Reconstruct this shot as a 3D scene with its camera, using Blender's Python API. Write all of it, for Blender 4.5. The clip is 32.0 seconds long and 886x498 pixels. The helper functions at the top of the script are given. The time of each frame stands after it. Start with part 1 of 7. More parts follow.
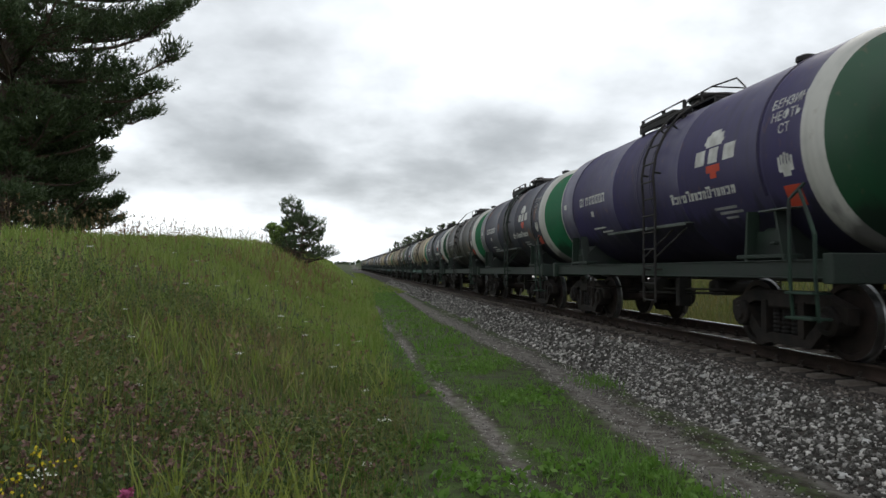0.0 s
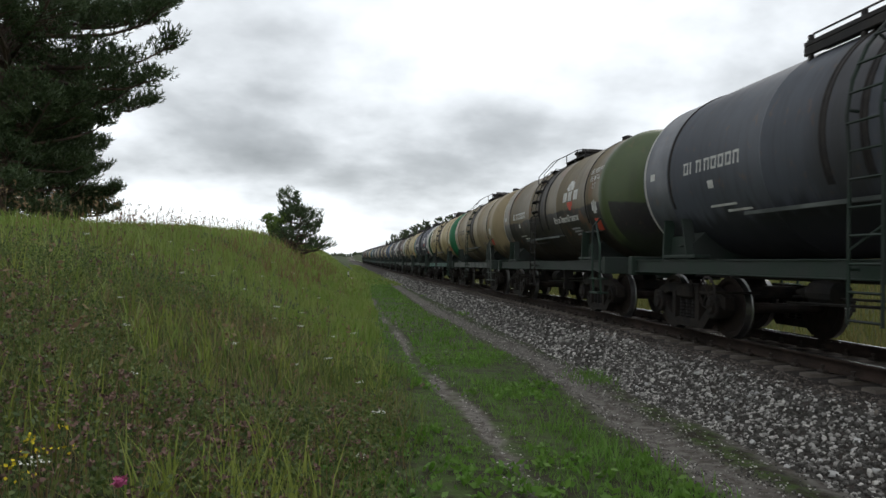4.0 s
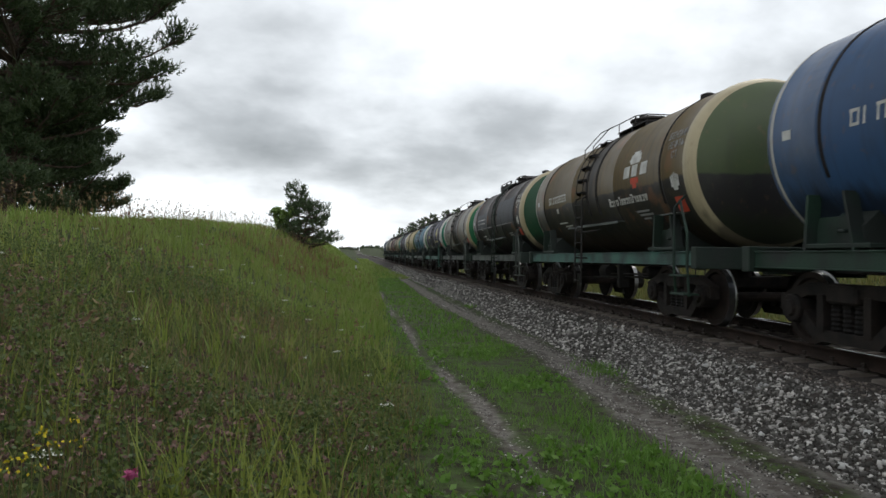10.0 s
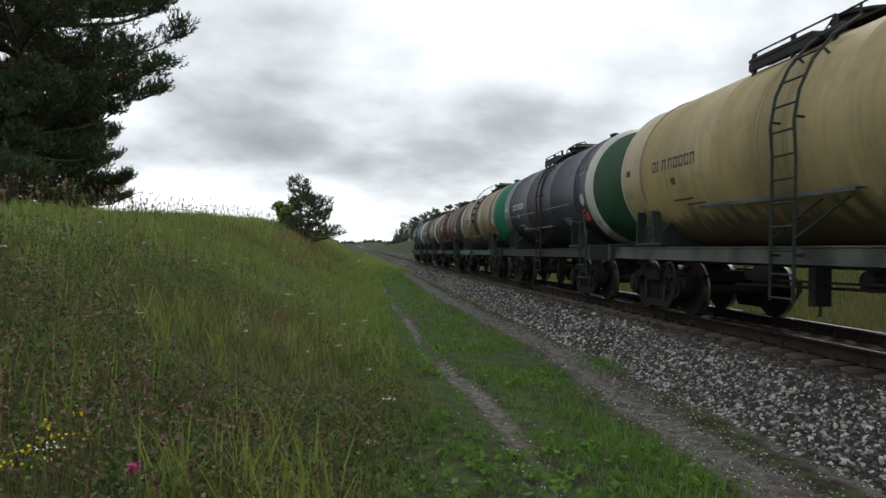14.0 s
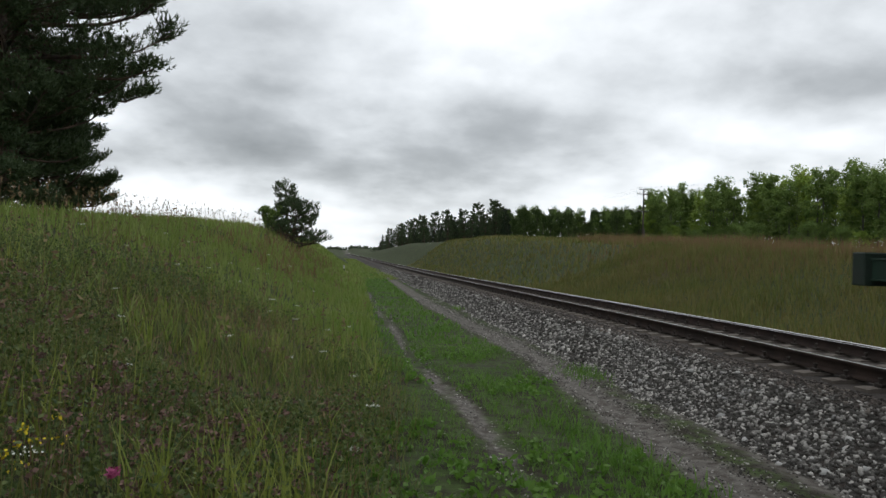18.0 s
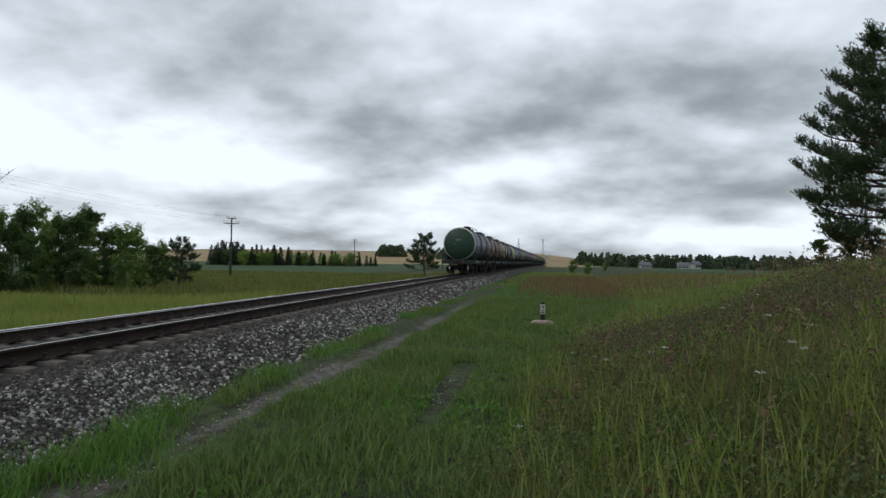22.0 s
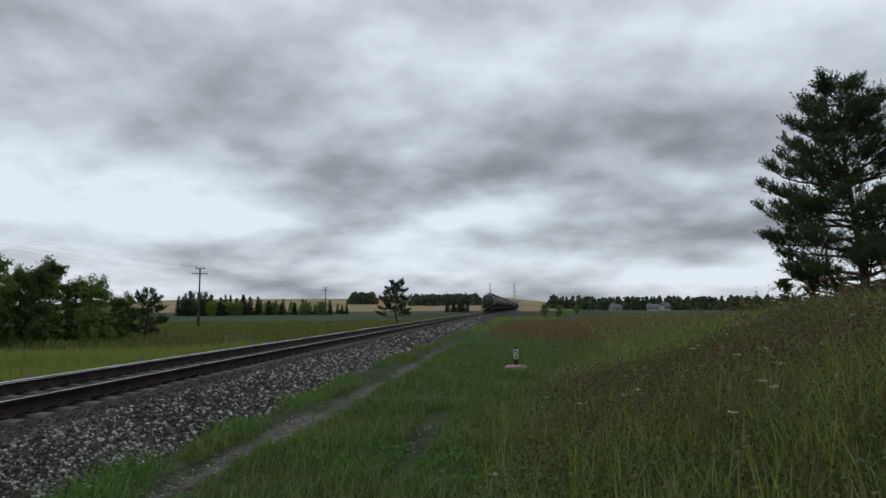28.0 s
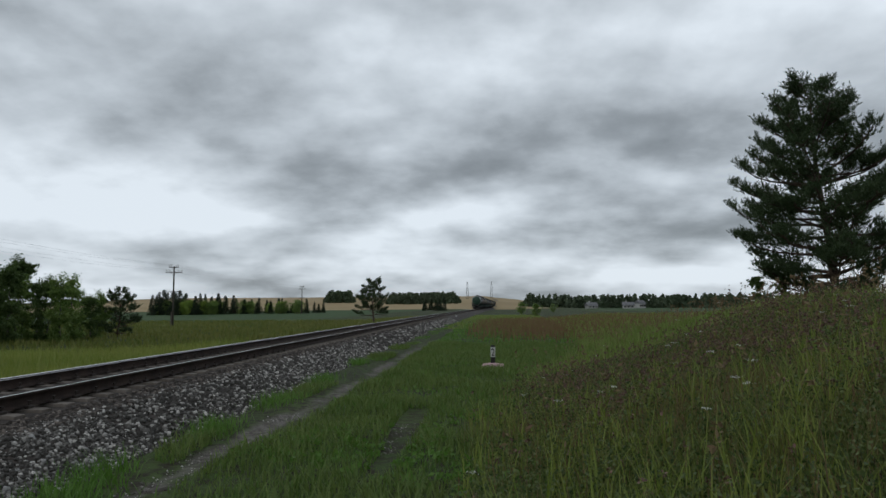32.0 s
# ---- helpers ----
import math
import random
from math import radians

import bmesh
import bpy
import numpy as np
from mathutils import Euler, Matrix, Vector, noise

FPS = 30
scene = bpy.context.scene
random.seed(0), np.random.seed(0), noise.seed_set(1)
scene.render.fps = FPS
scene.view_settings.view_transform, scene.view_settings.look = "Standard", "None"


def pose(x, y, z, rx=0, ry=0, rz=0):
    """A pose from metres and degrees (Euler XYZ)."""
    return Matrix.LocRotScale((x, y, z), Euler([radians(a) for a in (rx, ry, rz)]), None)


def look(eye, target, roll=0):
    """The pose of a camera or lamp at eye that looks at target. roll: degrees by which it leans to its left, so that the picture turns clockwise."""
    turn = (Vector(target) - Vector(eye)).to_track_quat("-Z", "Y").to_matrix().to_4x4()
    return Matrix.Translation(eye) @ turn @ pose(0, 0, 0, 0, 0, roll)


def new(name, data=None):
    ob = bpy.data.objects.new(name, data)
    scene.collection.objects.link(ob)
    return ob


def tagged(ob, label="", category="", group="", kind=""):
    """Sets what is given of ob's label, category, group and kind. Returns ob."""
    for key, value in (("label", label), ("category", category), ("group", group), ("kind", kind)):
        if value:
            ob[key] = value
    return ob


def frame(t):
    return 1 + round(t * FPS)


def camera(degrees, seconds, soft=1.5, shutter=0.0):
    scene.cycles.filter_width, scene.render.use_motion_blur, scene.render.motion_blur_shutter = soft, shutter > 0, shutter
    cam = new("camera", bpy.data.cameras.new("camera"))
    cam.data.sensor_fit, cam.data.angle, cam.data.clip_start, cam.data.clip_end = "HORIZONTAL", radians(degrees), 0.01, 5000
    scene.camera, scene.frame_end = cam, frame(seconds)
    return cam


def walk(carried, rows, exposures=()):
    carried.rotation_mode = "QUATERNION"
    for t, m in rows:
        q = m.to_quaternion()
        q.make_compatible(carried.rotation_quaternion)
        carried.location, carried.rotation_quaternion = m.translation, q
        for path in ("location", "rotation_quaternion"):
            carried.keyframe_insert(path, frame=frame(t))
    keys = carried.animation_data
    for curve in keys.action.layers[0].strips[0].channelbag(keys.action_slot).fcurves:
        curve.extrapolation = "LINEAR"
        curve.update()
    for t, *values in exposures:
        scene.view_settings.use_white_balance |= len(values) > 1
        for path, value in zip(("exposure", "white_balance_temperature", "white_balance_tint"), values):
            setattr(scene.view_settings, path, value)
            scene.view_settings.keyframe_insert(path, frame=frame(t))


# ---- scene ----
# The camera: a fixed stand beside the track, turned from one end of the line to the other.
# z = 0 is the top of the rails; y runs along the track, x across it.
EYE_Z = 1.081
PATH = [
    (0, 6.32, 1.98, 0.22), (0.5, 6.35, 1.94, 0.47), (1, 6.45, 1.86, 0.56), (1.5, 6.40, 1.76, 0.60),
    (2, 6.35, 1.67, 0.89), (2.5, 6.32, 1.56, 1.13), (3, 6.39, 1.42, 1.17), (3.5, 6.52, 1.43, 1.17),
    (5.5, 6.65, 1.30, 1.13), (6, 6.47, 1.19, 0.95), (6.5, 6.34, 1.22, 0.85), (7, 6.30, 1.22, 0.78),
    (7.5, 6.14, 1.22, 0.68), (8, 6.04, 1.13, 0.74), (8.5, 5.92, 1.00, 0.85), (9, 5.92, 0.85, 0.82),
    (9.5, 5.93, 0.78, 0.83), (10, 5.99, 0.84, 0.88), (10.5, 5.98, 0.88, 0.98), (11, 6.05, 0.99, 1.02),
    (11.5, 6.05, 1.01, 1.04), (12, 6.00, 0.96, 1.00), (12.5, 5.93, 0.88, 0.98), (13, 5.91, 0.67, 0.99),
    (13.5, 5.85, 0.52, 1.01), (14, 5.80, 0.38, 1.05), (14.5, 5.78, 0.33, 1.11), (16.5, 6.05, 0.63, 1.06),
    (17, 6.20, 0.80, 1.35), (17.5, 6.33, 0.96, 1.66), (17.8, 6.36, 0.97, 1.80), (18, 6.94, 0.99, 1.80),
    (18.1, 9.05, 0.80, 1.69), (18.2, 17.03, 0.86, 1.72), (18.4, 35.61, 1.51, 1.65), (18.6, 53.22, 0.87, 1.52),
    (18.8, 68.79, -0.01, 2.09), (19, 84.83, -0.97, 2.44), (19.2, 103.01, -1.80, 3.64), (19.4, 119.19, -1.50, 3.80),
    (19.6, 130.59, -1.01, 4.05), (19.8, 138.68, -0.41, 3.82), (20, 145.38, -0.55, 3.74), (20.2, 150.94, -1.01, 3.76),
    (20.5, 157.11, -1.76, 4.16), (21, 164.85, -0.76, 4.13), (21.5, 169.74, 0.10, 2.55), (22, 172.73, 1.12, 1.00),
    (22.5, 172.75, 1.89, 0.25), (23, 172.63, 2.20, -0.11), (23.5, 172.35, 2.56, -0.08), (24, 172.71, 2.92, -0.07),
    (24.5, 172.96, 3.20, -0.09), (25, 173.87, 3.62, -0.05), (25.5, 174.43, 4.20, -0.62), (27.5, 175.10, 4.95, -0.31),
    (28, 175.09, 4.97, -0.18), (28.5, 175.45, 4.96, 0.09), (29, 175.97, 5.00, -0.02), (29.5, 176.26, 4.99, -0.15),
    (30, 176.44, 4.91, -0.51), (30.5, 176.58, 4.83, -0.57), (31, 176.75, 4.78, -0.42), (31.5, 176.95, 4.79, -0.40),
    (32, 176.99, 4.83, -0.33),
]


def aim(yaw, pitch, roll):
    return pose(0, 0, EYE_Z, 90 + pitch, 0, -yaw) @ pose(0, 0, 0, 0, 0, roll)


cam = camera(65.6, 32.0, soft=1.5, shutter=0.06)
walk(cam, [(t, aim(a, b, c)) for t, a, b, c in PATH],
     exposures=[(0, 0.0, 6500, 10), (16.8, 0.0, 6500, 10), (17.7, -0.15, 6500, 10), (18.2, -0.25, 6500, 10), (19.0, -0.05, 6450, 10), (20.0, -0.26, 6150, 7), (21.0, -0.36, 6130, 8), (22.0, -0.55, 6120, 8), (24.0, -0.76, 6130, 8), (32.0, -0.84, 6120, 8)])


# ---- light ----
def make_world():
    w = bpy.data.worlds.new("overcast_sky")
    scene.world = w
    w.use_nodes = True
    n, l = w.node_tree.nodes, w.node_tree.links
    n.clear()
    out, bg = n.new("ShaderNodeOutputWorld"), n.new("ShaderNodeBackground")
    l.new(bg.outputs[0], out.inputs[0])
    sky = n.new("ShaderNodeTexSky")
    sky.sky_type, sky.sun_disc = "NISHITA", False
    sky.sun_elevation, sky.sun_rotation = radians(48), radians(35)
    dim = n.new("ShaderNodeVectorMath")
    dim.operation = "SCALE"
    dim.inputs[3].default_value = 0.1
    l.new(sky.outputs[0], dim.inputs[0])
    tc, sep = n.new("ShaderNodeTexCoord"), n.new("ShaderNodeSeparateXYZ")
    l.new(tc.outputs["Generated"], sep.inputs[0])

    def m(op, a, b=0.0, c=None, clamp=False):
        k = n.new("ShaderNodeMath")
        k.operation, k.use_clamp = op, clamp
        for i, v in enumerate((a, b) if c is None else (a, b, c)):
            if isinstance(v, (int, float)):
                k.inputs[i].default_value = v
            else:
                l.new(v, k.inputs[i])
        return k.outputs[0]

    up = m("MAXIMUM", sep.outputs[2], 0.0)
    flat = m("ADD", up, 0.45)
    px, py = m("DIVIDE", sep.outputs[0], flat), m("DIVIDE", sep.outputs[1], flat)
    comb = n.new("ShaderNodeCombineXYZ")
    l.new(px, comb.inputs[0])
    l.new(py, comb.inputs[1])
    comb.inputs[2].default_value = 4.7

    def noise_of(scale, detail, rough, vec):
        k = n.new("ShaderNodeTexNoise")
        k.inputs["Scale"].default_value, k.inputs["Detail"].default_value = scale, detail
        k.inputs["Roughness"].default_value, k.inputs["Distortion"].default_value = rough, 0.08
        l.new(vec, k.inputs["Vector"])
        return k.outputs[0]

    # relief of the cloud bases: the same clouds sampled a little higher up
    lift = n.new("ShaderNodeVectorMath")
    lift.operation = "MULTIPLY"
    lift.inputs[1].default_value = (0.90, 0.90, 1.0)
    l.new(comb.outputs[0], lift.inputs[0])
    above = noise_of(3.2, 6, 0.48, lift.outputs[0])
    big, small = noise_of(1.1, 4, 0.45, comb.outputs[0]), noise_of(3.2, 6, 0.48, comb.outputs[0])
    v = m("ADD", m("MULTIPLY", big, 0.5), m("MULTIPLY_ADD", small, m("MULTIPLY_ADD", sep.outputs[1], -0.08, 0.34), 0.075))
    v = m("ADD", v, m("MULTIPLY", m("SUBTRACT", above, small), m("MULTIPLY_ADD", sep.outputs[1], -0.06, 0.42)))
    # the rolls of the deck in perspective: broad overhead, drawn out to streaks low down
    deep = m("ADD", up, 0.24)
    roll = n.new("ShaderNodeCombineXYZ")
    l.new(m("DIVIDE", sep.outputs[0], deep), roll.inputs[0])
    l.new(m("DIVIDE", sep.outputs[1], deep), roll.inputs[1])
    roll.inputs[2].default_value = 1.9
    higher = n.new("ShaderNodeVectorMath")
    higher.operation = "MULTIPLY"
    higher.inputs[1].default_value = (0.95, 0.95, 1.0)
    l.new(roll.outputs[0], higher.inputs[0])
    r1, r2 = noise_of(2.1, 8, 0.52, roll.outputs[0]), noise_of(2.1, 8, 0.52, higher.outputs[0])
    v = m("ADD", v, m("MULTIPLY", m("SUBTRACT", r1, 0.5), m("MULTIPLY_ADD", sep.outputs[1], -0.05, 0.15)))
    v = m("ADD", v, m("MULTIPLY", m("SUBTRACT", r2, r1), m("MULTIPLY_ADD", sep.outputs[1], -0.08, 0.30)))
    v = m("ADD", v, 0.012)
    # the cloud deck is thinner low over the horizon and towards the veiled sun
    low = m("SUBTRACT", 1.0, m("MULTIPLY", up, 6.5), clamp=True)
    v = m("ADD", v, m("MULTIPLY", low, m("MULTIPLY_ADD", sep.outputs[1], 0.03, 0.09)))
    v = m("ADD", v, m("MULTIPLY", sep.outputs[0], 0.04))
    v = m("ADD", v, m("MULTIPLY", sep.outputs[1], 0.012))
    # the larger banks of the deck, by bearing, height and size in degrees
    warp = m("MULTIPLY_ADD", small, 11.0, -5.5)
    el = m("ADD", m("MULTIPLY", m("ARCSINE", sep.outputs[2]), 57.3), m("MULTIPLY", warp, 0.45))
    ahead = m("ADD", m("MULTIPLY", m("ARCTAN2", sep.outputs[0], sep.outputs[1]), 57.3), warp)
    behind = m("ADD", m("MULTIPLY", m("ARCTAN2", sep.outputs[0], m("MULTIPLY", sep.outputs[1], -1.0)), 57.3), warp)
    for bearing, a0, e0, wa, we, amp in (
            (ahead, -12, 10.5, 14, 4.2, -0.15), (ahead, 12, 11, 9, 4, -0.06), (ahead, -20, 18, 14, 5, -0.03), (ahead, 38, 9, 26, 7, 0.06), (ahead, 90, 20, 30, 6, -0.08), (ahead, 10, 24, 30, 7, 0.04), (ahead, -16, 21, 22, 7, 0.02), (ahead, -20, 4, 20, 3, 0.05),
            (behind, 13, 10.3, 11, 2.2, -0.10), (behind, -8, 12.5, 21, 2.8, -0.11), (behind, 4, 20.5, 9, 3.5, 0.10), (behind, 28, 22, 18, 7, -0.10), (behind, 10, 6.8, 22, 1.6, 0.03), (behind, -15, 5.8, 10, 1.5, -0.09), (behind, -10, 2.6, 20, 1.0, 0.05), (behind, 22, 4, 14, 1.4, -0.05), (behind, -23, 20, 12, 8, 0.11)):
        da = m("DIVIDE", m("SUBTRACT", bearing, a0), wa)
        de = m("DIVIDE", m("SUBTRACT", el, e0), we)
        g = m("EXPONENT", m("MULTIPLY", m("ADD", m("MULTIPLY", da, da), m("MULTIPLY", de, de)), -1.0))
        v = m("MULTIPLY_ADD", g, amp, v)
    ramp = n.new("ShaderNodeValToRGB")
    e = ramp.color_ramp.elements
    e[0].position, e[0].color = 0.34, (0.345, 0.37, 0.385, 1)
    e[1].position, e[1].color = 0.64, (1.47, 1.53, 1.58, 1)
    for p, c in ((0.43, (0.575, 0.61, 0.635, 1)), (0.52, (0.96, 1.01, 1.05, 1))):
        k = e.new(p)
        k.color = c
    l.new(v, ramp.inputs[0])
    mix = n.new("ShaderNodeMix")
    mix.data_type = "RGBA"
    mix.inputs["Factor"].default_value = 0.93
    l.new(dim.outputs[0], mix.inputs[6])
    l.new(ramp.outputs[0], mix.inputs[7])
    l.new(mix.outputs[2], bg.inputs[0])
    bg.inputs[1].default_value = 1.0
    sun = new("sun", bpy.data.lights.new("sun", "SUN"))
    sun.data.energy, sun.data.angle, sun.data.color = 0.7, radians(25), (1.0, 0.96, 0.9)
    a, h = radians(35), radians(48)
    sun.matrix_world = look((60 * math.sin(a), 60 * math.cos(a), 60 * math.tan(h)), (0, 0, 0))


make_world()


# ---- materials ----
def mat(name, col, col2=None, rough=0.85, metal=0.0, scale=3.0, fine=40.0, var=0.25, bump=0.15, island=0.0, stretch=(1, 1, 1), spec=0.4, per_object=0.0, trans=0.0, rare=1.0):
    """A surface with wide stains towards col2, fine grain and relief; island or per_object vary it piece by piece."""
    mt = bpy.data.materials.new(name)
    mt.use_nodes = True
    n, l = mt.node_tree.nodes, mt.node_tree.links
    b = n["Principled BSDF"]
    col2 = col2 or tuple(c * 0.6 for c in col)
    tc, mp = n.new("ShaderNodeTexCoord"), n.new("ShaderNodeMapping")
    mp.inputs["Scale"].default_value = stretch
    l.new(tc.outputs["Object"], mp.inputs[0])
    wide, grain = n.new("ShaderNodeTexNoise"), n.new("ShaderNodeTexNoise")
    for k, s, d in ((wide, scale, 4), (grain, fine, 3)):
        k.inputs["Scale"].default_value, k.inputs["Detail"].default_value = s, d
        l.new(mp.outputs[0], k.inputs["Vector"])
    ramp = n.new("ShaderNodeMapRange")
    ramp.inputs[1].default_value, ramp.inputs[2].default_value = 0.38, 0.64
    l.new(wide.outputs[0], ramp.inputs[0])
    fac = ramp.outputs[0]
    if island or per_object:
        src = n.new("ShaderNodeNewGeometry").outputs["Random Per Island"] if island else n.new("ShaderNodeObjectInfo").outputs["Random"]
        if rare != 1.0:
            pw = n.new("ShaderNodeMath")
            pw.operation = "POWER"
            pw.inputs[1].default_value = rare
            l.new(src, pw.inputs[0])
            src = pw.outputs[0]
        a = n.new("ShaderNodeMix")
        a.inputs[0].default_value = island or per_object
        l.new(fac, a.inputs[2])
        l.new(src, a.inputs[3])
        fac = a.outputs[0]
    mix = n.new("ShaderNodeMix")
    mix.data_type = "RGBA"
    mix.inputs[6].default_value, mix.inputs[7].default_value = (*col, 1), (*col2, 1)
    l.new(fac, mix.inputs[0])
    hv = n.new("ShaderNodeHueSaturation")
    g = n.new("ShaderNodeMapRange")
    g.inputs[3].default_value, g.inputs[4].default_value = 1 - var, 1 + var
    l.new(grain.outputs[0], g.inputs[0])
    l.new(g.outputs[0], hv.inputs["Value"])
    l.new(mix.outputs[2], hv.inputs["Color"])
    l.new(hv.outputs[0], b.inputs["Base Color"])
    b.inputs["Roughness"].default_value, b.inputs["Metallic"].default_value = rough, metal
    if trans:
        # thin leaves let some light through
        tl, ms = n.new("ShaderNodeBsdfTranslucent"), n.new("ShaderNodeMixShader")
        ms.inputs[0].default_value = trans
        l.new(hv.outputs[0], tl.inputs[0])
        l.new(b.outputs[0], ms.inputs[1])
        l.new(tl.outputs[0], ms.inputs[2])
        l.new(ms.outputs[0], n["Material Output"].inputs[0])
    b.inputs["Specular IOR Level"].default_value = spec
    if bump:
        bp = n.new("ShaderNodeBump")
        bp.inputs["Strength"].default_value, bp.inputs["Distance"].default_value = bump, 0.02
        l.new(grain.outputs[0], bp.inputs["Height"])
        l.new(bp.outputs[0], b.inputs["Normal"])
    return mt


def tank_paint(name, col, dirt=(0.02, 0.0165, 0.014), band=0.8, worn=0.35, lower=None, split=-0.2, grime_shade=0.0, reach=0.0):
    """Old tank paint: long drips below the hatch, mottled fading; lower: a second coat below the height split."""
    mt = bpy.data.materials.new(name)
    mt.use_nodes = True
    n, l = mt.node_tree.nodes, mt.node_tree.links
    b = n["Principled BSDF"]
    tc, sep = n.new("ShaderNodeTexCoord"), n.new("ShaderNodeSeparateXYZ")
    l.new(tc.outputs["Object"], sep.inputs[0])

    def m(op, a, c=0.0):
        k = n.new("ShaderNodeMath")
        k.operation, k.use_clamp = op, op in ("MULTIPLY", "SUBTRACT")
        for i, v in enumerate((a, c)):
            if isinstance(v, (int, float)):
                k.inputs[i].default_value = v
            else:
                l.new(v, k.inputs[i])
        return k.outputs[0]

    def nz(stretch, scale, detail=4):
        mp, k = n.new("ShaderNodeMapping"), n.new("ShaderNodeTexNoise")
        mp.inputs["Scale"].default_value = stretch
        l.new(tc.outputs["Object"], mp.inputs[0])
        l.new(mp.outputs[0], k.inputs["Vector"])
        k.inputs["Scale"].default_value, k.inputs["Detail"].default_value = scale, detail
        return k.outputs[0]

    def mixc(f, a, c):
        k = n.new("ShaderNodeMix")
        k.data_type = "RGBA"
        l.new(f, k.inputs[0])
        for i, v in ((6, a), (7, c)):
            if isinstance(v, tuple):
                k.inputs[i].default_value = (*v, 1)
            else:
                l.new(v, k.inputs[i])
        return k.outputs[2]

    def rng(v, lo, hi):
        k = n.new("ShaderNodeMapRange")
        k.inputs[1].default_value, k.inputs[2].default_value = lo, hi
        l.new(v, k.inputs[0])
        return k.outputs[0]

    c = mixc(rng(nz((1, 1, 1), 0.9), 0.42, 0.72), tuple(col), tuple(x * 0.72 + 0.012 for x in col))
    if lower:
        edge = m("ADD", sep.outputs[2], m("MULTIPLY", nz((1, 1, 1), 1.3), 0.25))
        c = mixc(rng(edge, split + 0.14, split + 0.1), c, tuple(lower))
    streak = rng(nz((1, 3.2, 0.16), 2.2), 0.5, 0.72)
    c = mixc(m("MULTIPLY", streak, worn), c, tuple(x * 0.3 + d for x, d in zip(col, dirt)))
    c = mixc(m("MULTIPLY", rng(nz((1, 1, 1), 2.6, 7), 0.56, 0.68), worn * 0.7), c, tuple(x * 0.45 + 0.02 for x in col))
    if worn > 0.5:
        # bare rusted plate
        c = mixc(m("MULTIPLY", rng(nz((1, 1, 1), 1.5, 7), 0.58, 0.66), 0.55), c, (0.19, 0.085, 0.04))
    speck = rng(nz((1, 1, 0.6), 9, 6), 0.62, 0.7)
    c = mixc(m("MULTIPLY", speck, worn * 0.8), c, (0.16, 0.09, 0.05))
    y = m("ABSOLUTE", m("ADD", sep.outputs[1], 0.15))
    wob = m("ADD", y, m("MULTIPLY", nz((1, 2.5, 0.25), 2.6), 0.9))
    if reach:
        # a broad oil patch round the hatch with a rusty margin
        y = m("ABSOLUTE", m("ADD", sep.outputs[1], 0.45))
        wob = m("ADD", y, m("MULTIPLY", nz((1, 1.6, 0.5), 1.7), 0.8))
        c = mixc(m("MULTIPLY", rng(wob, reach + 0.62, reach + 0.45), 0.75), c, (0.16, 0.085, 0.04))
        c = mixc(m("MULTIPLY", rng(wob, reach + 0.5, reach + 0.3), 0.97), c, tuple(dirt))
    else:
        c = mixc(m("MULTIPLY", rng(wob, 1.15, 0.55), band), c, tuple(dirt))
    # dried oil runs and painted-in shade darken the underside, with a ragged edge
    if grime_shade:
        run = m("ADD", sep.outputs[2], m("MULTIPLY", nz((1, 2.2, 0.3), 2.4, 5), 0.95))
        c = mixc(m("MULTIPLY", rng(run, grime_shade + 0.55, grime_shade + 0.32), 0.9), c, tuple(x * 0.22 + 0.008 for x in col))
    l.new(c, b.inputs["Base Color"])
    b.inputs["Specular IOR Level"].default_value = 0.42
    rr = n.new("ShaderNodeMapRange")
    rr.inputs[3].default_value, rr.inputs[4].default_value = 0.34, 0.62
    l.new(nz((1, 1, 1), 3), rr.inputs[0])
    l.new(rr.outputs[0], b.inputs["Roughness"])
    bp = n.new("ShaderNodeBump")
    bp.inputs["Strength"].default_value, bp.inputs["Distance"].default_value = 0.12, 0.02
    l.new(nz((1, 1, 1), 2.2), bp.inputs["Height"])
    l.new(bp.outputs[0], b.inputs["Normal"])
    return mt


M_GRASS = mat("road_grass", (0.085, 0.20, 0.022), (0.15, 0.26, 0.05), island=0.7, rough=0.6, bump=0, scale=0.8, fine=3, trans=0.4)
M_WEED = mat("bank_grass", (0.068, 0.118, 0.022), (0.225, 0.24, 0.077), island=0.9, rough=0.65, bump=0, scale=0.5, fine=2, trans=0.4)
M_RANK = mat("rank_grass", (0.085, 0.155, 0.027), (0.18, 0.23, 0.06), island=0.7, rough=0.65, bump=0, scale=0.8, fine=3, trans=0.35)
M_DRY = mat("dry_stems", (0.26, 0.20, 0.10), (0.16, 0.10, 0.06), island=0.8, rough=0.85, bump=0, scale=0.7, trans=0.2)
M_LEAF = mat("weed_leaves", (0.03, 0.062, 0.014), (0.16, 0.20, 0.062), island=0.9, rough=0.6, bump=0, scale=1, trans=0.35)
M_CLOVER = mat("clover_heads", (0.06, 0.038, 0.028), (0.24, 0.145, 0.115), island=0.9, rough=0.9, bump=0)
M_WHITE_FL = mat("white_petals", (0.75, 0.75, 0.70), (0.6, 0.6, 0.52), island=0.5, rough=0.8, bump=0)
M_YELLOW_FL = mat("yellow_petals", (0.62, 0.50, 0.02), (0.5, 0.36, 0.02), island=0.5, rough=0.8, bump=0)
M_PINK_FL = mat("pink_petals", (0.45, 0.09, 0.22), (0.36, 0.07, 0.16), island=0.5, rough=0.8, bump=0)
M_REDGRASS = mat("russet_grass", (0.20, 0.11, 0.065), (0.19, 0.165, 0.06), island=0.8, rough=0.85, bump=0, scale=0.4, trans=0.25)
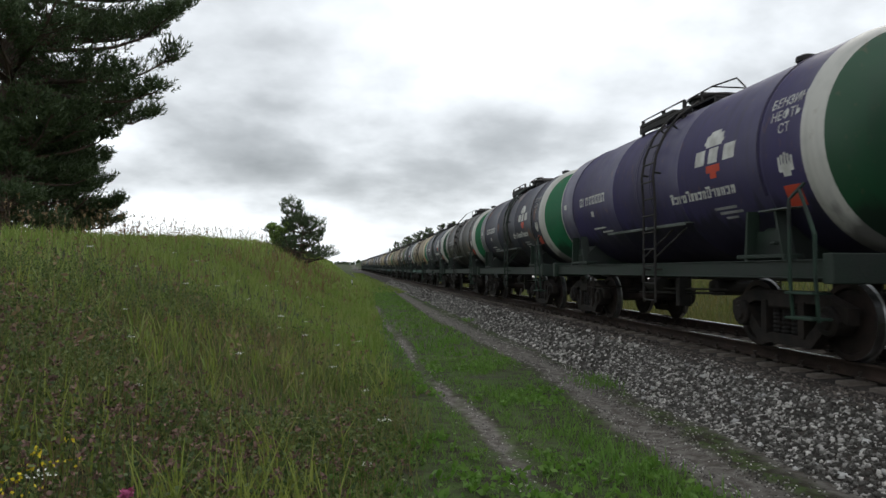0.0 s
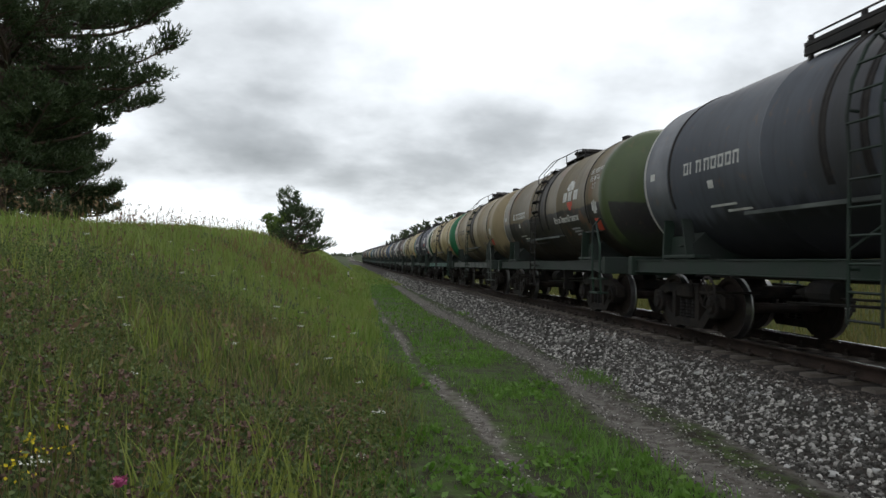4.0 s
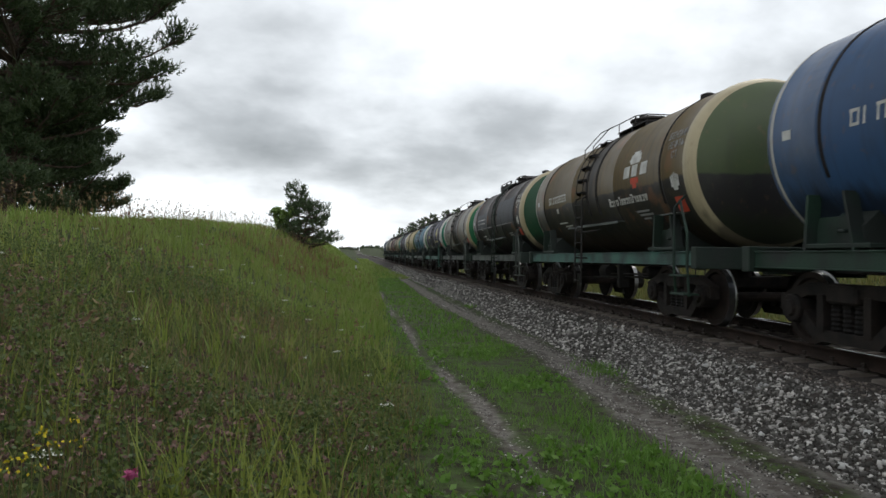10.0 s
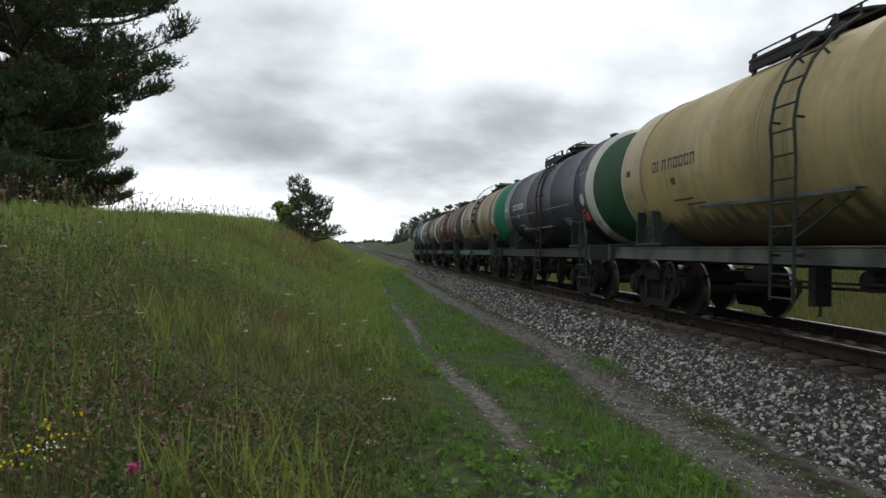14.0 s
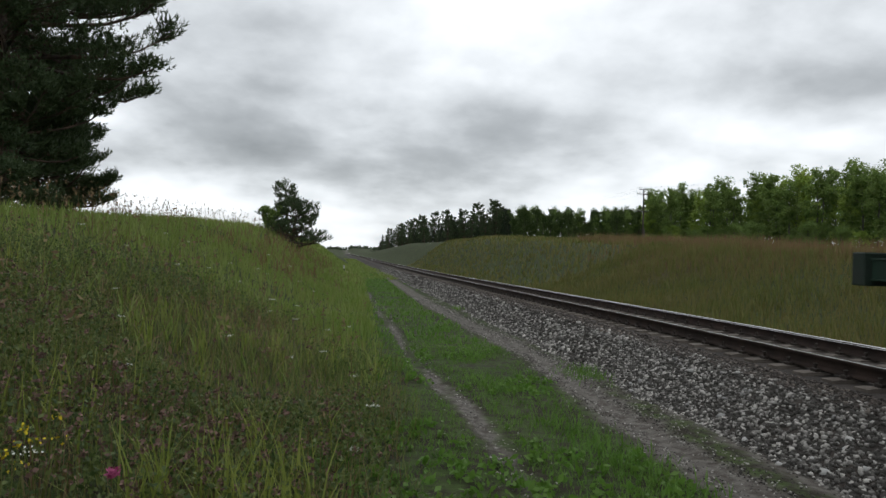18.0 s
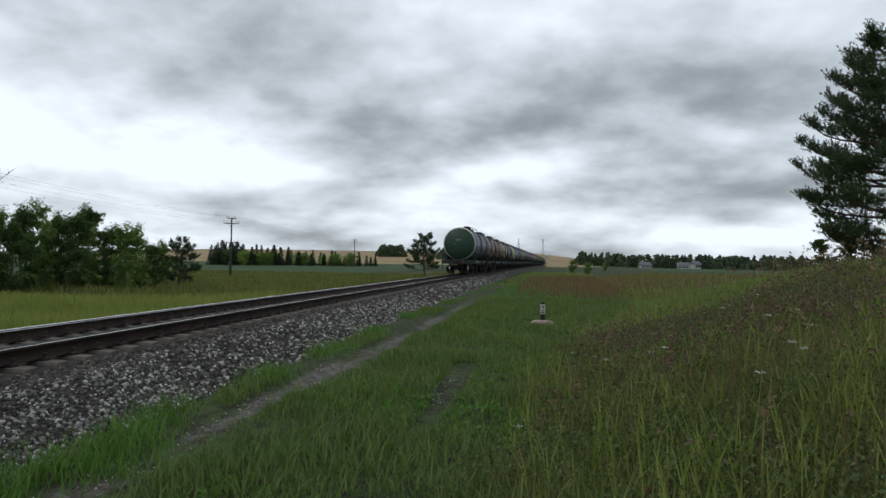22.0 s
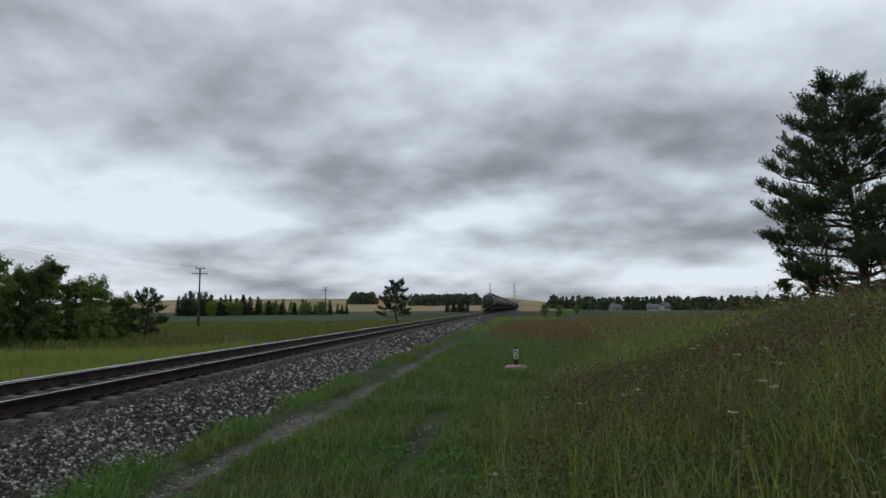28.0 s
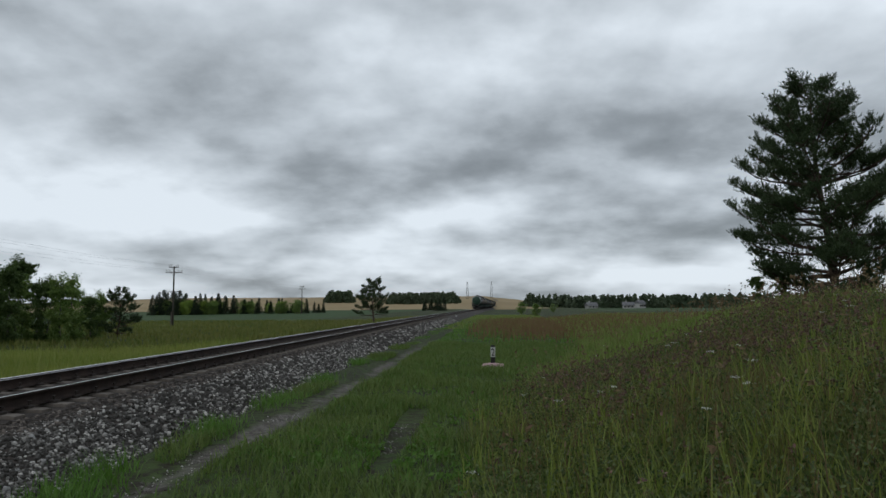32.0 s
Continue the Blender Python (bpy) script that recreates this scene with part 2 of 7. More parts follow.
M_FIELD = mat("meadow_grass", (0.17, 0.235, 0.035), (0.32, 0.34, 0.085), island=0.6, rough=0.65, bump=0, scale=0.25, fine=2, trans=0.4)
M_MEADOW = mat("far_meadow_grass", (0.105, 0.145, 0.026), (0.21, 0.205, 0.055), island=0.6, rough=0.7, bump=0, scale=0.12, fine=2, trans=0.35)
M_OLIVE = mat("rank_meadow_grass", (0.10, 0.135, 0.026), (0.20, 0.165, 0.062), island=0.7, rough=0.75, bump=0, scale=0.3, fine=2, trans=0.35)
# paler far foliage: distance haze is mixed into the leaf colour
M_HAZED_WOODS = mat("hazed_foliage", (0.07, 0.105, 0.058), (0.12, 0.15, 0.085), island=0.7, rough=0.8, bump=0, scale=0.1, fine=1, trans=0.3)
M_BALLAST = mat("ballast_bed", (0.046, 0.037, 0.031), (0.026, 0.021, 0.018), rough=0.95, scale=1.2, fine=30, var=0.6, bump=0.9)
M_STONE = mat("crushed_stone", (0.046, 0.042, 0.037), (0.62, 0.59, 0.55), island=0.97, rare=4.0, rough=0.9, scale=2, fine=25, var=0.2, bump=0.3)
M_STONE_DARK = mat("oily_stone", (0.036, 0.029, 0.025), (0.20, 0.17, 0.145), island=0.97, rare=4.0, rough=0.85, scale=2, fine=25, var=0.2, bump=0.3)
M_BANKTOP = mat("bank_top_grass", (0.145, 0.235, 0.036), (0.26, 0.30, 0.09), island=0.7, rough=0.65, bump=0, scale=0.35, fine=2, trans=0.4)
M_STONE1 = mat("loose_stone", (0.20, 0.195, 0.19), (0.55, 0.54, 0.52), per_object=0.95, rough=0.9, scale=2, fine=25, var=0.2, bump=0.3)
M_CONCRETE = mat("sleeper_concrete", (0.185, 0.16, 0.138), (0.085, 0.07, 0.057), per_object=0.5, rough=0.92, scale=4, fine=60, var=0.25, bump=0.35)
M_RAIL = mat("rail_side_rust", (0.046, 0.031, 0.025), (0.026, 0.019, 0.016), spec=0.2, rough=0.9, scale=3, fine=50, var=0.3, bump=0.25)
M_RAILTOP = mat("polished_rail_head", (0.66, 0.65, 0.64), (0.55, 0.54, 0.53), rough=0.24, metal=1.0, scale=1, fine=30, var=0.08, bump=0.03)
M_PANEL = mat("slate_primer", (0.038, 0.042, 0.052), (0.026, 0.028, 0.034), rough=0.6, scale=1.5, var=0.15, bump=0.05)
M_CLIP = mat("rail_clip_iron", (0.045, 0.034, 0.028), rough=0.8, bump=0.2)
M_WHEELRIM = mat("polished_tyre", (0.3, 0.3, 0.3), rough=0.35, metal=1.0, bump=0.03, var=0.1)
M_BOGIE = mat("bogie_iron", (0.028, 0.022, 0.019), (0.014, 0.0125, 0.012), spec=0.2, rough=0.78, scale=5, var=0.35, bump=0.3)
M_WHEEL = mat("wheel_iron", (0.030, 0.021, 0.018), (0.016, 0.013, 0.012), spec=0.2, rough=0.75, scale=4, var=0.3)
M_BLACK = mat("sooty_black", (0.022, 0.021, 0.0215), (0.036, 0.031, 0.028), spec=0.25, rough=0.7, scale=4, var=0.3)
M_GREENFRAME = mat("green_frame_paint", (0.017, 0.044, 0.028), (0.013, 0.018, 0.016), rough=0.65, scale=1.6, var=0.25, bump=0.15)
M_DARKFRAME = mat("dark_frame_paint", (0.013, 0.027, 0.018), (0.022, 0.027, 0.024), rough=0.7, scale=1.8, var=0.3, bump=0.15)
M_TEALFRAME = mat("teal_frame_paint", (0.05, 0.135, 0.11), (0.025, 0.045, 0.04), rough=0.65, scale=1.5, var=0.25, bump=0.15)
M_GREYFRAME = mat("grey_frame_paint", (0.095, 0.107, 0.096), (0.032, 0.038, 0.034), rough=0.7, scale=1.5, var=0.25, bump=0.15)
M_WHITE = mat("white_marking", (0.60, 0.60, 0.57), (0.42, 0.41, 0.38), rough=0.7, scale=5, var=0.15, bump=0.05)
M_FADED = mat("faded_marking", (0.30, 0.30, 0.30), (0.19, 0.19, 0.19), rough=0.75, scale=5, var=0.2, bump=0.05)
M_DARKMARK = mat("black_marking", (0.04, 0.037, 0.035), (0.08, 0.07, 0.06), rough=0.75, scale=5, var=0.2, bump=0.05)
M_RED = mat("red_hazard_paint", (0.52, 0.055, 0.02), (0.40, 0.05, 0.025), rough=0.65, scale=5, var=0.15, bump=0.05)
M_YELLOWMARK = mat("yellowed_marking", (0.48, 0.43, 0.20), (0.34, 0.31, 0.16), rough=0.7, scale=5, var=0.2, bump=0.05)
M_BARK = mat("pine_bark", (0.10, 0.068, 0.048), (0.055, 0.042, 0.035), rough=0.95, scale=3, fine=14, var=0.45, bump=0.9, stretch=(1, 1, 0.35))
M_BARK_GREY = mat("grey_bark", (0.13, 0.12, 0.105), (0.065, 0.06, 0.05), rough=0.95, scale=3, fine=14, var=0.4, bump=0.8, stretch=(1, 1, 0.4))
M_NEEDLE = mat("pine_needles", (0.036, 0.066, 0.025), (0.076, 0.108, 0.042), trans=0.2, island=0.8, rough=0.6, bump=0, scale=0.6)
M_NEEDLE2 = mat("dark_conifer", (0.018, 0.036, 0.017), (0.034, 0.055, 0.022), trans=0.2, island=0.7, rough=0.7, bump=0, scale=0.6)
M_LEAVES = mat("tree_leaves", (0.19, 0.30, 0.05), (0.38, 0.47, 0.10), trans=0.55, island=0.7, rough=0.6, bump=0, scale=0.35, per_object=0)
M_TWIG = mat("grey_twigs", (0.17, 0.145, 0.125), (0.11, 0.095, 0.08), rough=0.95, scale=3, var=0.3, bump=0)
M_LEAVES2 = mat("tree_leaves_dark", (0.105, 0.185, 0.042), (0.24, 0.32, 0.08), trans=0.45, island=0.7, rough=0.6, bump=0, scale=0.35)
M_LEAVES4 = mat("thicket_leaves", (0.055, 0.098, 0.026), (0.115, 0.165, 0.045), trans=0.4, island=0.7, rough=0.65, bump=0, scale=0.35)
M_LEAVES3 = mat("tree_leaves_light", (0.26, 0.36, 0.055), (0.40, 0.46, 0.11), trans=0.5, island=0.7, rough=0.6, bump=0, scale=0.35)
M_POLE = mat("weathered_pole_wood", (0.10, 0.085, 0.07), (0.06, 0.052, 0.045), rough=0.95, scale=2, var=0.35, bump=0.4, stretch=(4, 4, 0.4))
M_GLASSY = mat("porcelain", (0.55, 0.55, 0.52), rough=0.3, bump=0)
M_PLASTER = mat("white_wall", (0.42, 0.41, 0.39), (0.34, 0.33, 0.31), rough=0.9, scale=0.6)
M_ROOF = mat("grey_roof", (0.16, 0.16, 0.165), (0.11, 0.11, 0.115), rough=0.8, scale=0.5)
M_PINKBASE = mat("faded_pink_paint", (0.50, 0.33, 0.33), (0.36, 0.25, 0.24), rough=0.9, scale=3, bump=0.3)
M_WINDOW = mat("dark_pane", (0.03, 0.035, 0.04), rough=0.15, bump=0)


# ---- mesh helpers ----
class Shape:
    """Gathers vertices and faces of one part."""

    def __init__(self):
        self.v, self.f = [], []

    def add(self, vs, fs):
        k = len(self.v)
        self.v += [tuple(p) for p in vs]
        self.f += [tuple(i + k for i in f) for f in fs]
        return self

    def box(self, x0, x1, y0, y1, z0, z1, b=0.012):
        """A box with chamfered edges."""
        b = min(b, (x1 - x0) * 0.3, (y1 - y0) * 0.3, (z1 - z0) * 0.3)
        bm = bmesh.new()
        bmesh.ops.create_cube(bm, size=1, matrix=Matrix.Translation(((x0 + x1) / 2, (y0 + y1) / 2, (z0 + z1) / 2)) @ Matrix.Diagonal((x1 - x0, y1 - y0, z1 - z0, 1)))
        if b > 0:
            bmesh.ops.bevel(bm, geom=bm.edges[:], offset=b, segments=1, affect="EDGES")
        bm.verts.index_update()
        self.add([v.co[:] for v in bm.verts], [[v.index for v in f.verts] for f in bm.faces])
        bm.free()
        return self

    def lathe(self, prof, n=24, axis="y", at=(0, 0, 0), caps=True):
        """Turns a profile of (radius, along) about an axis."""
        vs, fs = [], []
        for r, a in prof:
            for i in range(n):
                t = 2 * math.pi * i / n
                c, s = r * math.cos(t), r * math.sin(t)
                p = {"y": (c, a, s), "x": (a, c, s), "z": (c, s, a)}[axis]
                vs.append((p[0] + at[0], p[1] + at[1], p[2] + at[2]))
        for j in range(len(prof) - 1):
            for i in range(n):
                q = (i + 1) % n
                fs.append((j * n + i, j * n + q, (j + 1) * n + q, (j + 1) * n + i))
        if caps:
            fs += [tuple(range(n)), tuple(range((len(prof) - 1) * n, len(prof) * n))[::-1]]
        return self.add(vs, fs)

    def tube(self, pts, r, n=6):
        """A round bar along points; r is one radius or one each."""
        pts = [Vector(p) for p in pts]
        rs = r if isinstance(r, (list, tuple)) else [r] * len(pts)
        vs, fs = [], []
        side = None
        for i, p in enumerate(pts):
            d = (pts[min(i + 1, len(pts) - 1)] - pts[max(i - 1, 0)]).normalized()
            if side is None:
                side = d.orthogonal().normalized()
            side = (side - d * side.dot(d)).normalized()
            o = d.cross(side)
            for k in range(n):
                t = 2 * math.pi * k / n
                vs.append(p + (side * math.cos(t) + o * math.sin(t)) * rs[i])
        for j in range(len(pts) - 1):
            for i in range(n):
                q = (i + 1) % n
                fs.append((j * n + i, j * n + q, (j + 1) * n + q, (j + 1) * n + i))
        fs += [tuple(range(n))[::-1], tuple(range((len(pts) - 1) * n, len(pts) * n))]
        return self.add(vs, fs)

    def slab(self, outline, x0, x1):
        """A plate: an outline of (y, z), thick from x0 to x1."""
        k = len(outline)
        vs = [(x0, y, z) for y, z in outline] + [(x1, y, z) for y, z in outline]
        fs = [tuple(range(k)), tuple(range(k, 2 * k))[::-1]] + [(i, i + k, (i + 1) % k + k, (i + 1) % k) for i in range(k)]
        return self.add(vs, fs)

    def mesh(self, name, *mats, smooth=False):
        me = bpy.data.meshes.new(name)
        me.from_pydata(self.v, [], self.f)
        bm = bmesh.new()
        bm.from_mesh(me)
        bmesh.ops.recalc_face_normals(bm, faces=bm.faces[:])
        bm.to_mesh(me)
        bm.free()
        for mt in mats:
            me.materials.append(mt)
        if smooth:
            me.shade_smooth()
        return me


def grid_mesh(name, v, f, mt, smooth=False):
    """A mesh from arrays: v (n, 3) and f (m, 3 or 4)."""
    me = bpy.data.meshes.new(name)
    v, f = np.asarray(v, np.float32), np.asarray(f, np.int32)
    k = f.shape[1]
    me.vertices.add(len(v))
    me.vertices.foreach_set("co", v.ravel())
    me.loops.add(f.size)
    me.loops.foreach_set("vertex_index", f.ravel())
    me.polygons.add(len(f))
    me.polygons.foreach_set("loop_start", np.arange(len(f), dtype=np.int32) * k)
    me.update(calc_edges=True)
    me.materials.append(mt)
    if smooth:
        me.shade_smooth()
    return me


def part(name, me, parent, label="", at=None, material=None):
    ob = new(name, me)
    ob.parent = parent
    if at is not None:
        ob.matrix_basis = at
    if material is not None:
        ob.material_slots[0].link = "OBJECT"
        ob.material_slots[0].material = material
    return tagged(ob, label)


def smooth01(v):
    v = np.clip(v, 0, 1)
    return v * v * (3 - 2 * v)


# ---- the lie of the land ----
XC = 6.6475


BEND_Y = np.array([-150, -80, -45, -25, -12, -5, 5, 12, 25, 45, 80, 150.0])
BEND_X = np.array([0.45, 0.39, 0.35, 0.32, 0.29, 0.22, 0.03, -0.16, -0.35, -0.57, -0.86, -1.18])
BEND_Z = np.array([0.02, 0.007, -0.004, -0.005, -0.017, -0.022, 0.021, 0.054, 0.064, 0.074, 0.12, 0.169])


def bend(y, v):
    """A smooth curve through the line's survey."""
    y = np.clip(np.asarray(y, float), -150, 150)
    m = np.gradient(v, BEND_Y)
    i = np.clip(np.searchsorted(BEND_Y, y) - 1, 0, len(BEND_Y) - 2)
    h = BEND_Y[i + 1] - BEND_Y[i]
    t = (y - BEND_Y[i]) / h
    return (2 * t ** 3 - 3 * t ** 2 + 1) * v[i] + (t ** 3 - 2 * t ** 2 + t) * h * m[i] + (3 * t ** 2 - 2 * t ** 3) * v[i + 1] + (t ** 3 - t ** 2) * h * m[i + 1]


def road_x(y):
    """The run of the cart track and the bank, which follows the line loosely."""
    y = np.asarray(y, float)
    c = np.clip(y, -120, 150)
    return XC + 0.007 * y - (c * c / 8000 + c / 4000 * (y - c))


def line_x(y):
    """The track's middle: a long, slight curve."""
    return road_x(y) + bend(y, BEND_X)


def line_z(y):
    y = np.asarray(y, float)
    return 0.0075 * np.maximum(0, y - 50) * np.clip(y / 200, 0.3, 1) + 0.0018 * np.maximum(0, -y - 30) + bend(y, BEND_Z)


def line_pose(y):
    s = math.atan((float(line_x(y + 1)) - float(line_x(y - 1))) / 2)
    g = math.atan((float(line_z(y + 3)) - float(line_z(y - 3))) / 6)
    return pose(float(line_x(y)), y, float(line_z(y)), math.degrees(g), 0, -math.degrees(s))


def wave(x, y, s, seed=0.0):
    """Cheap smooth unevenness, -1 to 1."""
    return (np.sin(x * s + 1.3 * seed + 1.7 * np.sin(y * s * 0.7 + seed)) + np.sin(y * s * 1.13 + 2.1 * seed + 1.3 * np.sin(x * s * 0.9 + 2 * seed))) / 2


def rut_one(y):
    """The wheel ruts wander beside the line."""
    return np.interp(y, [-12, -8, 0, 6, 8, 10, 11.5, 18, 23, 39, 53, 80], [1.2, 1.2, 1.3, 1.4, 1.35, 1.19, 1.0, 0.86, 0.68, 0.28, 0.12, 0.0])


def rut_two(y):
    return np.interp(y, [-40, -18, -12.7, -9, -6.5, 5.8, 7.4, 9.6, 12.7, 18, 29, 47], [3.0, 3.1, 3.2, 3.36, 3.4, 3.16, 3.15, 3.25, 3.4, 3.2, 2.8, 2.88])


def land(x, y):
    x, y = np.asarray(x, float), np.asarray(y, float)
    u = x - road_x(y) + XC
    base = -0.72 + 0.0 * u
    # cart track between the bank and the ballast
    for c in (rut_one(y), rut_two(y)):
        base = base - 0.05 * np.exp(-((u - c) / 0.22) ** 2) + 0.02 * np.exp(-((u - c) / 0.55) ** 2)
    base = base + 0.02 * wave(x, y, 2.1, 0.4) * np.exp(-(u - 2) ** 2 / 8)
    # near bank
    h = np.interp(y, [-300, -120, -60, -35, -24, -5, 5, 14, 42, 90, 200, 400], [0.3, 0.4, 0.6, 1.2, 1.75, 1.8, 1.95, 2.35, 3.45, 3.9, 3.0, 1.0])
    foot = np.interp(y, [-120, -60, -32, -20, -13, -8, 0, 20, 60, 120], [-7, -6, -4.6, -2, -0.7, 0, 0.25, 0.3, 0.1, 0])
    k = (foot - u) / 7.4
    bank = h * smooth01(0.06 + 0.94 * k) * (k > 0)
    bank = bank + np.where(k > 0, 0.10 * wave(x, y, 0.8, 1.0) * np.clip(k * 3, 0, 1) + 0.035 * wave(x, y, 3.1, 2.0) * np.clip(k * 6, 0, 1), 0)
    # far side: a ditch, then the rise to the tree belt
    top = np.interp(y, [-1200, -500, -250, -200, -85, -32, -13, -4, 14, 36, 92, 200, 400], [0.5, 0, -0.7, -0.7, -1.4, -1.25, -0.4, -0.3, 1.1, 2.2, 4.3, 4.8, 2.5])
    reach = np.interp(y, [-60, -20, 10, 60], [14, 13, 11, 9])
    rise = (top + 0.75) * smooth01((u - 9.6) / reach)
    ditch = -0.18 * np.exp(-((u - 9.3) / 0.7) ** 2)
    z = base + bank + rise + ditch + np.where(u > 10, 0.08 * wave(x, y, 0.5, 3.0), 0)
    # distance: low hills
    r = np.hypot(x, y)
    a = np.degrees(np.arctan2(x, y)) % 360
    z = z + 13.0 * smooth01((r - 380) / 450) * smooth01((a - 138) / 15) * smooth01((189 - a) / 9)
    z = z + 9.0 * smooth01((r - 500) / 500) * smooth01((a - 186) / 14) * smooth01((330 - a) / 40)
    z = z + 10.0 * smooth01((r - 500) / 600) * np.where((a < 60) | (a > 310), 1, 0)
    return z + (line_z(np.clip(y, -250, 500)) - bend(y, BEND_Z)) * np.exp(-np.maximum(0, np.abs(u - 6) - 30) / 60)


def steps(*spans):
    out = []
    for a, b, s in spans:
        out.append(np.arange(a, b, s))
    return np.concatenate(out + [[spans[-1][1]]])


def ground_material():
    """Soil and sward; the marks of use come from four mesh attributes."""
    mt = bpy.data.materials.new("ground_soil_and_grass")
    mt.use_nodes = True
    n, l = mt.node_tree.nodes, mt.node_tree.links
    b = n["Principled BSDF"]
    tc = n.new("ShaderNodeTexCoord")

    def nz(scale, detail=5):
        k = n.new("ShaderNodeTexNoise")
        k.inputs["Scale"].default_value, k.inputs["Detail"].default_value = scale, detail
        l.new(tc.outputs["Object"], k.inputs["Vector"])
        return k.outputs[0]

    def mixc(f, a, c):
        k = n.new("ShaderNodeMix")
        k.data_type = "RGBA"
        l.new(f, k.inputs[0])
        for i, v in ((6, a), (7, c)):
            if isinstance(v, tuple):
                k.inputs[i].default_value = (*v, 1)
            else:
                l.new(v, k.inputs[i])
        return k.outputs[2]

    def rng(v, lo, hi):
        k = n.new("ShaderNodeMapRange")
        k.inputs[1].default_value, k.inputs[2].default_value = lo, hi
        l.new(v, k.inputs[0])
        return k.outputs[0]

    def at(name):
        k = n.new("ShaderNodeAttribute")
        k.attribute_name = name
        return k.outputs["Fac"]

    def edged(v, rough_scale):
        k = n.new("ShaderNodeMath")
        k.operation = "ADD"
        l.new(v, k.inputs[0])
        s = n.new("ShaderNodeMath")
        s.operation = "MULTIPLY_ADD"
        s.inputs[1].default_value, s.inputs[2].default_value = 0.9, -0.45
        l.new(nz(rough_scale), s.inputs[0])
        l.new(s.outputs[0], k.inputs[1])
        return rng(k.outputs[0], 0.35, 0.65)

    c = mixc(rng(nz(0.35), 0.35, 0.65), (0.036, 0.062, 0.016), (0.06, 0.085, 0.025))
    c = mixc(rng(nz(6.0), 0.42, 0.6), c, (0.028, 0.024, 0.015))
    c = mixc(edged(at("russet"), 0.15), c, (0.10, 0.06, 0.035))
    c = mixc(at("crop"), c, (0.045, 0.078, 0.028))
    c = mixc(at("wheat"), c, mixc(rng(nz(0.02), 0.35, 0.65), (0.33, 0.255, 0.14), (0.27, 0.20, 0.105)))
    dirt = mixc(rng(nz(9.0), 0.4, 0.62), (0.145, 0.134, 0.120), (0.068, 0.058, 0.049))
    c = mixc(edged(at("worn"), 1.6), c, dirt)
    l.new(c, b.inputs["Base Color"])
    b.inputs["Roughness"].default_value = 0.95
    b.inputs["Specular IOR Level"].default_value = 0.2
    bp = n.new("ShaderNodeBump")
    bp.inputs["Strength"].default_value, bp.inputs["Distance"].default_value = 0.6, 0.05
    l.new(nz(14.0), bp.inputs["Height"])
    l.new(bp.outputs[0], b.inputs["Normal"])
    return mt


def build_ground():
    xs = steps((-2600, -300, 230), (-300, -60, 12), (-60, -14, 1.5), (-14, 12, 0.22), (12, 60, 1.2), (60, 300, 12), (300, 2600, 230))
    ys = steps((-2600, -400, 150), (-400, -100, 10), (-100, -30, 1.5), (-30, 40, 0.4), (40, 120, 2), (120, 400, 10), (400, 2600, 150))
    X, Y = np.meshgrid(xs, ys)
    X, Y = X.ravel(), Y.ravel()
    Z = land(X, Y)
    nx, ny = len(xs), len(ys)
    i = (np.arange(ny - 1)[:, None] * nx + np.arange(nx - 1)).ravel()
    me = grid_mesh("ground", np.stack([X, Y, Z], 1), np.stack([i, i + 1, i + nx + 1, i + nx], 1), ground_material(), True)
    u = X - road_x(Y) + XC
    r, a = np.hypot(X, Y), np.degrees(np.arctan2(X, Y)) % 360
    wide = 0.17 + 0.07 * wave(X, Y, 0.6, 5)
    worn = np.exp(-((u - rut_one(Y)) / (wide * 0.75)) ** 2) * (0.75 + 0.4 * wave(X, Y, 0.45, 7)) * (0.2 + 0.8 * smooth01((Y - 1) / 4)) * smooth01((70 - Y) / 30)
    worn = np.maximum(worn, np.exp(-((u - rut_two(Y)) / (wide * 0.8 + np.where(Y > 0, 0.22, 0.15))) ** 2) * np.where(Y > 0, 1.02, 0.7 + 0.2 * wave(X, Y, 0.9, 2)) * smooth01((Y + 45) / 20))
    worn = np.maximum(worn, smooth01((u - 3.5) / 0.5) * smooth01((9.9 - u) / 0.5) * np.where(Y > 0, 0.78, 0.62 * smooth01((u - 4.4) / 0.4)))
    wheat = smooth01((r - 330) / 60) * smooth01((a - 140) / 6) * smooth01((187 - a) / 3)
    crop = smooth01((u - 26) / 10) * smooth01((-Y - 55) / 20) * (1 - wheat)
    crop = np.maximum(crop, smooth01((r - 150) / 60) * smooth01((a - 186) / 6) * smooth01((250 - a) / 20))
    russet = np.exp(-(((Y + 62) / 26) ** 2 + ((u + 8) / 9) ** 2)) * 0.95
    russet = np.maximum(russet, np.exp(-(((Y - 40) / 22) ** 2 + ((u + 3.6) / 1.6) ** 2)) * 0.5)
    russet = np.maximum(russet, np.exp(-(((Y - 34) / 12) ** 2 + ((u - 17) / 4) ** 2)) * 0.6)
    for nm, val in (("worn", worn), ("wheat", wheat), ("crop", crop), ("russet", russet)):
        me.attributes.new(nm, "FLOAT", "POINT").data.foreach_set("value", val.astype(np.float32))
    tagged(new("ground", me), "rough grassy ground with a worn cart track beside the railway", "ground", kind="structure")


build_ground()


# ---- the railway ----
def squeeze(u, y):
    """The ballast's shoulder is narrower up the line."""
    k = np.interp(y, [2, 8, 14, 30, 60], [1.0, 0.9, 0.76, 0.68, 0.64])
    return np.where(u < -1.4, -1.4 + (u + 1.4) * k, u)


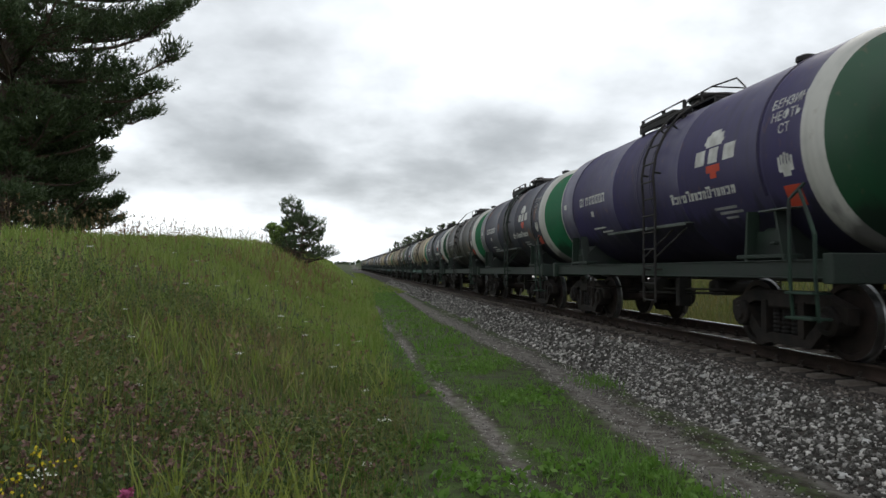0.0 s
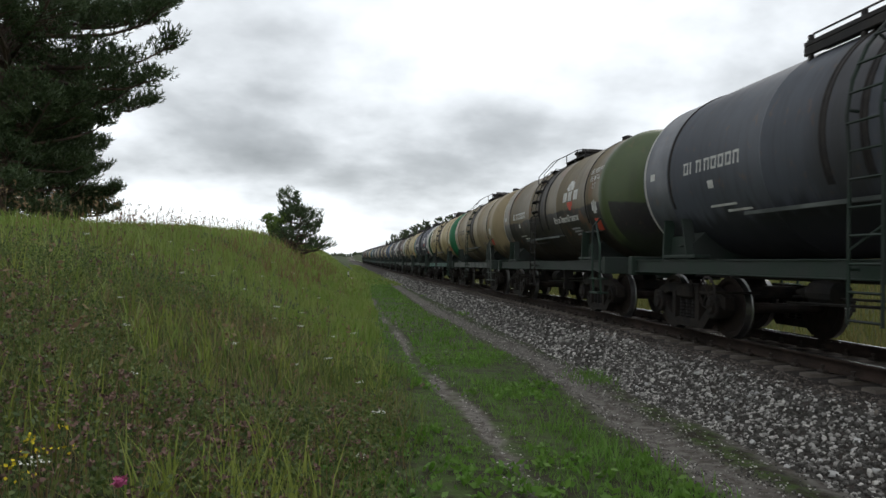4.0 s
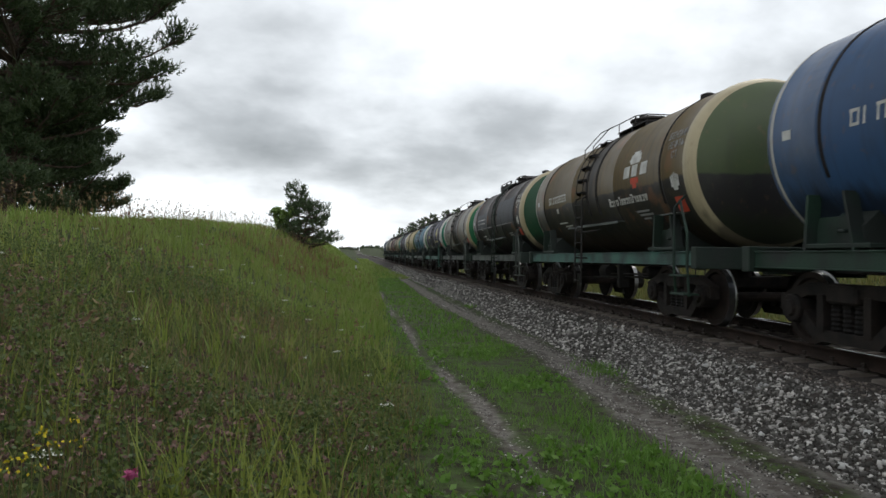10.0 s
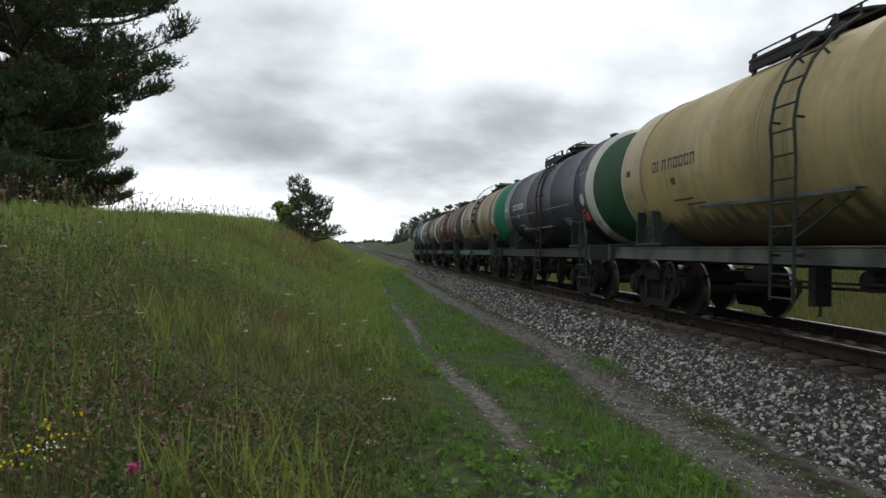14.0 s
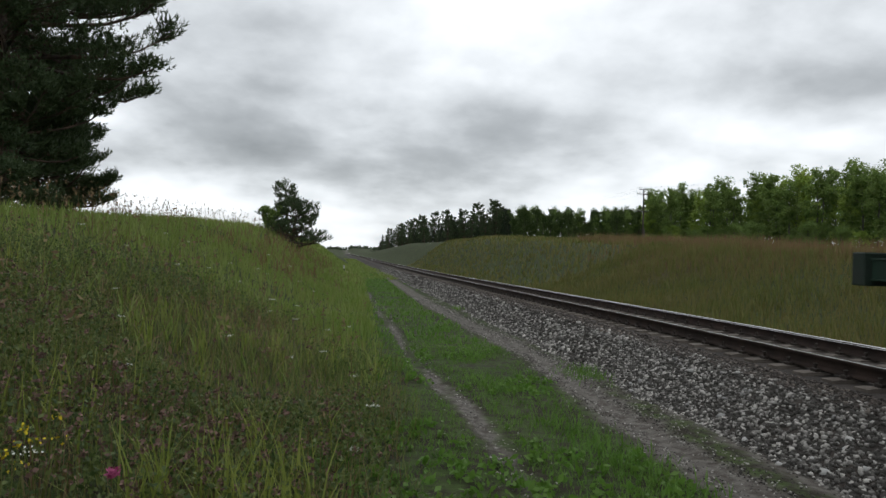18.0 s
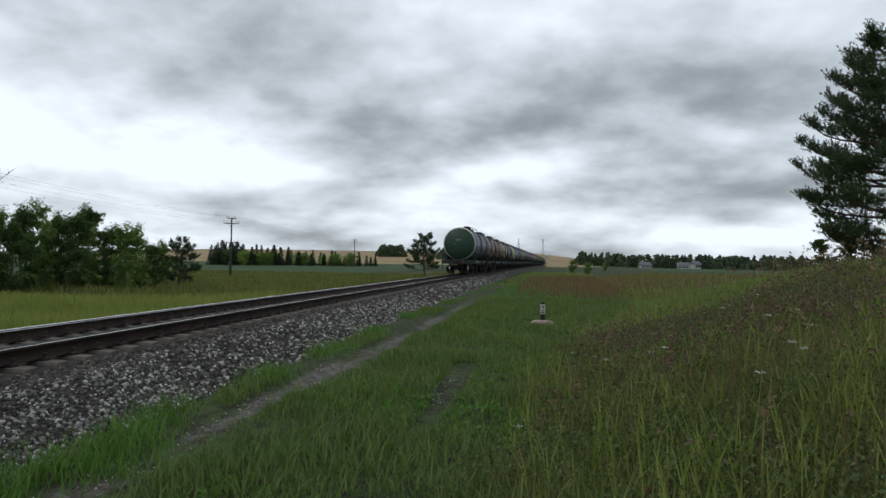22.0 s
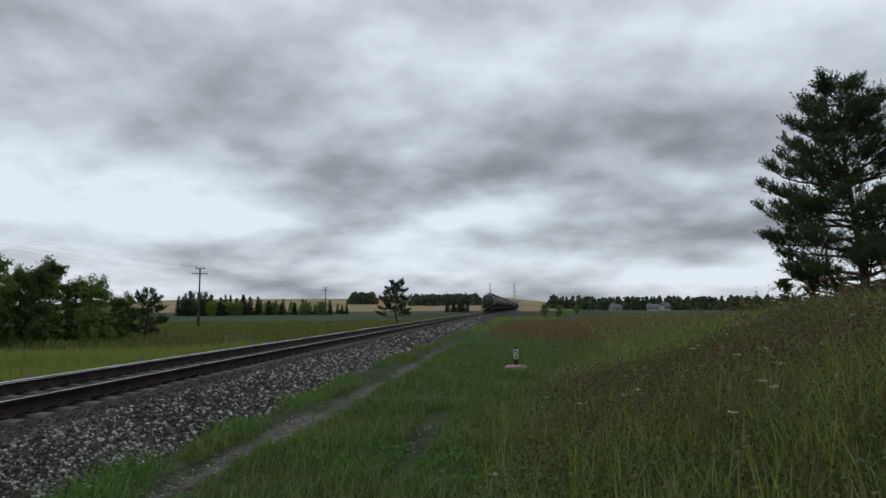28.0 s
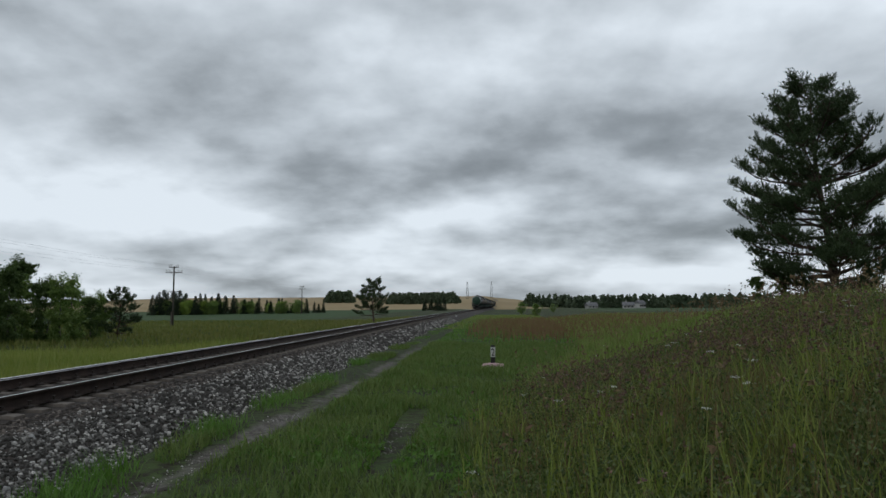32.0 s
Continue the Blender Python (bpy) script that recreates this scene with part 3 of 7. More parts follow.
def along(prof, y0, y1, step, name, mt, smooth=False, narrow=False):
    """Sweeps a profile of (u, z) along the line."""
    ys = np.arange(y0, y1 + step, step)
    p = np.array(prof)
    U = np.repeat(p[None, :, 0], len(ys), 0)
    if narrow:
        U = squeeze(U, ys[:, None])
    X = line_x(ys)[:, None] + U
    Z = line_z(ys)[:, None] + p[None, :, 1]
    Yv = np.repeat(ys[:, None], len(p), 1)
    k = len(p)
    i = (np.arange(len(ys) - 1)[:, None] * k + np.arange(k - 1)).ravel()
    return grid_mesh(name, np.stack([X.ravel(), Yv.ravel(), Z.ravel()], 1), np.stack([i, i + 1, i + k + 1, i + k], 1), mt, smooth)


def stones(n, y0, y1, lo, hi, rng, u0=-1.28, wide=1.9):
    """Angular lumps on the ballast: vertices and triangles."""
    ico = np.array([(-1, -0.9, -0.8), (1, -0.8, -0.9), (0.9, 1, -0.8), (-0.8, 0.9, -0.9), (-0.6, -0.7, 0.9), (0.8, -0.5, 0.8), (0.5, 0.7, 1.0), (-0.7, 0.6, 0.7)]) * 0.86
    tri = np.array([(0, 2, 1), (0, 3, 2), (4, 5, 6), (4, 6, 7), (0, 1, 5), (0, 5, 4), (1, 2, 6), (1, 6, 5), (2, 3, 7), (2, 7, 6), (3, 0, 4), (3, 4, 7)])
    u = u0 - rng.random(n) ** 0.85 * wide
    y = rng.uniform(y0, y1, n)
    s = rng.uniform(lo, hi, n)
    x, z = line_x(y) + squeeze(u, y), line_z(y) + bed(u) + s * 0.25
    V = ico[None] * (0.55 + 0.75 * rng.random((n, 8, 1)))
    V = V * np.stack([s, s * rng.uniform(0.7, 1.3, n), s * rng.uniform(0.5, 0.9, n)], 1)[:, None]
    a, c = rng.uniform(0, 6.28, n), rng.uniform(-0.6, 0.6, n)
    ca, sa, cb, sb = np.cos(a)[:, None], np.sin(a)[:, None], np.cos(c)[:, None], np.sin(c)[:, None]
    vx, vy, vz = V[..., 0], V[..., 1], V[..., 2]
    vx, vz = vx * cb - vz * sb, vx * sb + vz * cb
    vx, vy = vx * ca - vy * sa, vx * sa + vy * ca
    V = np.stack([vx + x[:, None], vy + y[:, None], vz + z[:, None]], 2)
    return V, tri


def bed(u):
    """Height of the ballast across the line."""
    a = np.abs(u)
    return np.interp(a, [0, 0.5, 0.9, 1.12, 1.22, 1.4, 1.75, 2.75, 3.1], [-0.206, -0.206, -0.236, -0.242, -0.244, -0.252, -0.3, -0.74, -0.82])


def build_track():
    track = tagged(new("railway_track"), "single railway track on concrete sleepers in grey ballast", "railway track", kind="structure")
    prof = [(-3.3, -0.84)] + [(s, float(bed(s))) for s in (-2.75, -2.4, -2.0, -1.75, -1.4, -1.22, -1.12, -0.9, -0.5, 0, 0.5, 0.9, 1.12, 1.22, 1.4, 1.75, 2.2, 2.75)] + [(3.3, -0.84)]
    part("ballast_bed", along(prof, -500, 700, 2.0, "ballast_bed", M_BALLAST, narrow=True), track)
    head = [(-0.075, -0.18), (-0.075, -0.168), (-0.02, -0.15), (-0.009, -0.13), (-0.009, -0.05), (-0.034, -0.038), (-0.037, -0.008), (-0.030, -0.0012), (0.030, -0.0012), (0.037, -0.008), (0.034, -0.038), (0.009, -0.05), (0.009, -0.13), (0.02, -0.15), (0.075, -0.168), (0.075, -0.18)]
    for s in (-0.7975, 0.7975):
        # the rails lean inwards, one in twenty
        tip = 0.05 if s < 0 else -0.05
        rail = part("rail", along([(s + a + 0.05 * b * (1 if s > 0 else -1), b - tip * a) for a, b in head], -480, 650, 1.5, "rail", M_RAIL), track, "rusty rail with a polished head")
        part("running_surface", along([(s + q, e - tip * q) for q, e in [(o * (1 if s < 0 else -1), z) for o, z in ((-0.024, 0.0008), (-0.012, 0.0024), (0.012, 0.0026), (0.022, 0.0008), (0.030, -0.004), (0.0355, -0.012), (0.0385, -0.024))][::1 if s < 0 else -1]], -480, 650, 1.5, "running_surface", M_RAILTOP, True), rail)
    return track


TRACK = build_track()


# ---- tank wagons ----
R, ZC, HALF = 1.435, 2.69, 4.87


def round_tank(y, h, lift=0.004, side=-1):
    """A place on the tank's flank from its run y and height h."""
    a = max(-1.0, min(1.0, (h - ZC) / R))
    return (side * (R + lift) * math.sqrt(1 - a * a), y, ZC + (R + lift) * a)


def patch(sh, y0, y1, h0, h1, lift=0.004, side=-1, slant=0.0, n=4):
    """A painted mark bent round the tank, as a thin raised sheet."""
    vs, fs = [], []
    for i in range(n + 1):
        h = h0 + (h1 - h0) * i / n
        o = slant * i / n
        for y in (y0 + o, y1 + o):
            vs += [round_tank(y, h, lift, side), round_tank(y, h, -0.004, side)]
    for i in range(n):
        k = i * 4
        fs += [(k, k + 2, k + 6, k + 4), (k, k + 4, k + 5, k + 1), (k + 2, k + 3, k + 7, k + 6)]
    fs += [(0, 1, 3, 2), (n * 4, n * 4 + 2, n * 4 + 3, n * 4 + 1)]
    return sh.add(vs, fs)


def lettering(text, y, h, size, lift=0.004):
    """Painted words on the tank's flank, from the built-in font; read from front to back of the near side."""
    cu = bpy.data.curves.new("lettering", "FONT")
    cu.body, cu.size, cu.align_x = text, size, "CENTER"
    cu.resolution_u, cu.extrude = 2, 0.002
    ob = bpy.data.objects.new("lettering", cu)
    scene.collection.objects.link(ob)
    me = bpy.data.meshes.new_from_object(ob.evaluated_get(bpy.context.evaluated_depsgraph_get()))
    bpy.data.objects.remove(ob)
    for v in me.vertices:
        # seen from the near side, the text runs towards the front of the wagon
        v.co = round_tank(y - v.co.x, h + v.co.y, lift + v.co.z)
    me.materials.clear()
    me.materials.append(M_WHITE)
    return me


def wagon_meshes():
    g = {}
    # barrel with plate seams, in rounds
    prof, y = [], -HALF
    for s in (-3.98, -1.6, 1.3, 3.98):
        prof += [(R, y), (R, s - 0.02), (R + 0.008, s - 0.012), (R + 0.008, s + 0.012), (R, s + 0.02)]
        y = s + 0.03
    prof.append((R, HALF))
    g["barrel"] = Shape().lathe(prof, 56, "y", caps=False).mesh("barrel", M_BLACK, smooth=True)

    def dome(r0, r1, sign, extra=0.004):
        pr = []
        for i in range(13):
            r = r0 + (r1 - r0) * (i / 12) ** 1.4
            pr.append((max(r, 0.002), sign * (HALF + extra + 0.55 * max(0, 1 - (r / (R + 0.001)) ** 2.2) ** 0.5)))
        return pr

    g["ring"] = Shape().lathe([(R + 0.004, -HALF + 0.08), (R + 0.006, -HALF + 0.03)] + dome(R, 1.34, -1), 56, "y", caps=False).mesh("ring", M_WHITE, smooth=True)
    g["head"] = Shape().lathe(dome(1.34, 0, -1), 56, "y", caps=False).mesh("head", M_WHITE, smooth=True)
    g["rear_ring"] = Shape().lathe([(R + 0.004, HALF - 0.05), (R + 0.006, HALF - 0.02)] + dome(R, 1.44, 1), 56, "y", caps=False).mesh("rear_ring", M_WHITE, smooth=True)
    g["rear_head"] = Shape().lathe(dome(1.44, 0, 1), 56, "y", caps=False).mesh("rear_head", M_WHITE, smooth=True)
    # straps over the tank, standing off a little
    sh = Shape()
    vs, fs = [], []
    for i in range(41):
        a = radians(-25 + 230 * i / 40)
        for w, r in ((-0.06, R + 0.001), (-0.05, R + 0.018), (-0.03, R + 0.018), (-0.02, R + 0.004), (0.02, R + 0.004), (0.03, R + 0.018), (0.05, R + 0.018), (0.06, R + 0.001)):
            vs.append((r * math.cos(a), w, ZC + r * math.sin(a)))
    for i in range(40):
        for k in range(7):
            fs.append((i * 8 + k, i * 8 + k + 1, i * 8 + k + 9, i * 8 + k + 8))
    g["strap"] = sh.add(vs, fs).mesh("strap", M_BLACK)
    # underframe
    sh = Shape()
    sh.box(-0.22, 0.22, -5.3, 5.3, 0.92, 1.2)
    g["centre_sill"] = sh.mesh("centre_sill", M_BLACK)
    cs = [(-1.28, 0.985), (-1.42, 0.985), (-1.425, 0.99), (-1.425, 1.0), (-1.405, 1.005), (-1.405, 1.195), (-1.425, 1.2), (-1.425, 1.21), (-1.42, 1.215), (-1.28, 1.215), (-1.28, 1.2), (-1.39, 1.19), (-1.39, 1.01), (-1.28, 1.0)]
    k = len(cs)
    sh = Shape().add([(x, -5.25, z) for x, z in cs] + [(x, 5.25, z) for x, z in cs], [tuple(range(k)), tuple(range(k, 2 * k))[::-1]] + [(i, i + k, (i + 1) % k + k, (i + 1) % k) for i in range(k)])
    g["side_sill"] = sh.mesh("side_sill", M_GREENFRAME)
    g["cross_beam"] = Shape().box(-1.34, 1.34, -0.11, 0.11, 0.95, 1.2).mesh("cross_beam", M_BLACK)
    g["end_beam"] = Shape().box(-1.5, 1.5, -0.09, 0.09, 0.93, 1.28).box(-0.35, 0.35, -0.16, 0.0, 0.86, 1.2).mesh("end_beam", M_DARKFRAME)
    # saddles that carry the tank
    out = []
    for i in range(13):
        a = radians(225 + 90 * i / 12)
        out.append((R * 1.002 * math.cos(a), ZC + R * 1.002 * math.sin(a)))
    out = [(1.2, 1.24), (1.2, 1.5)] + out[::-1] + [(-1.2, 1.5), (-1.2, 1.24)]
    vs = [(x, -0.3, z) for x, z in out] + [(x, 0.3, z) for x, z in out]
    k = len(out)
    g["saddle"] = Shape().add(vs, [tuple(range(k)), tuple(range(k, 2 * k))[::-1]] + [(i, i + k, (i + 1) % k + k, (i + 1) % k) for i in range(k)]).box(-1.34, -1.05, -0.55, 0.55, 1.24, 1.3).box(1.05, 1.34, -0.55, 0.55, 1.24, 1.3).mesh("saddle", M_GREENFRAME)
    # bracket plates on the flank above the sill
    g["bracket"] = Shape().slab([(-0.42, 1.22), (0.46, 1.22), (0.36, 1.62), (-0.2, 1.62)], -1.2, -1.17).slab([(0.40, 1.22), (0.46, 1.22), (0.40, 1.9), (0.36, 1.9)], -1.34, -1.16).slab([(-0.44, 1.22), (-0.39, 1.22), (-0.22, 1.9), (-0.26, 1.9)], -1.34, -1.16).box(-1.38, -1.2, -0.3, -0.2, 1.42, 1.46).mesh("bracket", M_GREENFRAME)
    g["drip_ledge"] = Shape().box(-1.37, -1.22, -1.75, 1.75, 1.865, 1.885, 0.004).box(-1.375, -1.36, -1.75, 1.75, 1.83, 1.885, 0.003).mesh("drip_ledge", M_GREYFRAME)
    g["end_ledge"] = Shape().box(-1.37, -1.22, -4.5, -3.8, 1.865, 1.885, 0.004).mesh("end_ledge", M_GREYFRAME)
    # automatic coupler and buffer stock
    sh = Shape().box(-0.13, 0.13, -5.75, -5.3, 0.92, 1.16).box(-0.22, 0.2, -6.0, -5.72, 0.86, 1.2, 0.04).box(0.08, 0.24, -6.1, -5.9, 0.9, 1.14, 0.03)
    sh.tube([(0.35, -5.35, 1.0), (0.38, -5.55, 0.7), (0.3, -5.85, 0.62), (0.15, -6.0, 0.75)], 0.03, 6)
    g["coupler"] = sh.mesh("coupler", M_BOGIE)
    # hatch, platform, rails
    g["hatch"] = Shape().lathe([(0.44, ZC + R - 0.06), (0.44, ZC + R + 0.17), (0.49, ZC + R + 0.18), (0.49, ZC + R + 0.22), (0.3, ZC + R + 0.27), (0.02, ZC + R + 0.29)], 20, "z").tube([(-0.3, 0, ZC + R + 0.31), (0.3, 0, ZC + R + 0.31)], 0.03).mesh("hatch", M_BLACK)
    top = ZC + R - 0.02
    rib = [(-0.76, 0.0)]
    for i in range(6):
        q = -0.76 + i * 0.075
        rib += [(q, 0.03), (q + 0.045, 0.03), (q + 0.05, 0.015), (q + 0.07, 0.015)]
    rib += [(-0.31, 0.03), (-0.31, 0.0)]
    rib = [(x * 0.75, z) for x, z in rib]
    k = len(rib)
    g["walkway"] = Shape().add([(x, -1.05, top + z) for x, z in rib] + [(x, 0.65, top + z) for x, z in rib], [tuple(range(k)), tuple(range(k, 2 * k))[::-1]] + [(i, i + k, (i + 1) % k + k, (i + 1) % k) for i in range(k)]).mesh("walkway", M_BLACK)
    g["bearer"] = Shape().box(-0.57, 0.57, -0.03, 0.03, top - 0.11, top).mesh("bearer", M_BLACK)
    sh = Shape()
    for s in (-0.56, 0.56):
        sh.tube([(s, -1.05, top), (s, -1.05, top + 0.15), (s, -0.4, top + 0.24), (s, 0.6, top + 0.24), (s, 0.6, top)], 0.013)
        sh.tube([(s, -0.4, top), (s, -0.4, top + 0.24)], 0.02)
    sh.tube([(-0.56, -1.05, top + 0.15), (0.56, -1.05, top + 0.15)], 0.013)
    for q in (0.15, 0.75):
        sh.tube([(-0.56, 0.6, top + 0.24), (-0.85, q + 0.3, top + 0.1), (-1.32, q + 0.1, 3.72), (-1.36, q, 3.5), round_tank(q, 3.45, 0.0)], 0.012, 5)
        sh.tube([(0.56, 0.6, top + 0.24), (0.85, q + 0.3, top + 0.1), (1.32, q + 0.1, 3.72), (1.36, q, 3.5), round_tank(q, 3.45, 0.0, 1)], 0.012, 5)
    g["railing"] = sh.mesh("railing", M_BLACK)
    g["platform"] = Shape().box(-0.86, -0.5, -0.25, 1.25, top - 0.06, top + 0.01).box(-0.86, -0.8, -0.85, 1.25, top - 0.18, top - 0.06).mesh("platform", M_BLACK)
    g["platform_post"] = Shape().box(-0.85, -0.79, -0.03, 0.03, top - 0.3, top + 0.09, 0.006).mesh("platform_post", M_BLACK)
    sh = Shape()
    for e in (-1, 1):
        x = 0.82 * e
        sh.tube([(x, 1.25, top), (x, 1.1, top + 0.09), (x, -0.65, top + 0.09)], 0.014)
        sh.tube([(x * 0.62, 0.15, top - 0.02), (x * 0.62, -0.2, top + 0.22), (x * 0.62, -1.05, top + 0.24), (x * 0.62, -1.85, top + 0.17), (x * 0.62, -2.1, top - 0.04)], 0.014)
        sh.tube([(x * 0.62, -0.7, top - 0.05), (x * 0.62, -0.7, top + 0.24)], 0.022)
    sh.tube([(-0.5, -1.05, top + 0.24), (0.5, -1.05, top + 0.24)], 0.013)
    g["long_railing"] = sh.mesh("long_railing", M_BLACK)
    g["valve"] = Shape().lathe([(0.11, ZC + R - 0.03), (0.11, ZC + R + 0.12), (0.15, ZC + R + 0.13), (0.15, ZC + R + 0.2), (0.05, ZC + R + 0.24)], 10, "z").mesh("valve", M_BLACK)
    # ladder: foot straight, upper part over the flank
    sh = Shape()
    for y in (-0.24, 0.24):
        sh.tube([(-1.545, y, 0.5), (-1.545, y, 2.5)], 0.018, 6)
        sh.tube([(-1.545, y, 2.5), round_tank(y, 2.55, 0.0)], 0.018)
        sh.tube([(-1.545, y, 1.1), (-1.38, y, 1.1)], 0.018).tube([(-1.545, y, 1.7), (-1.25, y - 0.5, 1.75)], 0.016)
        sh.tube([round_tank(y, h, 0.1 if 2.6 < h < 3.85 else 0.0) for h in (2.55, 2.7, 3.0, 3.3, 3.6, 3.82, 3.9)], 0.011, 5)
    for i in range(12):
        h = 0.56 + i * 0.3
        if h < 2.5:
            sh.box(-1.57, -1.51, -0.24, 0.24, h - 0.012, h + 0.012, 0.004)
        elif h < 3.95:
            p = round_tank(0, h, 0.0)
            sh.box(p[0] - 0.13, p[0] + 0.02, -0.22, 0.22, h - 0.012, h + 0.012, 0.004)
            for y in (-0.2, 0.2):
                sh.slab([(y - 0.01, h - 0.06), (y + 0.01, h - 0.06), (y + 0.01, h), (y - 0.01, h)], p[0] - 0.1, p[0] + 0.03)
    g["ladder"] = sh.mesh("ladder", M_BLACK)
    # the older pattern: one ladder bent over the tank
    sh = Shape()
    for y in (-0.24, 0.24):
        pts = [(-1.53, y, 0.52), (-1.53, y, 2.3)]
        pts += [round_tank(y, h, 0.13) for h in (2.75, 3.1, 3.45, 3.75, 3.98)]
        sh.tube(pts, 0.022, 6)
        sh.tube([round_tank(y, 2.8, 0.13), round_tank(y, 2.8, 0.0)], 0.018).tube([round_tank(y, 3.6, 0.13), round_tank(y, 3.6, 0.0)], 0.018)
        sh.tube([(-1.53, y, 1.1), (-1.38, y, 1.1)], 0.018).tube([(-1.53, y, 1.3), (-1.25, y - 0.6, 1.8)], 0.018)
    for i in range(12):
        h = 0.56 + i * 0.3
        p = (-1.53, 0, h) if h < 2.4 else round_tank(0, min(h, 3.97), 0.13)
        sh.tube([(p[0], -0.24, p[2]), (p[0], 0.24, p[2])], 0.016, 5)
    g["bent_ladder"] = sh.mesh("bent_ladder", M_BLACK)
    # steps and hand rails at the leading end
    sh = Shape()
    sh.tube([(-1.46, -4.65, 0.48), (-1.5, -4.65, 1.0), (-1.5, -4.65, 1.95), (-1.36, -4.75, 2.15)], 0.024)
    sh.tube([(-1.46, -5.12, 0.48), (-1.5, -5.12, 1.0), (-1.5, -5.12, 1.5), (-1.5, -4.85, 2.05)], 0.024)
    for z in (0.5, 0.8):
        sh.box(-1.56, -1.3, -5.14, -4.63, z, z + 0.03, 0.005)
    g["step_rail"] = sh.mesh("step_rail", M_GREENFRAME)
    # brake gear slung under the frame
    g["brake_cylinder"] = Shape().lathe([(0.05, -0.3), (0.17, -0.28), (0.17, 0.2), (0.1, 0.3), (0.03, 0.6)], 14, "y", (-0.45, 1.3, 0.78)).mesh("brake_cylinder", M_BLACK)
    g["air_reservoir"] = Shape().lathe([(0.02, -0.42), (0.13, -0.39), (0.15, -0.34), (0.15, 0.34), (0.13, 0.39), (0.02, 0.42)], 14, "x", (0.1, -0.6, 0.78)).mesh("air_reservoir", M_BLACK)
    sh = Shape().tube([(-0.6, -1.6, 0.7), (-0.6, 1.9, 0.62)], 0.022).tube([(-0.9, -2.2, 0.78), (-0.3, 2.2, 0.7)], 0.018)
    sh.box(-0.75, -0.5, -0.25, -0.1, 0.42, 0.95).tube([(-0.62, -0.18, 0.45), (-0.62, -0.18, 0.3), (-0.55, -0.05, 0.28)], 0.02)
    g["brake_rigging"] = sh.mesh("brake_rigging", M_BLACK)
    sh = Shape().lathe([(0.22, -0.02), (0.25, 0.0), (0.22, 0.02)], 18, "x", (-1.47, 2.55, 0.72), caps=False)
    for i in range(3):
        a = math.pi * i / 3
        sh.tube([(-1.47, 2.55 + 0.23 * math.cos(a), 0.72 + 0.23 * math.sin(a)), (-1.47, 2.55 - 0.23 * math.cos(a), 0.72 - 0.23 * math.sin(a))], 0.012, 5)
    sh.tube([(-1.47, 2.55, 0.72), (-0.6, 2.55, 0.72)], 0.02)
    g["brake_wheel"] = sh.mesh("brake_wheel", M_BOGIE)
    # bogie pieces about the bogie's middle
    sh = Shape()
    sh.slab([(-1.22, 0.44), (-1.22, 0.64), (-0.7, 0.82), (0.7, 0.82), (1.22, 0.64), (1.22, 0.44), (1.0, 0.54), (0.66, 0.66), (-0.66, 0.66), (-1.0, 0.54)], -1.10, -0.94)
    sh.slab([(-1.0, 0.52), (-0.86, 0.58), (-0.46, 0.24), (0.46, 0.24), (0.86, 0.58), (1.0, 0.52), (0.56, 0.1), (-0.56, 0.1)], -1.10, -0.94)
    sh.slab([(-0.46, 0.22), (-0.34, 0.22), (-0.34, 0.68), (-0.46, 0.68)], -1.12, -0.92).slab([(0.34, 0.22), (0.46, 0.22), (0.46, 0.68), (0.34, 0.68)], -1.12, -0.92)
    g["side_frame"] = sh.mesh("side_frame", M_BOGIE)
    g["spring"] = Shape().lathe([(0.085 if i % 2 else 0.068, 0.24 + i * 0.028) for i in range(13)], 9, "z", (-1.02, 0, 0)).mesh("spring", M_BOGIE)
    g["bolster"] = Shape().box(-1.16, 1.16, -0.26, 0.26, 0.58, 0.8, 0.03).lathe([(0.3, 0.8), (0.3, 0.93)], 16, "z").mesh("bolster", M_BOGIE)
    g["axle_box"] = Shape().lathe([(0.17, -1.16), (0.19, -1.14), (0.19, -0.9), (0.14, -0.88)], 14, "x").lathe([(0.1, -1.2), (0.12, -1.15)], 10, "x").mesh("axle_box", M_BOGIE)
    prof = [(0.09, 0.72), (0.13, 0.725), (0.14, 0.74), (0.36, 0.75), (0.40, 0.735), (0.502, 0.735), (0.502, 0.755), (0.478, 0.77), (0.475, 0.865), (0.40, 0.865), (0.38, 0.83), (0.15, 0.85), (0.14, 0.87), (0.09, 0.875)]
    g["wheelset"] = Shape().lathe([(0.07, -1.06), (0.075, -1.04), (0.085, -0.9), (0.085, 0.9), (0.075, 1.04), (0.07, 1.06)], 12, "x").mesh("wheelset", M_WHEEL)
    me = Shape().lathe([(r, -a) for r, a in prof] + [(0.09, -0.72)], 32, "x", caps=False).mesh("wheel", M_WHEEL, M_WHEELRIM)
    for p in me.polygons:
        rr = math.hypot(p.center.y, p.center.z)
        p.material_index = 1 if rr > 0.468 and p.center.x < -0.76 else 0
    g["wheel"] = me
    # painted marks
    sh = Shape()
    for i in range(6):
        t0, t1 = math.pi * i / 6, math.pi * (i + 1) / 6
        patch(sh, -2.72 - 0.28 * math.cos(t0), -2.72 - 0.28 * math.cos(t1), 3.0, 3.0 + 0.2 * math.sin((t0 + t1) / 2), n=2)
    for y, w in ((-2.33, 0.14), (-2.72, 0.13), (-3.16, 0.15)):
        patch(sh, y - w, y + w, 2.7, 2.93, slant=-0.03)
    for y0, y1, h in ((-2.95, -2.5, 2.955),):
        patch(sh, min(y0, y1), max(y0, y1), h, h + 0.05, n=2)
    g["logo"] = sh.mesh("logo", M_WHITE)
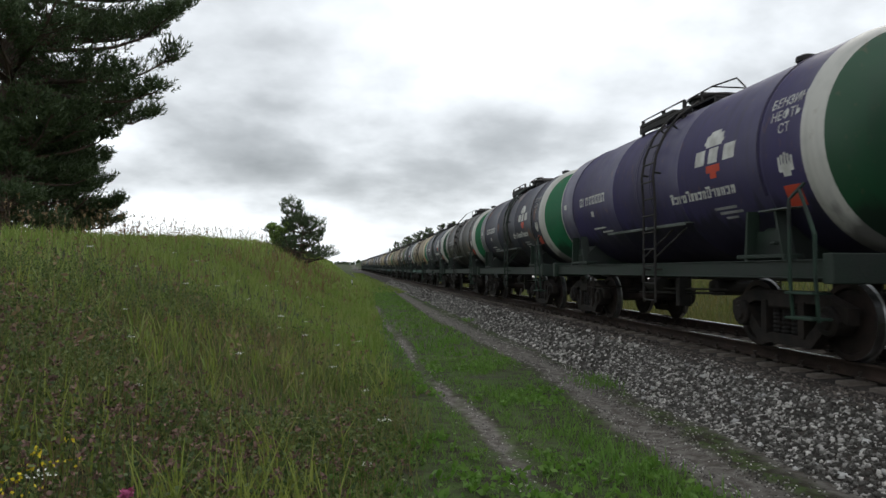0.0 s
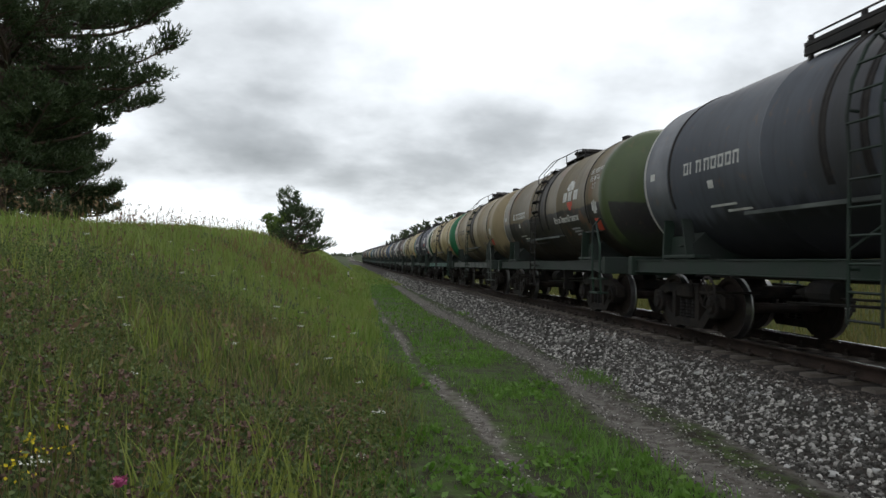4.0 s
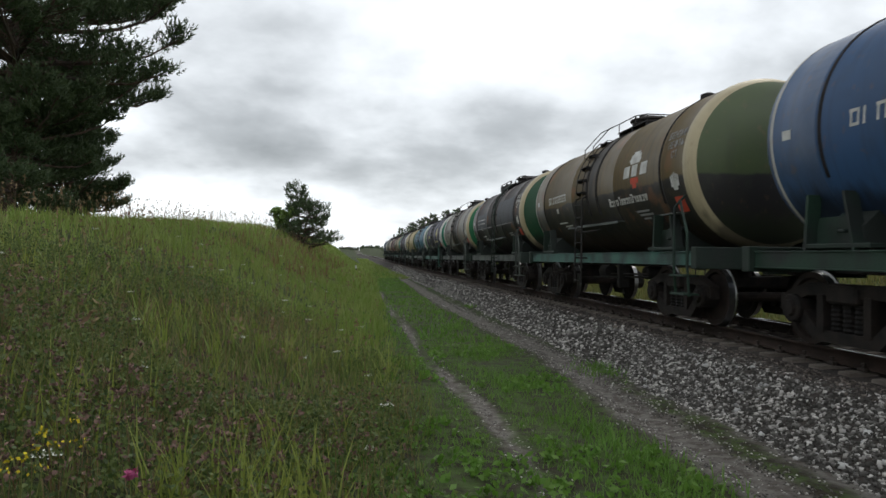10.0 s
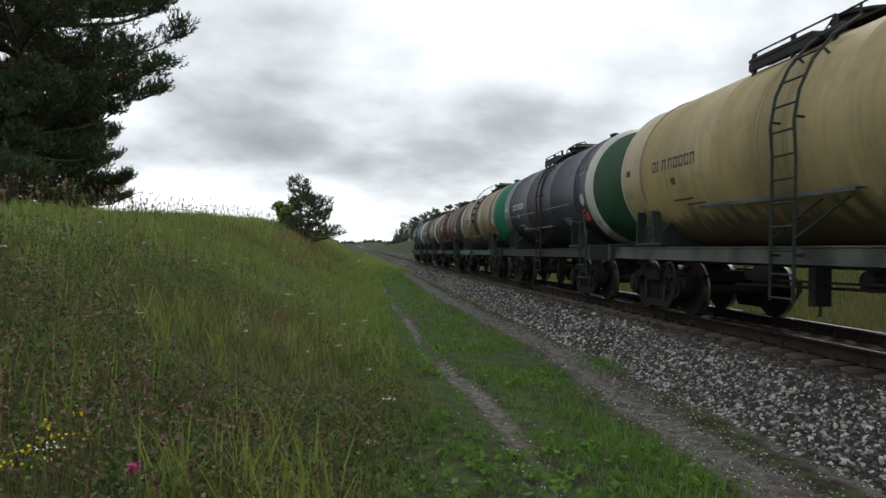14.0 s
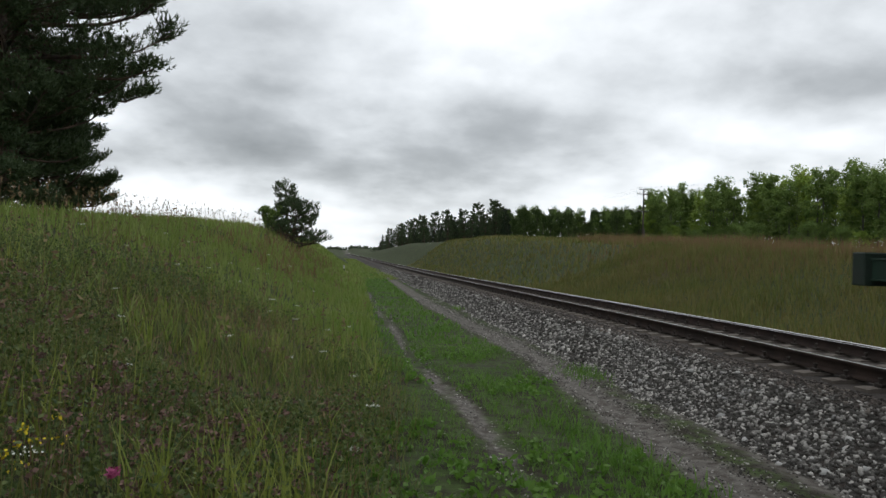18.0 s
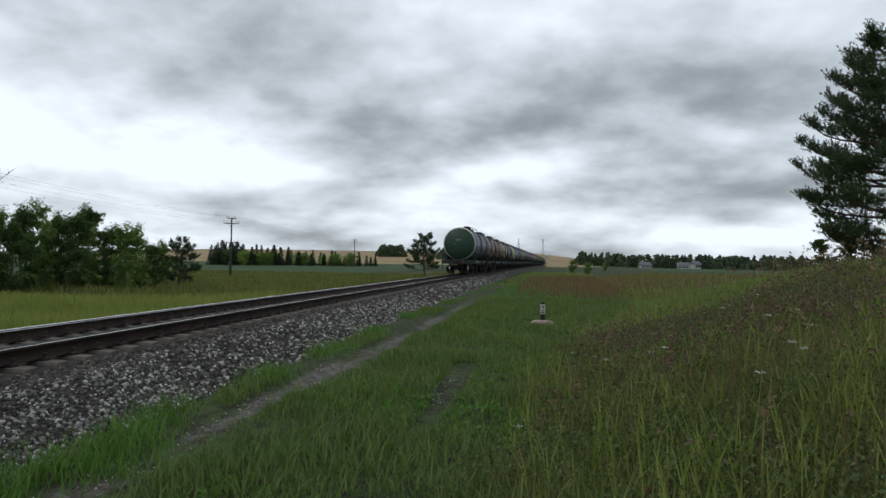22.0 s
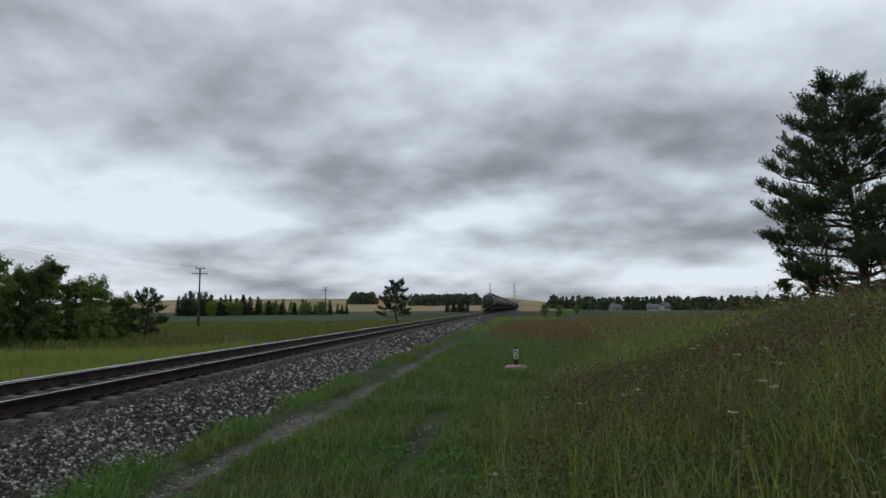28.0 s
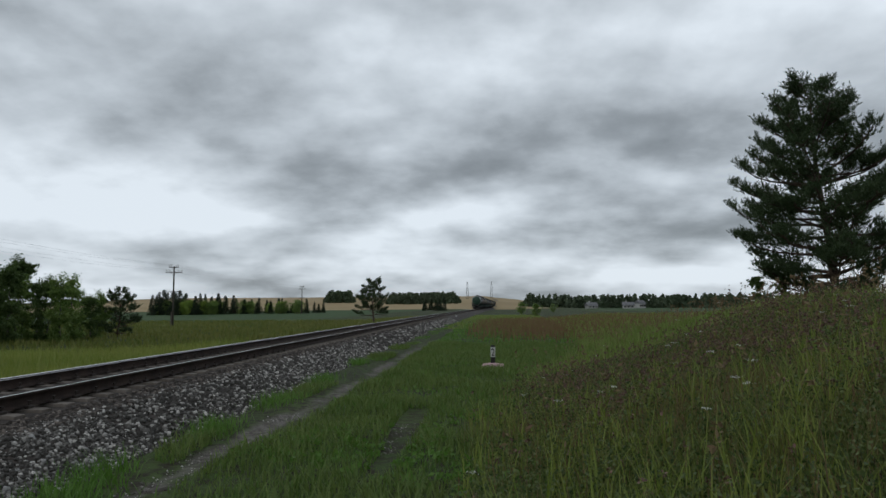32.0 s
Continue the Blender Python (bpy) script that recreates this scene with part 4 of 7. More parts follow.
    g["logo_tip"] = patch(patch(Shape(), -2.92, -2.54, 2.56, 2.67, n=2), -2.82, -2.64, 2.47, 2.56, n=2).mesh("logo_tip", M_RED)
    rng = random.Random(5)
    sh, y = Shape(), -1.25
    for i in range(15):
        w = rng.choice((0.09, 0.11, 0.08))
        tall = 0.17 if i in (0, 4, 9) else 0.12
        patch(sh, y - w, y - w + 0.035, 2.20, 2.20 + tall, n=1, slant=-0.02)
        if i % 3 != 1:
            patch(sh, y - 0.03, y, 2.20, 2.20 + 0.12, n=1, slant=-0.02)
        patch(sh, y - w, y, 2.20 + tall - 0.035, 2.20 + tall, n=1)
        if i % 2:
            patch(sh, y - w, y, 2.20, 2.23, n=1)
        y -= w + 0.045
    g["name_bar"] = sh.mesh("name_bar", M_WHITE)
    sh, y = Shape(), 3.4
    for i in range(8):
        k = (5, 1, 4, 7, 6, 0, 5, 3)[i]
        patch(sh, y - 0.03, y, 2.58, 2.77, n=1, slant=-0.015)
        if k != 1:
            patch(sh, y - 0.14, y - 0.11, 2.58, 2.77, n=1, slant=-0.015)
            patch(sh, y - 0.14, y, 2.735, 2.77, n=1)
        if k in (0, 5, 6):
            patch(sh, y - 0.14, y, 2.58, 2.615, n=1)
        y -= 0.2 if i != 2 else 0.24
    patch(sh, 2.55, 2.7, 2.3, 2.42, n=1)
    patch(sh, 2.1, 2.8, 2.02, 2.05, n=1)
    patch(sh, 1.8, 2.4, 1.93, 1.96, n=1)
    patch(sh, 4.45, 4.62, 2.62, 2.74, n=1)
    g["number_bar"] = sh.mesh("number_bar", M_WHITE)
    sh = Shape()
    patch(sh, -3.1, -2.5, 2.0, 2.035, n=1)
    patch(sh, -3.2, -2.6, 1.93, 1.965, n=1)
    patch(sh, -3.0, -2.7, 1.86, 1.89, n=1)
    g["small_print"] = sh.mesh("small_print", M_FADED)
    sh = Shape()
    for i in range(5):
        patch(sh, -4.6 + i * 0.062, -4.56 + i * 0.062, 2.42, 2.57 - abs(i - 2) * 0.025, n=1)
    patch(sh, -4.6, -4.31, 2.33, 2.42, n=2)
    patch(sh, -4.53, -4.38, 2.27, 2.33, n=1)
    g["hazard_hand"] = sh.mesh("hazard_hand", M_WHITE)
    g["hazard_square"] = patch(Shape(), -4.6, -4.28, 1.9, 2.16, slant=-0.03).mesh("hazard_square", M_RED)
    g["cargo_inscription"] = lettering("БЕНЗИН\nНЕФТЬ\nСТ", -4.45, 3.17, 0.175)
    g["lower_line"] = patch(patch(Shape(), 0.3, 4.1, 2.36, 2.39, n=1), -3.4, -0.3, 2.36, 2.39, n=1).mesh("lower_line", M_FADED)
    g["paint_panel"] = patch(Shape(), -3.75, -0.95, 2.4, 3.3, lift=0.003, n=8).mesh("paint_panel", M_PANEL)
    g["number_panel"] = patch(Shape(), 1.55, 3.7, 2.35, 3.0, lift=0.003, n=6).mesh("number_panel", M_PANEL)
    return g


G = wagon_meshes()
PURPLE, NAVY, SLATE, OLIVE, TAN, CREAM = (0.04, 0.032, 0.098), (0.03, 0.031, 0.054), (0.07, 0.077, 0.094), (0.055, 0.054, 0.048), (0.26, 0.205, 0.115), (0.40, 0.318, 0.15)
BLUE, BRIGHT, BROWN, CHAR, GREY, RUST = (0.035, 0.085, 0.185), (0.034, 0.135, 0.205), (0.088, 0.050, 0.038), (0.022, 0.02, 0.02), (0.23, 0.22, 0.195), (0.10, 0.028, 0.02)
DGREEN, GREEN, LGREEN, TEAL, OLGREEN = (0.012, 0.062, 0.026), (0.012, 0.13, 0.052), (0.10, 0.19, 0.092), (0.015, 0.165, 0.10), (0.062, 0.085, 0.032)
WHITE, IVORY = (0.50, 0.49, 0.45), (0.44, 0.37, 0.235)
# body, ring, head, frame, marks, dirt, second coat, words for the label
TRAIN = [
    (PURPLE, WHITE, DGREEN, "dark", "logo", 0.35, None, "clean purple-blue"),
    (NAVY, WHITE, GREEN, "dark", "logo", 0.9, None, "dark navy, sooty"),
    (OLIVE, WHITE, GREEN, "dark", "faint", 0.9, None, "dark olive-grey"),
    (SLATE, WHITE, DGREEN, "dark", "logo", 0.95, None, "stained slate-blue"),
    (TAN, IVORY, TEAL, "teal", "dark", 0.95, None, "dirty beige"),
    (SLATE, WHITE, DGREEN, "dark", "logo", 0.6, None, "slate-grey"),
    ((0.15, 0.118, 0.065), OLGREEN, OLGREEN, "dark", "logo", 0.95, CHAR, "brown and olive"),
    (TAN, TAN, TAN, "grey", "dark", 1.0, None, "beige, heavily oil-streaked"),
    (CREAM, GREEN, GREEN, "teal", "dark", 0.9, None, "cream"),
    (NAVY, WHITE, DGREEN, "green", "logo", 0.5, None, "dark navy"),
    (CREAM, CREAM, (0.12, 0.20, 0.17), "grey", "dark", 1.0, None, "cream and rust-streaked"),
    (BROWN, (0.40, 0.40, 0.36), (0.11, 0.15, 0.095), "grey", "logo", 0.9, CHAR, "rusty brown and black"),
    (SLATE, WHITE, DGREEN, "green", "logo", 0.9, None, "slate-blue"),
    (BLUE, IVORY, DGREEN, "green", "plain", 0.7, None, "faded blue"),
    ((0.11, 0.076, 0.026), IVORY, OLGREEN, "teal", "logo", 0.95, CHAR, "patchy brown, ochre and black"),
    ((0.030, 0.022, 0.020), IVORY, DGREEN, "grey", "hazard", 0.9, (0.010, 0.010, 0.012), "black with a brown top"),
    (GREY, IVORY, GREEN, "grey", "dark", 1.0, None, "weathered grey with black oil stains"),
    ((0.034, 0.032, 0.062), WHITE, TEAL, "teal", "yellow", 0.85, None, "dark purple-grey"),
    (BRIGHT, WHITE, LGREEN, "grey", "faint", 0.8, None, "bright blue"),
    (CREAM, OLGREEN, OLGREEN, "grey", "dark", 0.35, None, "cream"),
    ((0.036, 0.036, 0.06), WHITE, DGREEN, "dark", "hazard", 0.5, None, "dark purple-grey with white lines"),
    (TAN, TEAL, TEAL, "teal", "dark", 0.95, None, "tan"),
    (RUST, OLIVE, OLIVE, "dark", "faint", 0.7, None, "red-brown with a black patch"),
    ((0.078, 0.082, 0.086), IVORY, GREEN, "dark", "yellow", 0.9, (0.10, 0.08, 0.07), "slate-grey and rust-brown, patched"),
    ((0.045, 0.085, 0.15), (0.48, 0.45, 0.37), DGREEN, "green", "plain", 1.0, None, "blue, the last of the train"),
]
FRAMES = {"dark": M_DARKFRAME, "green": M_GREENFRAME, "teal": M_TEALFRAME, "grey": M_GREYFRAME}
PAINTS = {}


def paint(col, band=0.0, worn=0.3, lower=None, grime_shade=0.0, reach=0.0):
    key = (col, band, lower, grime_shade, reach)
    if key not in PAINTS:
        PAINTS[key] = tank_paint("tank_paint", col, band=band, worn=worn, lower=lower, grime_shade=grime_shade, reach=reach)
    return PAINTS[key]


# wagons of the older pattern, with a long hatch platform
BENT = (0, 1, 3, 5, 9, 12, 15, 19, 20)
WAGONS, WHEELS = [], []


def build_wagon(k):
    last = k == len(TRAIN) - 1
    body, ring, head, frame_kind, marks, dirt, lower, words = TRAIN[k % len(TRAIN)]
    w = tagged(new("tank_wagon"), f"{words} railway tank wagon on the track", "tank wagon", "wagons of the freight train")
    fm = FRAMES[frame_kind]
    # the dark underside, part oil and part painted shade, goes on clean tanks too
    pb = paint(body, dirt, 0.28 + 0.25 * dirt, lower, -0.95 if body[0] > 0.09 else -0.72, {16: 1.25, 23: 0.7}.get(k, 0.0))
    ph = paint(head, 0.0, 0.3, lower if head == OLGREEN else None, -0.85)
    mid = pose(0, 0, ZC)
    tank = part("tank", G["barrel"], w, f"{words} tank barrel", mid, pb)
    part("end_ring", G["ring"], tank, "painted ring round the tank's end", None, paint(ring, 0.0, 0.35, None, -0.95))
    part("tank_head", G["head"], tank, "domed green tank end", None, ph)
    if last:
        part("end_ring", G["ring"], tank, "", pose(0, 0, 0, 0, 0, 180), paint(WHITE, 0.0, 0.35))
        part("tank_head", G["head"], tank, "", pose(0, 0, 0, 0, 0, 180), paint((0.014, 0.05, 0.026), 0.0, 0.3))
    else:
        part("end_ring", G["rear_ring"], tank, "", None, paint(WHITE, 0.0, 0.35))
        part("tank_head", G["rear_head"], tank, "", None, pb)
    for y in (-3.9, -0.55, 0.1, 3.9):
        part("strap", G["strap"], w, "", pose(0, y, 0) @ Matrix.Diagonal((1, 1 if abs(y) < 1 else 0.35, 1, 1)), M_BLACK if dirt > 0.5 else pb)
    part("centre_sill", G["centre_sill"], w)
    for s in (0, 180):
        part("side_sill", G["side_sill"], w, "", pose(0, 0, 0, 0, 0, s), fm)
        part("end_beam", G["end_beam"], w, "", pose(0, 0, 0, 0, 0, s) @ pose(0, -5.33, 0), M_DARKFRAME)
        part("coupler", G["coupler"], w, "", pose(0, 0, 0, 0, 0, s))
        part("ladder", G["bent_ladder" if k in BENT else "ladder"], w, "steel ladder to the hatch", pose(0, (-0.7 if s == 0 else 0.35) if k in BENT else 0.35, 0, 0, 0, s), M_DARKFRAME if k % 2 else M_BLACK)
        part("step_rail", G["step_rail"], w, "", pose(0, 0, 0, 0, 0, s), fm if k == 17 or frame_kind == "grey" else M_GREENFRAME)
    for y in (-3.75, 3.75):
        part("saddle", G["saddle"], w, "", pose(0, y, 0), M_DARKFRAME)
        part("bracket", G["bracket"], w, "", pose(0, y * 1.03, 0), M_GREENFRAME if frame_kind == "green" else M_DARKFRAME)
        part("bracket", G["bracket"], w, "", pose(0, y * 1.03, 0, 0, 0, 180), M_DARKFRAME)
    for y in (-2.0, 2.0, 0.0):
        part("cross_beam", G["cross_beam"], w, "", pose(0, y, 0))
    if k in BENT:
        part("platform", G["platform"], w, "dark steel hatch platform")
        for y in (1.15, 0.2, -0.65):
            part("platform_post", G["platform_post"], w, "", pose(0, y, 0))
        part("railing", G["long_railing"], w)
    for nm in ("hatch", "railing", "brake_cylinder", "air_reservoir", "brake_rigging", "brake_wheel", "drip_ledge", "end_ledge"):
        if nm == "railing" and k in BENT:
            continue
        part(nm, G[nm], w, "", pose(0, -0.25, 0) if nm in ("hatch", "railing") else None)
    for s in (0, 180):
        part("walkway", G["walkway"], w, "", pose(0, -0.45, 0) @ pose(0, 0.0, 0, 0, 0, s) @ pose(0, 0.2, 0))
    for y in (-1.25, -0.45, 0.3):
        part("bearer", G["bearer"], w, "", pose(0, y, 0))
    part("valve", G["valve"], w, "", pose(0, -2.9, 0))
    for y in (-3.9, 3.9):
        bogie = part("bogie", G["bolster"], w, "dark iron two-axle bogie", pose(0, y, 0))
        for s in (0, 180):
            part("side_frame", G["side_frame"], bogie, "", pose(0, 0, 0, 0, 0, s))
            for q in (-0.2, 0.0, 0.2):
                part("spring", G["spring"], bogie, "", pose(0, q, 0, 0, 0, s))
        for a in (-0.925, 0.925):
            for s in (0, 180):
                part("axle_box", G["axle_box"], bogie, "", pose(0, a, 0.475, 0, 0, s))
            ws = part("wheelset", G["wheelset"], w, "wheels with polished treads", pose(0, y + a, 0.475))
            for s in (0, 180):
                part("wheel", G["wheel"], ws, "", pose(0, 0, 0, 0, 0, s))
            WHEELS.append((ws, k, y + a))
    mk = {"dark": M_DARKMARK, "yellow": M_YELLOWMARK, "faint": M_FADED}.get(marks, M_WHITE)
    tagged(part("number_bar", G["number_bar"], w, "row of painted marks", None, mk), kind="stuff")
    part("small_print", G["small_print"], w, "", None, M_DARKMARK if marks == "dark" else M_FADED)
    tagged(part("hazard_hand", G["hazard_hand"], w), kind="stuff")
    part("hazard_square", G["hazard_square"], w, "red hazard square")
    if marks in ("logo", "yellow"):
        part("logo", G["logo"], w, "painted emblem", None, mk)
        part("logo_tip", G["logo_tip"], w, "", None, M_YELLOWMARK if marks == "yellow" else M_RED)
        tagged(part("name_bar", G["name_bar"], w, "painted line of letter-like bars", None, mk), kind="stuff")
    if marks in ("logo", "hazard"):
        part("cargo_inscription", G["cargo_inscription"], w, "painted cargo words", None, M_FADED if k % 3 else M_WHITE)
    if marks == "hazard":
        part("lower_line", G["lower_line"], w)
    if k == 15:
        part("paint_panel", G["paint_panel"], w, "slate-grey panel of newer paint")
        part("paint_panel", G["number_panel"], w, "slate-grey panel of newer paint")
    if last:
        part("tail_disc", Shape().lathe([(0.09, 5.41), (0.09, 5.44), (0.07, 5.445)], 14, "y", (-0.35, 0, 1.12)).mesh("tail_disc", M_RED), w, "red tail disc on the end beam")
        for x0, x1, z in ((-0.2, 0.3, 3.02), (-0.1, 0.22, 2.9), (0.28, 0.4, 2.62), (0.45, 0.7, 1.98)):
            y = HALF + 0.55 * max(0.0, 1 - (math.hypot((x0 + x1) / 2, z - ZC) / R) ** 2.2) ** 0.5
            part("head_mark", Shape().box(x0, x1, y - 0.05, y + 0.008, z, z + 0.045, 0.002).mesh("head_mark", M_FADED), w)
    WAGONS.append((w, k))


for k in range(-9, 25):
    build_wagon(k)


# ---- trees ----
def cards(C, size, rng, aspect=1.6, N=None):
    """Small leaf blades (two triangles each) at the places C."""
    n = len(C)
    a = rng.normal(size=(n, 3)) if N is None else N + rng.normal(size=(n, 3)) * 0.6
    a /= np.linalg.norm(a, axis=1)[:, None]
    b = np.cross(a, rng.normal(size=(n, 3)))
    b /= np.linalg.norm(b, axis=1)[:, None]
    s = (size * rng.uniform(0.6, 1.3, n))[:, None]
    V = np.stack([C - a * s * aspect / 2, C + b * s * 0.42, C + a * s * aspect / 2, C - b * s * 0.42], 1)
    V[:, 1] += (np.cross(a, b) * s * 0.15)
    i = np.arange(n)[:, None] * 4
    return V.reshape(-1, 3), i + np.array([[0, 1, 2, 3]])


def needles(C, D, rng, count=12, length=0.2, width=0.022):
    """Tufts of needles at C that point roughly along D."""
    n = len(C)
    d = D[:, None] + rng.normal(size=(n, count, 3)) * 0.75
    d[..., 2] += 0.25
    d /= np.linalg.norm(d, axis=2)[..., None]
    p = C[:, None] + rng.normal(size=(n, count, 3)) * 0.05
    w = np.cross(d, rng.normal(size=(n, count, 3)))
    w /= np.linalg.norm(w, axis=2)[..., None]
    ln = (length * rng.uniform(0.6, 1.25, (n, count)))[..., None]
    V = np.stack([p - w * width, p + w * width, p + d * ln], 2).reshape(-1, 3)
    i = np.arange(n * count)[:, None] * 3
    return V, i + np.array([[0, 1, 2]])


def shoots(C, D, length, rng, count=20, needle=0.1, width=0.008):
    """Bottle-brush shoots from C along D: needles all round, leaning forward."""
    n = len(C)
    D = D / np.linalg.norm(D, axis=1)[:, None]
    f = rng.random((n, count, 1))
    p = C[:, None] + D[:, None] * (length[:, None, None] * f)
    o = rng.normal(size=(n, count, 3))
    o -= D[:, None] * (o * D[:, None]).sum(2, keepdims=True)
    o /= np.linalg.norm(o, axis=2)[..., None]
    d = D[:, None] * 0.85 + o * (1.05 - 0.55 * f)
    d /= np.linalg.norm(d, axis=2)[..., None]
    w = np.cross(d, rng.normal(size=(n, count, 3)))
    w *= width / np.linalg.norm(w, axis=2)[..., None]
    ln = needle * rng.uniform(0.75, 1.2, (n, count, 1))
    V = np.stack([p - w, p + w, p + d * ln], 2).reshape(-1, 3)
    return V, np.arange(n * count)[:, None] * 3 + np.array([[0, 1, 2]])


def pine_parts(h, spread, seed, first=0.12, whorls=13, limbs=5, tufts=26, bare=0.35, length=0.21, lean=0.0, count=12, outline=None, shoot=0.3, width=0.009):
    """Trunk, limbs and needles of a Scots pine; outline gives the crown's reach (share of spread) over its height."""
    rnd, rng = random.Random(seed), np.random.default_rng(seed)
    wood, C, D, L = Shape(), [], [], []
    top = [(lean * t * t + 0.12 * math.sin(5 * t + seed), 0.1 * math.sin(4 * t + 2 * seed), h * t) for t in (0, 0.1, 0.25, 0.4, 0.55, 0.7, 0.85, 0.97)]
    r0 = 0.017 * h + 0.04
    trunk = Shape().tube(top, [r0 * (1 - 0.9 * t) for t in (0, 0.1, 0.25, 0.4, 0.55, 0.7, 0.85, 1.0)], 9)

    def on_trunk(t):
        for a, b in zip(top, top[1:]):
            if a[2] <= h * t <= b[2]:
                f = (h * t - a[2]) / (b[2] - a[2])
                return Vector(a).lerp(Vector(b), f)
        return Vector(top[-1])

    def brush(g, way, size):
        C.append(g)
        D.append(way)
        L.append(size)

    for w in range(whorls):
        t = first + (0.96 - first) * (w / (whorls - 1)) ** 0.95
        reach = spread * ((1 - ((t - 0.12) / 0.95)) ** 0.62 if outline is None else float(np.interp(t, *outline)))
        for k in range(limbs if t < 0.85 else 4):
            a = 2 * math.pi * (k + rnd.random() * 0.7) / limbs + w * 1.9
            ln = reach * rnd.uniform(0.6, 1.1) + 0.15
            p, pts = on_trunk(min(0.96, t + rnd.uniform(-0.03, 0.03))), []
            rise = rnd.uniform(-0.12, 0.5) + 0.3 * t * t
            turn = rnd.uniform(-0.3, 0.3)
            for q in range(6):
                f = q / 5
                pts.append(p + Vector((math.cos(a + turn * f) * ln * f, math.sin(a + turn * f) * ln * f, ln * (rise * f - 0.22 * f * f + 0.3 * f ** 4))))
            wood.tube(pts, [max(0.012, 0.012 + 0.017 * ln * (1 - q / 5.2)) for q in range(6)], 5)
            out = (pts[5] - pts[4]).normalized()
            side = Vector((-math.sin(a), math.cos(a), 0))
            for q in range(max(4, int(tufts * (0.25 + 0.75 * ln / spread)))):
                f = bare + (1 - bare) * rnd.random() ** 0.7
                i = min(4, int(f * 5))
                c = pts[i].lerp(pts[i + 1], f * 5 - i)
                # side twigs lie in a flat spray and turn up at their tips
                twig = (side * rnd.choice((-1, 1)) * rnd.uniform(0.3, 1.0) + out * rnd.uniform(0.2, 1.0) + Vector((0, 0, rnd.uniform(-0.12, 0.35)))) * (0.2 + 0.26 * ln * (1.1 - f))
                e = c + twig
                if q % 2 == 0:
                    wood.tube([c, c + twig * 0.6, e], [0.012, 0.008, 0.005], 3)
                for z in range(4):
                    g = c + twig * rnd.uniform(0.55, 1.05) + Vector((rnd.uniform(-1, 1), rnd.uniform(-1, 1), rnd.uniform(-0.3, 0.6))) * 0.13
                    brush(g, twig.normalized() * 0.7 + Vector((rnd.uniform(-0.5, 0.5), rnd.uniform(-0.5, 0.5), rnd.uniform(0.25, 1.0))), shoot * rnd.uniform(0.6, 1.25))
            for z in range(4):
                brush(pts[5] + Vector((rnd.uniform(-1, 1), rnd.uniform(-1, 1), rnd.uniform(-0.5, 0.5))) * 0.1, out + Vector((rnd.uniform(-0.4, 0.4), rnd.uniform(-0.4, 0.4), rnd.uniform(0.2, 0.9))), shoot * 1.2)
    for z in range(7):
        brush(Vector(top[-1]) - Vector((0, 0, rnd.uniform(0, 0.3))), Vector((rnd.uniform(-0.4, 0.4), rnd.uniform(-0.4, 0.4), 1)), shoot * 1.3)
    V, F = shoots(np.array([c[:] for c in C]), np.array([d[:] for d in D]), np.array(L), rng, count, length * 0.5, width)
    return trunk.mesh("trunk", M_BARK, smooth=True), wood.mesh("limbs", M_BARK), grid_mesh("needles", V, F, M_NEEDLE)


